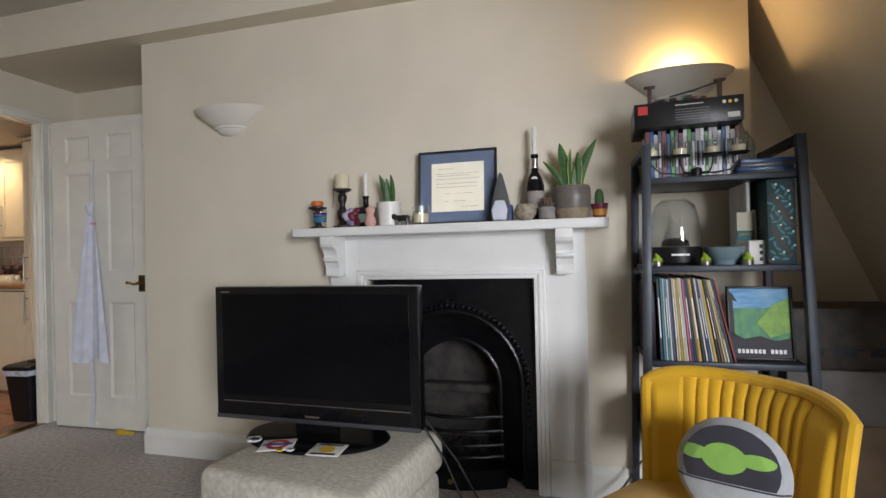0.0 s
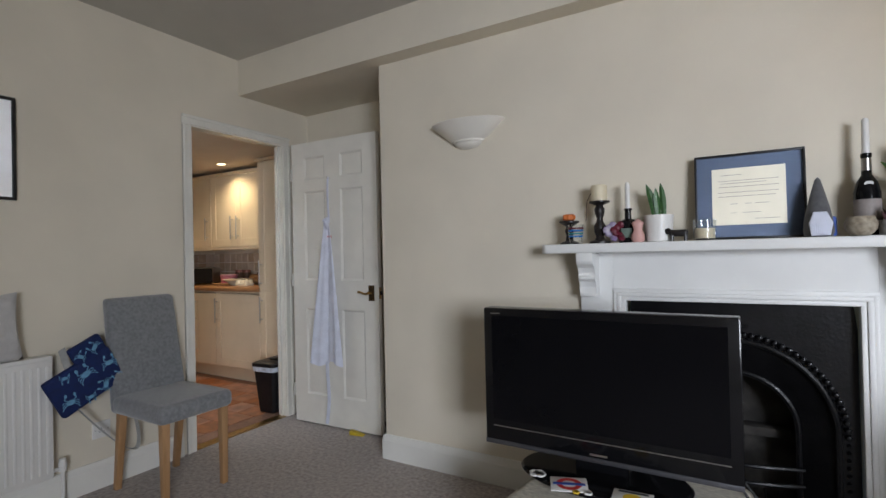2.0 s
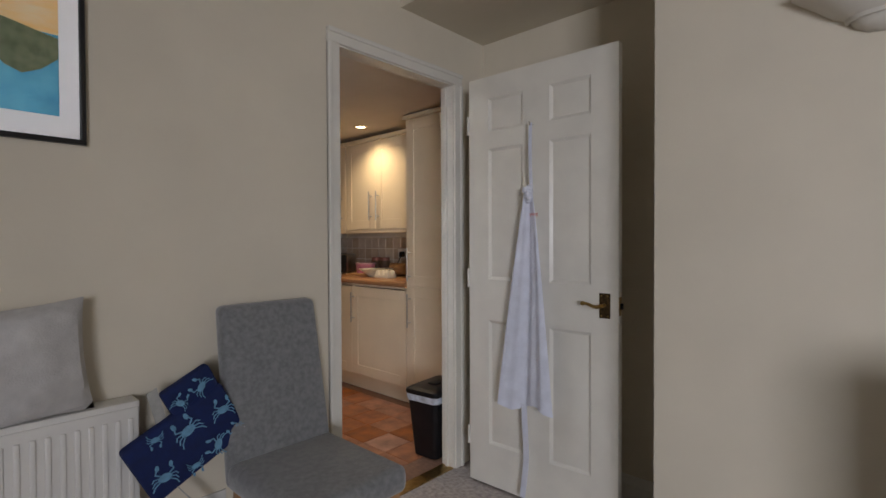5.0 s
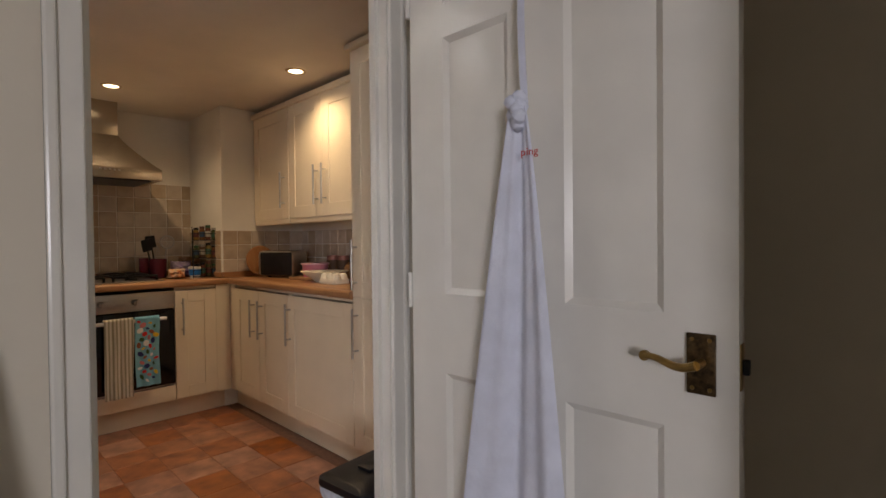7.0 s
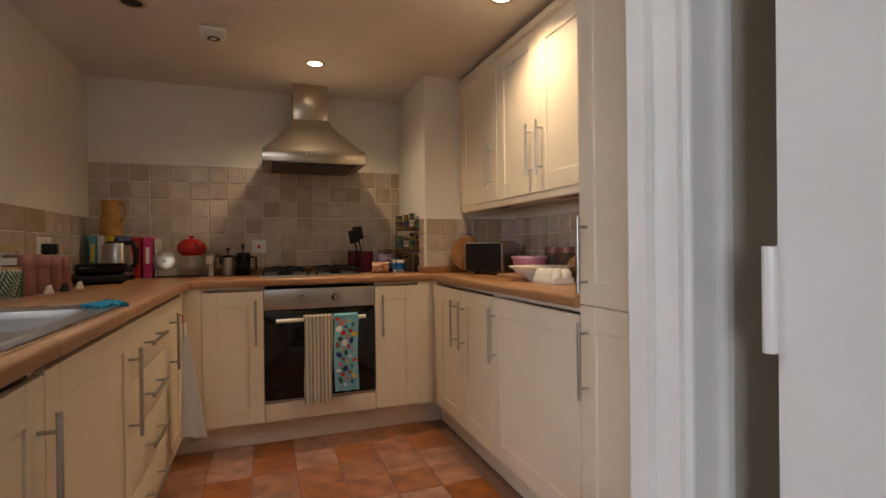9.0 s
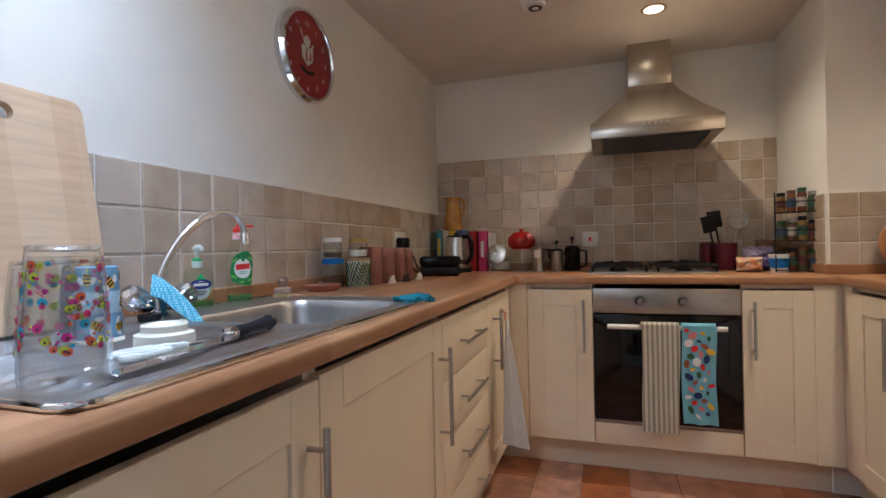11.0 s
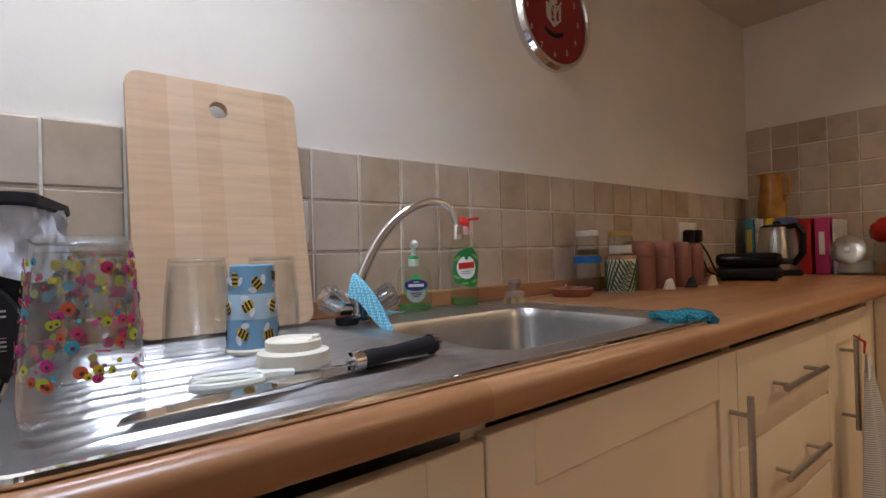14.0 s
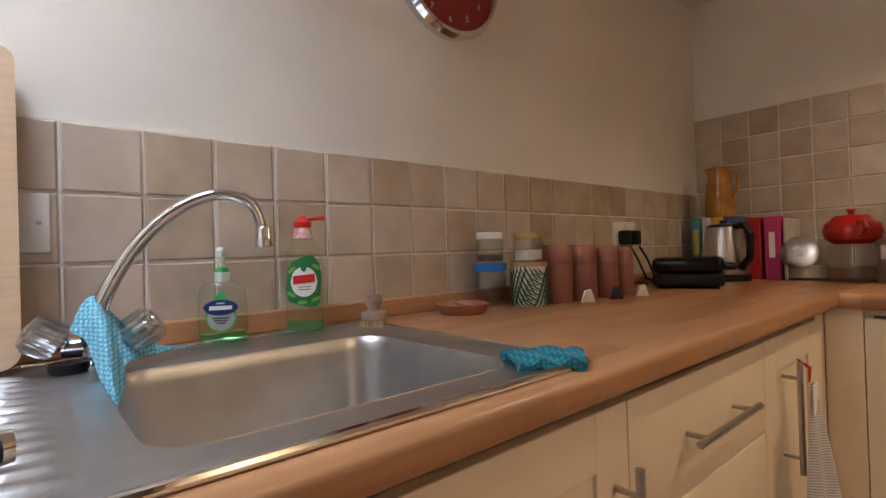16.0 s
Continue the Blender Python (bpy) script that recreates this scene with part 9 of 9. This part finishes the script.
solid("door_wedge", prism([(-0.05, 0), (0.05, 0), (0.05, 0.028), (-0.05, 0.004)], -0.02, 0.02, "y", bevel=0.002), mat("yellow_rubber", (0.62, 0.45, 0.03), 0.6, vary=0.06), "yellow rubber wedge under the door", "door wedge", m=pose(-2.66, 2.50, 0.0005, 0, 0, 190))

# ---- crab-print bag on the chair ----
M_BAGNAVY = mat("navy_canvas", (0.008, 0.02, 0.10), 0.85, vary=0.12, scale=30, bump=0.3, bump_scale=200)
M_CRAB = mat("pale_blue_print_crab", (0.16, 0.36, 0.55), 0.85, vary=0.1, scale=60)
M_STRAP = mat("grey_webbing", (0.42, 0.42, 0.40), 0.9, vary=0.08, scale=40)
bg = thing("messenger_bag", (0, 0, 0), "navy bag printed with pale blue crabs hanging on the chair", "bag")
bg.matrix_world = pose(-3.255, 1.19, 0.60, 0, 0, 90) @ pose(0, 0, 0, 4, -27, 0)
part("body", box(-0.155, 0.155, -0.02, 0.02, -0.11, 0.095, 0.014, segs=3), M_BAGNAVY, bg)
part("flap", box(0.0, 0.15, -0.012, 0.024, 0.085, 0.17, 0.01, segs=3), M_BAGNAVY, bg, "navy folded flap")


def crab(cx, cz, s, rot):
    c = lathe([(0, 0.0012), (s * 0.42, 0.0006)], 14)
    c.transform(Matrix.Diagonal((1.1, 0.75, 1, 1)))
    for sg in (-1, 1):
        for k in range(3):
            a = 0.5 - 0.5 * k
            tube([(sg * s * 0.35, s * (0.1 - 0.15 * k), 0.0008), (sg * s * 0.7, s * (0.15 - 0.3 * k), 0.0008), (sg * s * 0.85, s * (-0.05 - 0.35 * k), 0.0008)], s * 0.045, 5, bm=c)
        tube([(sg * s * 0.3, s * 0.25, 0.0008), (sg * s * 0.6, s * 0.45, 0.0008), (sg * s * 0.45, s * 0.8, 0.0008)], s * 0.06, 5, bm=c)
        merge(c, lathe([(0, 0.0012), (s * 0.2, 0.0006)], 10, m=pose(sg * s * 0.45, s * 0.85, 0) @ Matrix.Diagonal((0.7, 1.2, 1, 1))))
    c.transform(pose(cx, -0.0205, cz, 90, 0, 0) @ pose(0, 0, 0, 0, 0, rot))
    return c


for cx, cz, s, rot in ((-0.10, -0.05, 0.042, -20), (0.01, 0.03, 0.048, 10), (0.12, 0.015, 0.04, -15), (0.06, -0.075, 0.038, 60), (-0.07, 0.07, 0.026, 160), (0.125, -0.075, 0.03, 30), (0.10, 0.125, 0.034, 40), (0.03, 0.12, 0.028, -50), (-0.02, -0.085, 0.028, 170)):
    part("crab_print", crab(cx, cz, s, rot), M_CRAB, bg)
part("strap", grid_surface(lambda u, v: (-0.09 + 0.24 * v, (u - 0.5) * 0.03 - 0.01, -0.10 - 0.40 * math.sin(v * math.pi) ** 0.9 + 0.02 * v), 3, 24, 0.003), M_STRAP, bg, "grey webbing strap looping to the floor")
part("strap_top", grid_surface(lambda u, v: (-0.03 + 0.02 * v + (u - 0.5) * 0.03, 0.012, 0.09 + 0.1 * v), 3, 6, 0.003), M_STRAP, bg)
part("buckle", box(0.11, 0.135, -0.02, 0.005, -0.36, -0.33, 0.004), M_BLACK, bg)


# ---- wall and floor tiles, piece by piece ----
def tile_mesh(name, w, h, t, material, bev=0.003):
    """One tile lying in the xz plane with its back at y = 0 and softly rounded front edges."""
    bm = bmesh.new()
    back = [bm.verts.new(p) for p in ((0, 0, 0), (w, 0, 0), (w, 0, h), (0, 0, h))]
    mid = [bm.verts.new(p) for p in ((0, -t + bev, 0), (w, -t + bev, 0), (w, -t + bev, h), (0, -t + bev, h))]
    fr = [bm.verts.new(p) for p in ((bev, -t, bev), (w - bev, -t, bev), (w - bev, -t, h - bev), (bev, -t, h - bev))]
    for a, b in ((back, mid), (mid, fr)):
        for i in range(4):
            j = (i + 1) % 4
            bm.faces.new((a[i], a[j], b[j], b[i]))
    bm.faces.new(fr)
    return mesh_of(name, bm, material, False)


def tile_field(parent_name, label, m, length, rows, pitch, z0, lead=0.0):
    """A grouted bed with separate tiles on a wall; m maps local x along the wall and -y into the room; lead is the width of a first cut tile."""
    bed = tagged(part(parent_name, box(0, length, -0.007, 0, z0, z0 + rows * pitch), M_WGROUT), label, "", "", "structure")
    bed.matrix_world = m
    me = tile_mesh("tile", pitch - 0.004, pitch - 0.004, 0.009, M_TILE)
    n = int((length - lead) / pitch)
    cells = [(lead + i * pitch, me) for i in range(n)]
    for x, w in ((0.0, lead), (lead + n * pitch, length - lead - n * pitch)):
        if w > 0.02:
            cells.append((x, tile_mesh("tile", w - 0.004, pitch - 0.004, 0.009, M_TILE)))
    for r in range(rows):
        for x, mesh in cells:
            t = new("tile", mesh)
            t.parent = bed
            t.location = (x + 0.002, -0.002 + random.uniform(-0.0006, 0.0006), z0 + r * pitch + 0.002)
            t.rotation_euler = (random.uniform(-0.006, 0.006), random.uniform(-0.004, 0.004), random.uniform(-0.006, 0.006))
    return bed


TZ = WT + 0.042
tile_field("splashback", "beige stone splashback tiles above the sink", pose(KX, SINK_Y, 0, 0, 0, 180), abs(HOOD_X - KX), 3, 0.1085, WT + 0.0295, 0.031)
tile_field("splashback", "beige stone tiles behind the hob", pose(HOOD_X, SINK_Y, 0, 0, 0, 90), 3.03 - SINK_Y, 6, 0.108, TZ)
tile_field("splashback", "beige stone tiles on the pillar side", pose(HOOD_X, 3.03, 0), abs(-5.79 - HOOD_X), 3, 0.102, WT + 0.026)
tile_field("splashback", "beige stone tiles on the pillar front", pose(-5.79, 3.03, 0, 0, 0, 90), KIT_Y - 3.03, 3, 0.102, WT + 0.026)
tile_field("splashback", "beige stone tiles under the wall cabinets", pose(-5.79, KIT_Y, 0), 1.52, 3, 0.102, WT + 0.026)

fl = bpy.data.objects["floor_kitchen"]
P = 0.20
fme = tile_mesh("tile", P - 0.004, P - 0.004, 0.006, M_TERRA, 0.002)
for i in range(12):
    for j in range(9):
        x, y = -5.80 + i * P, 1.64 + j * P
        if x + P > KX + 0.02 or y + P > RY + 0.2:
            continue
        t = new("tile", fme)
        t.parent = fl
        t.matrix_basis = pose(x, y, -0.006, -90, 0, 0) @ pose(0, 0, -P + 0.004)
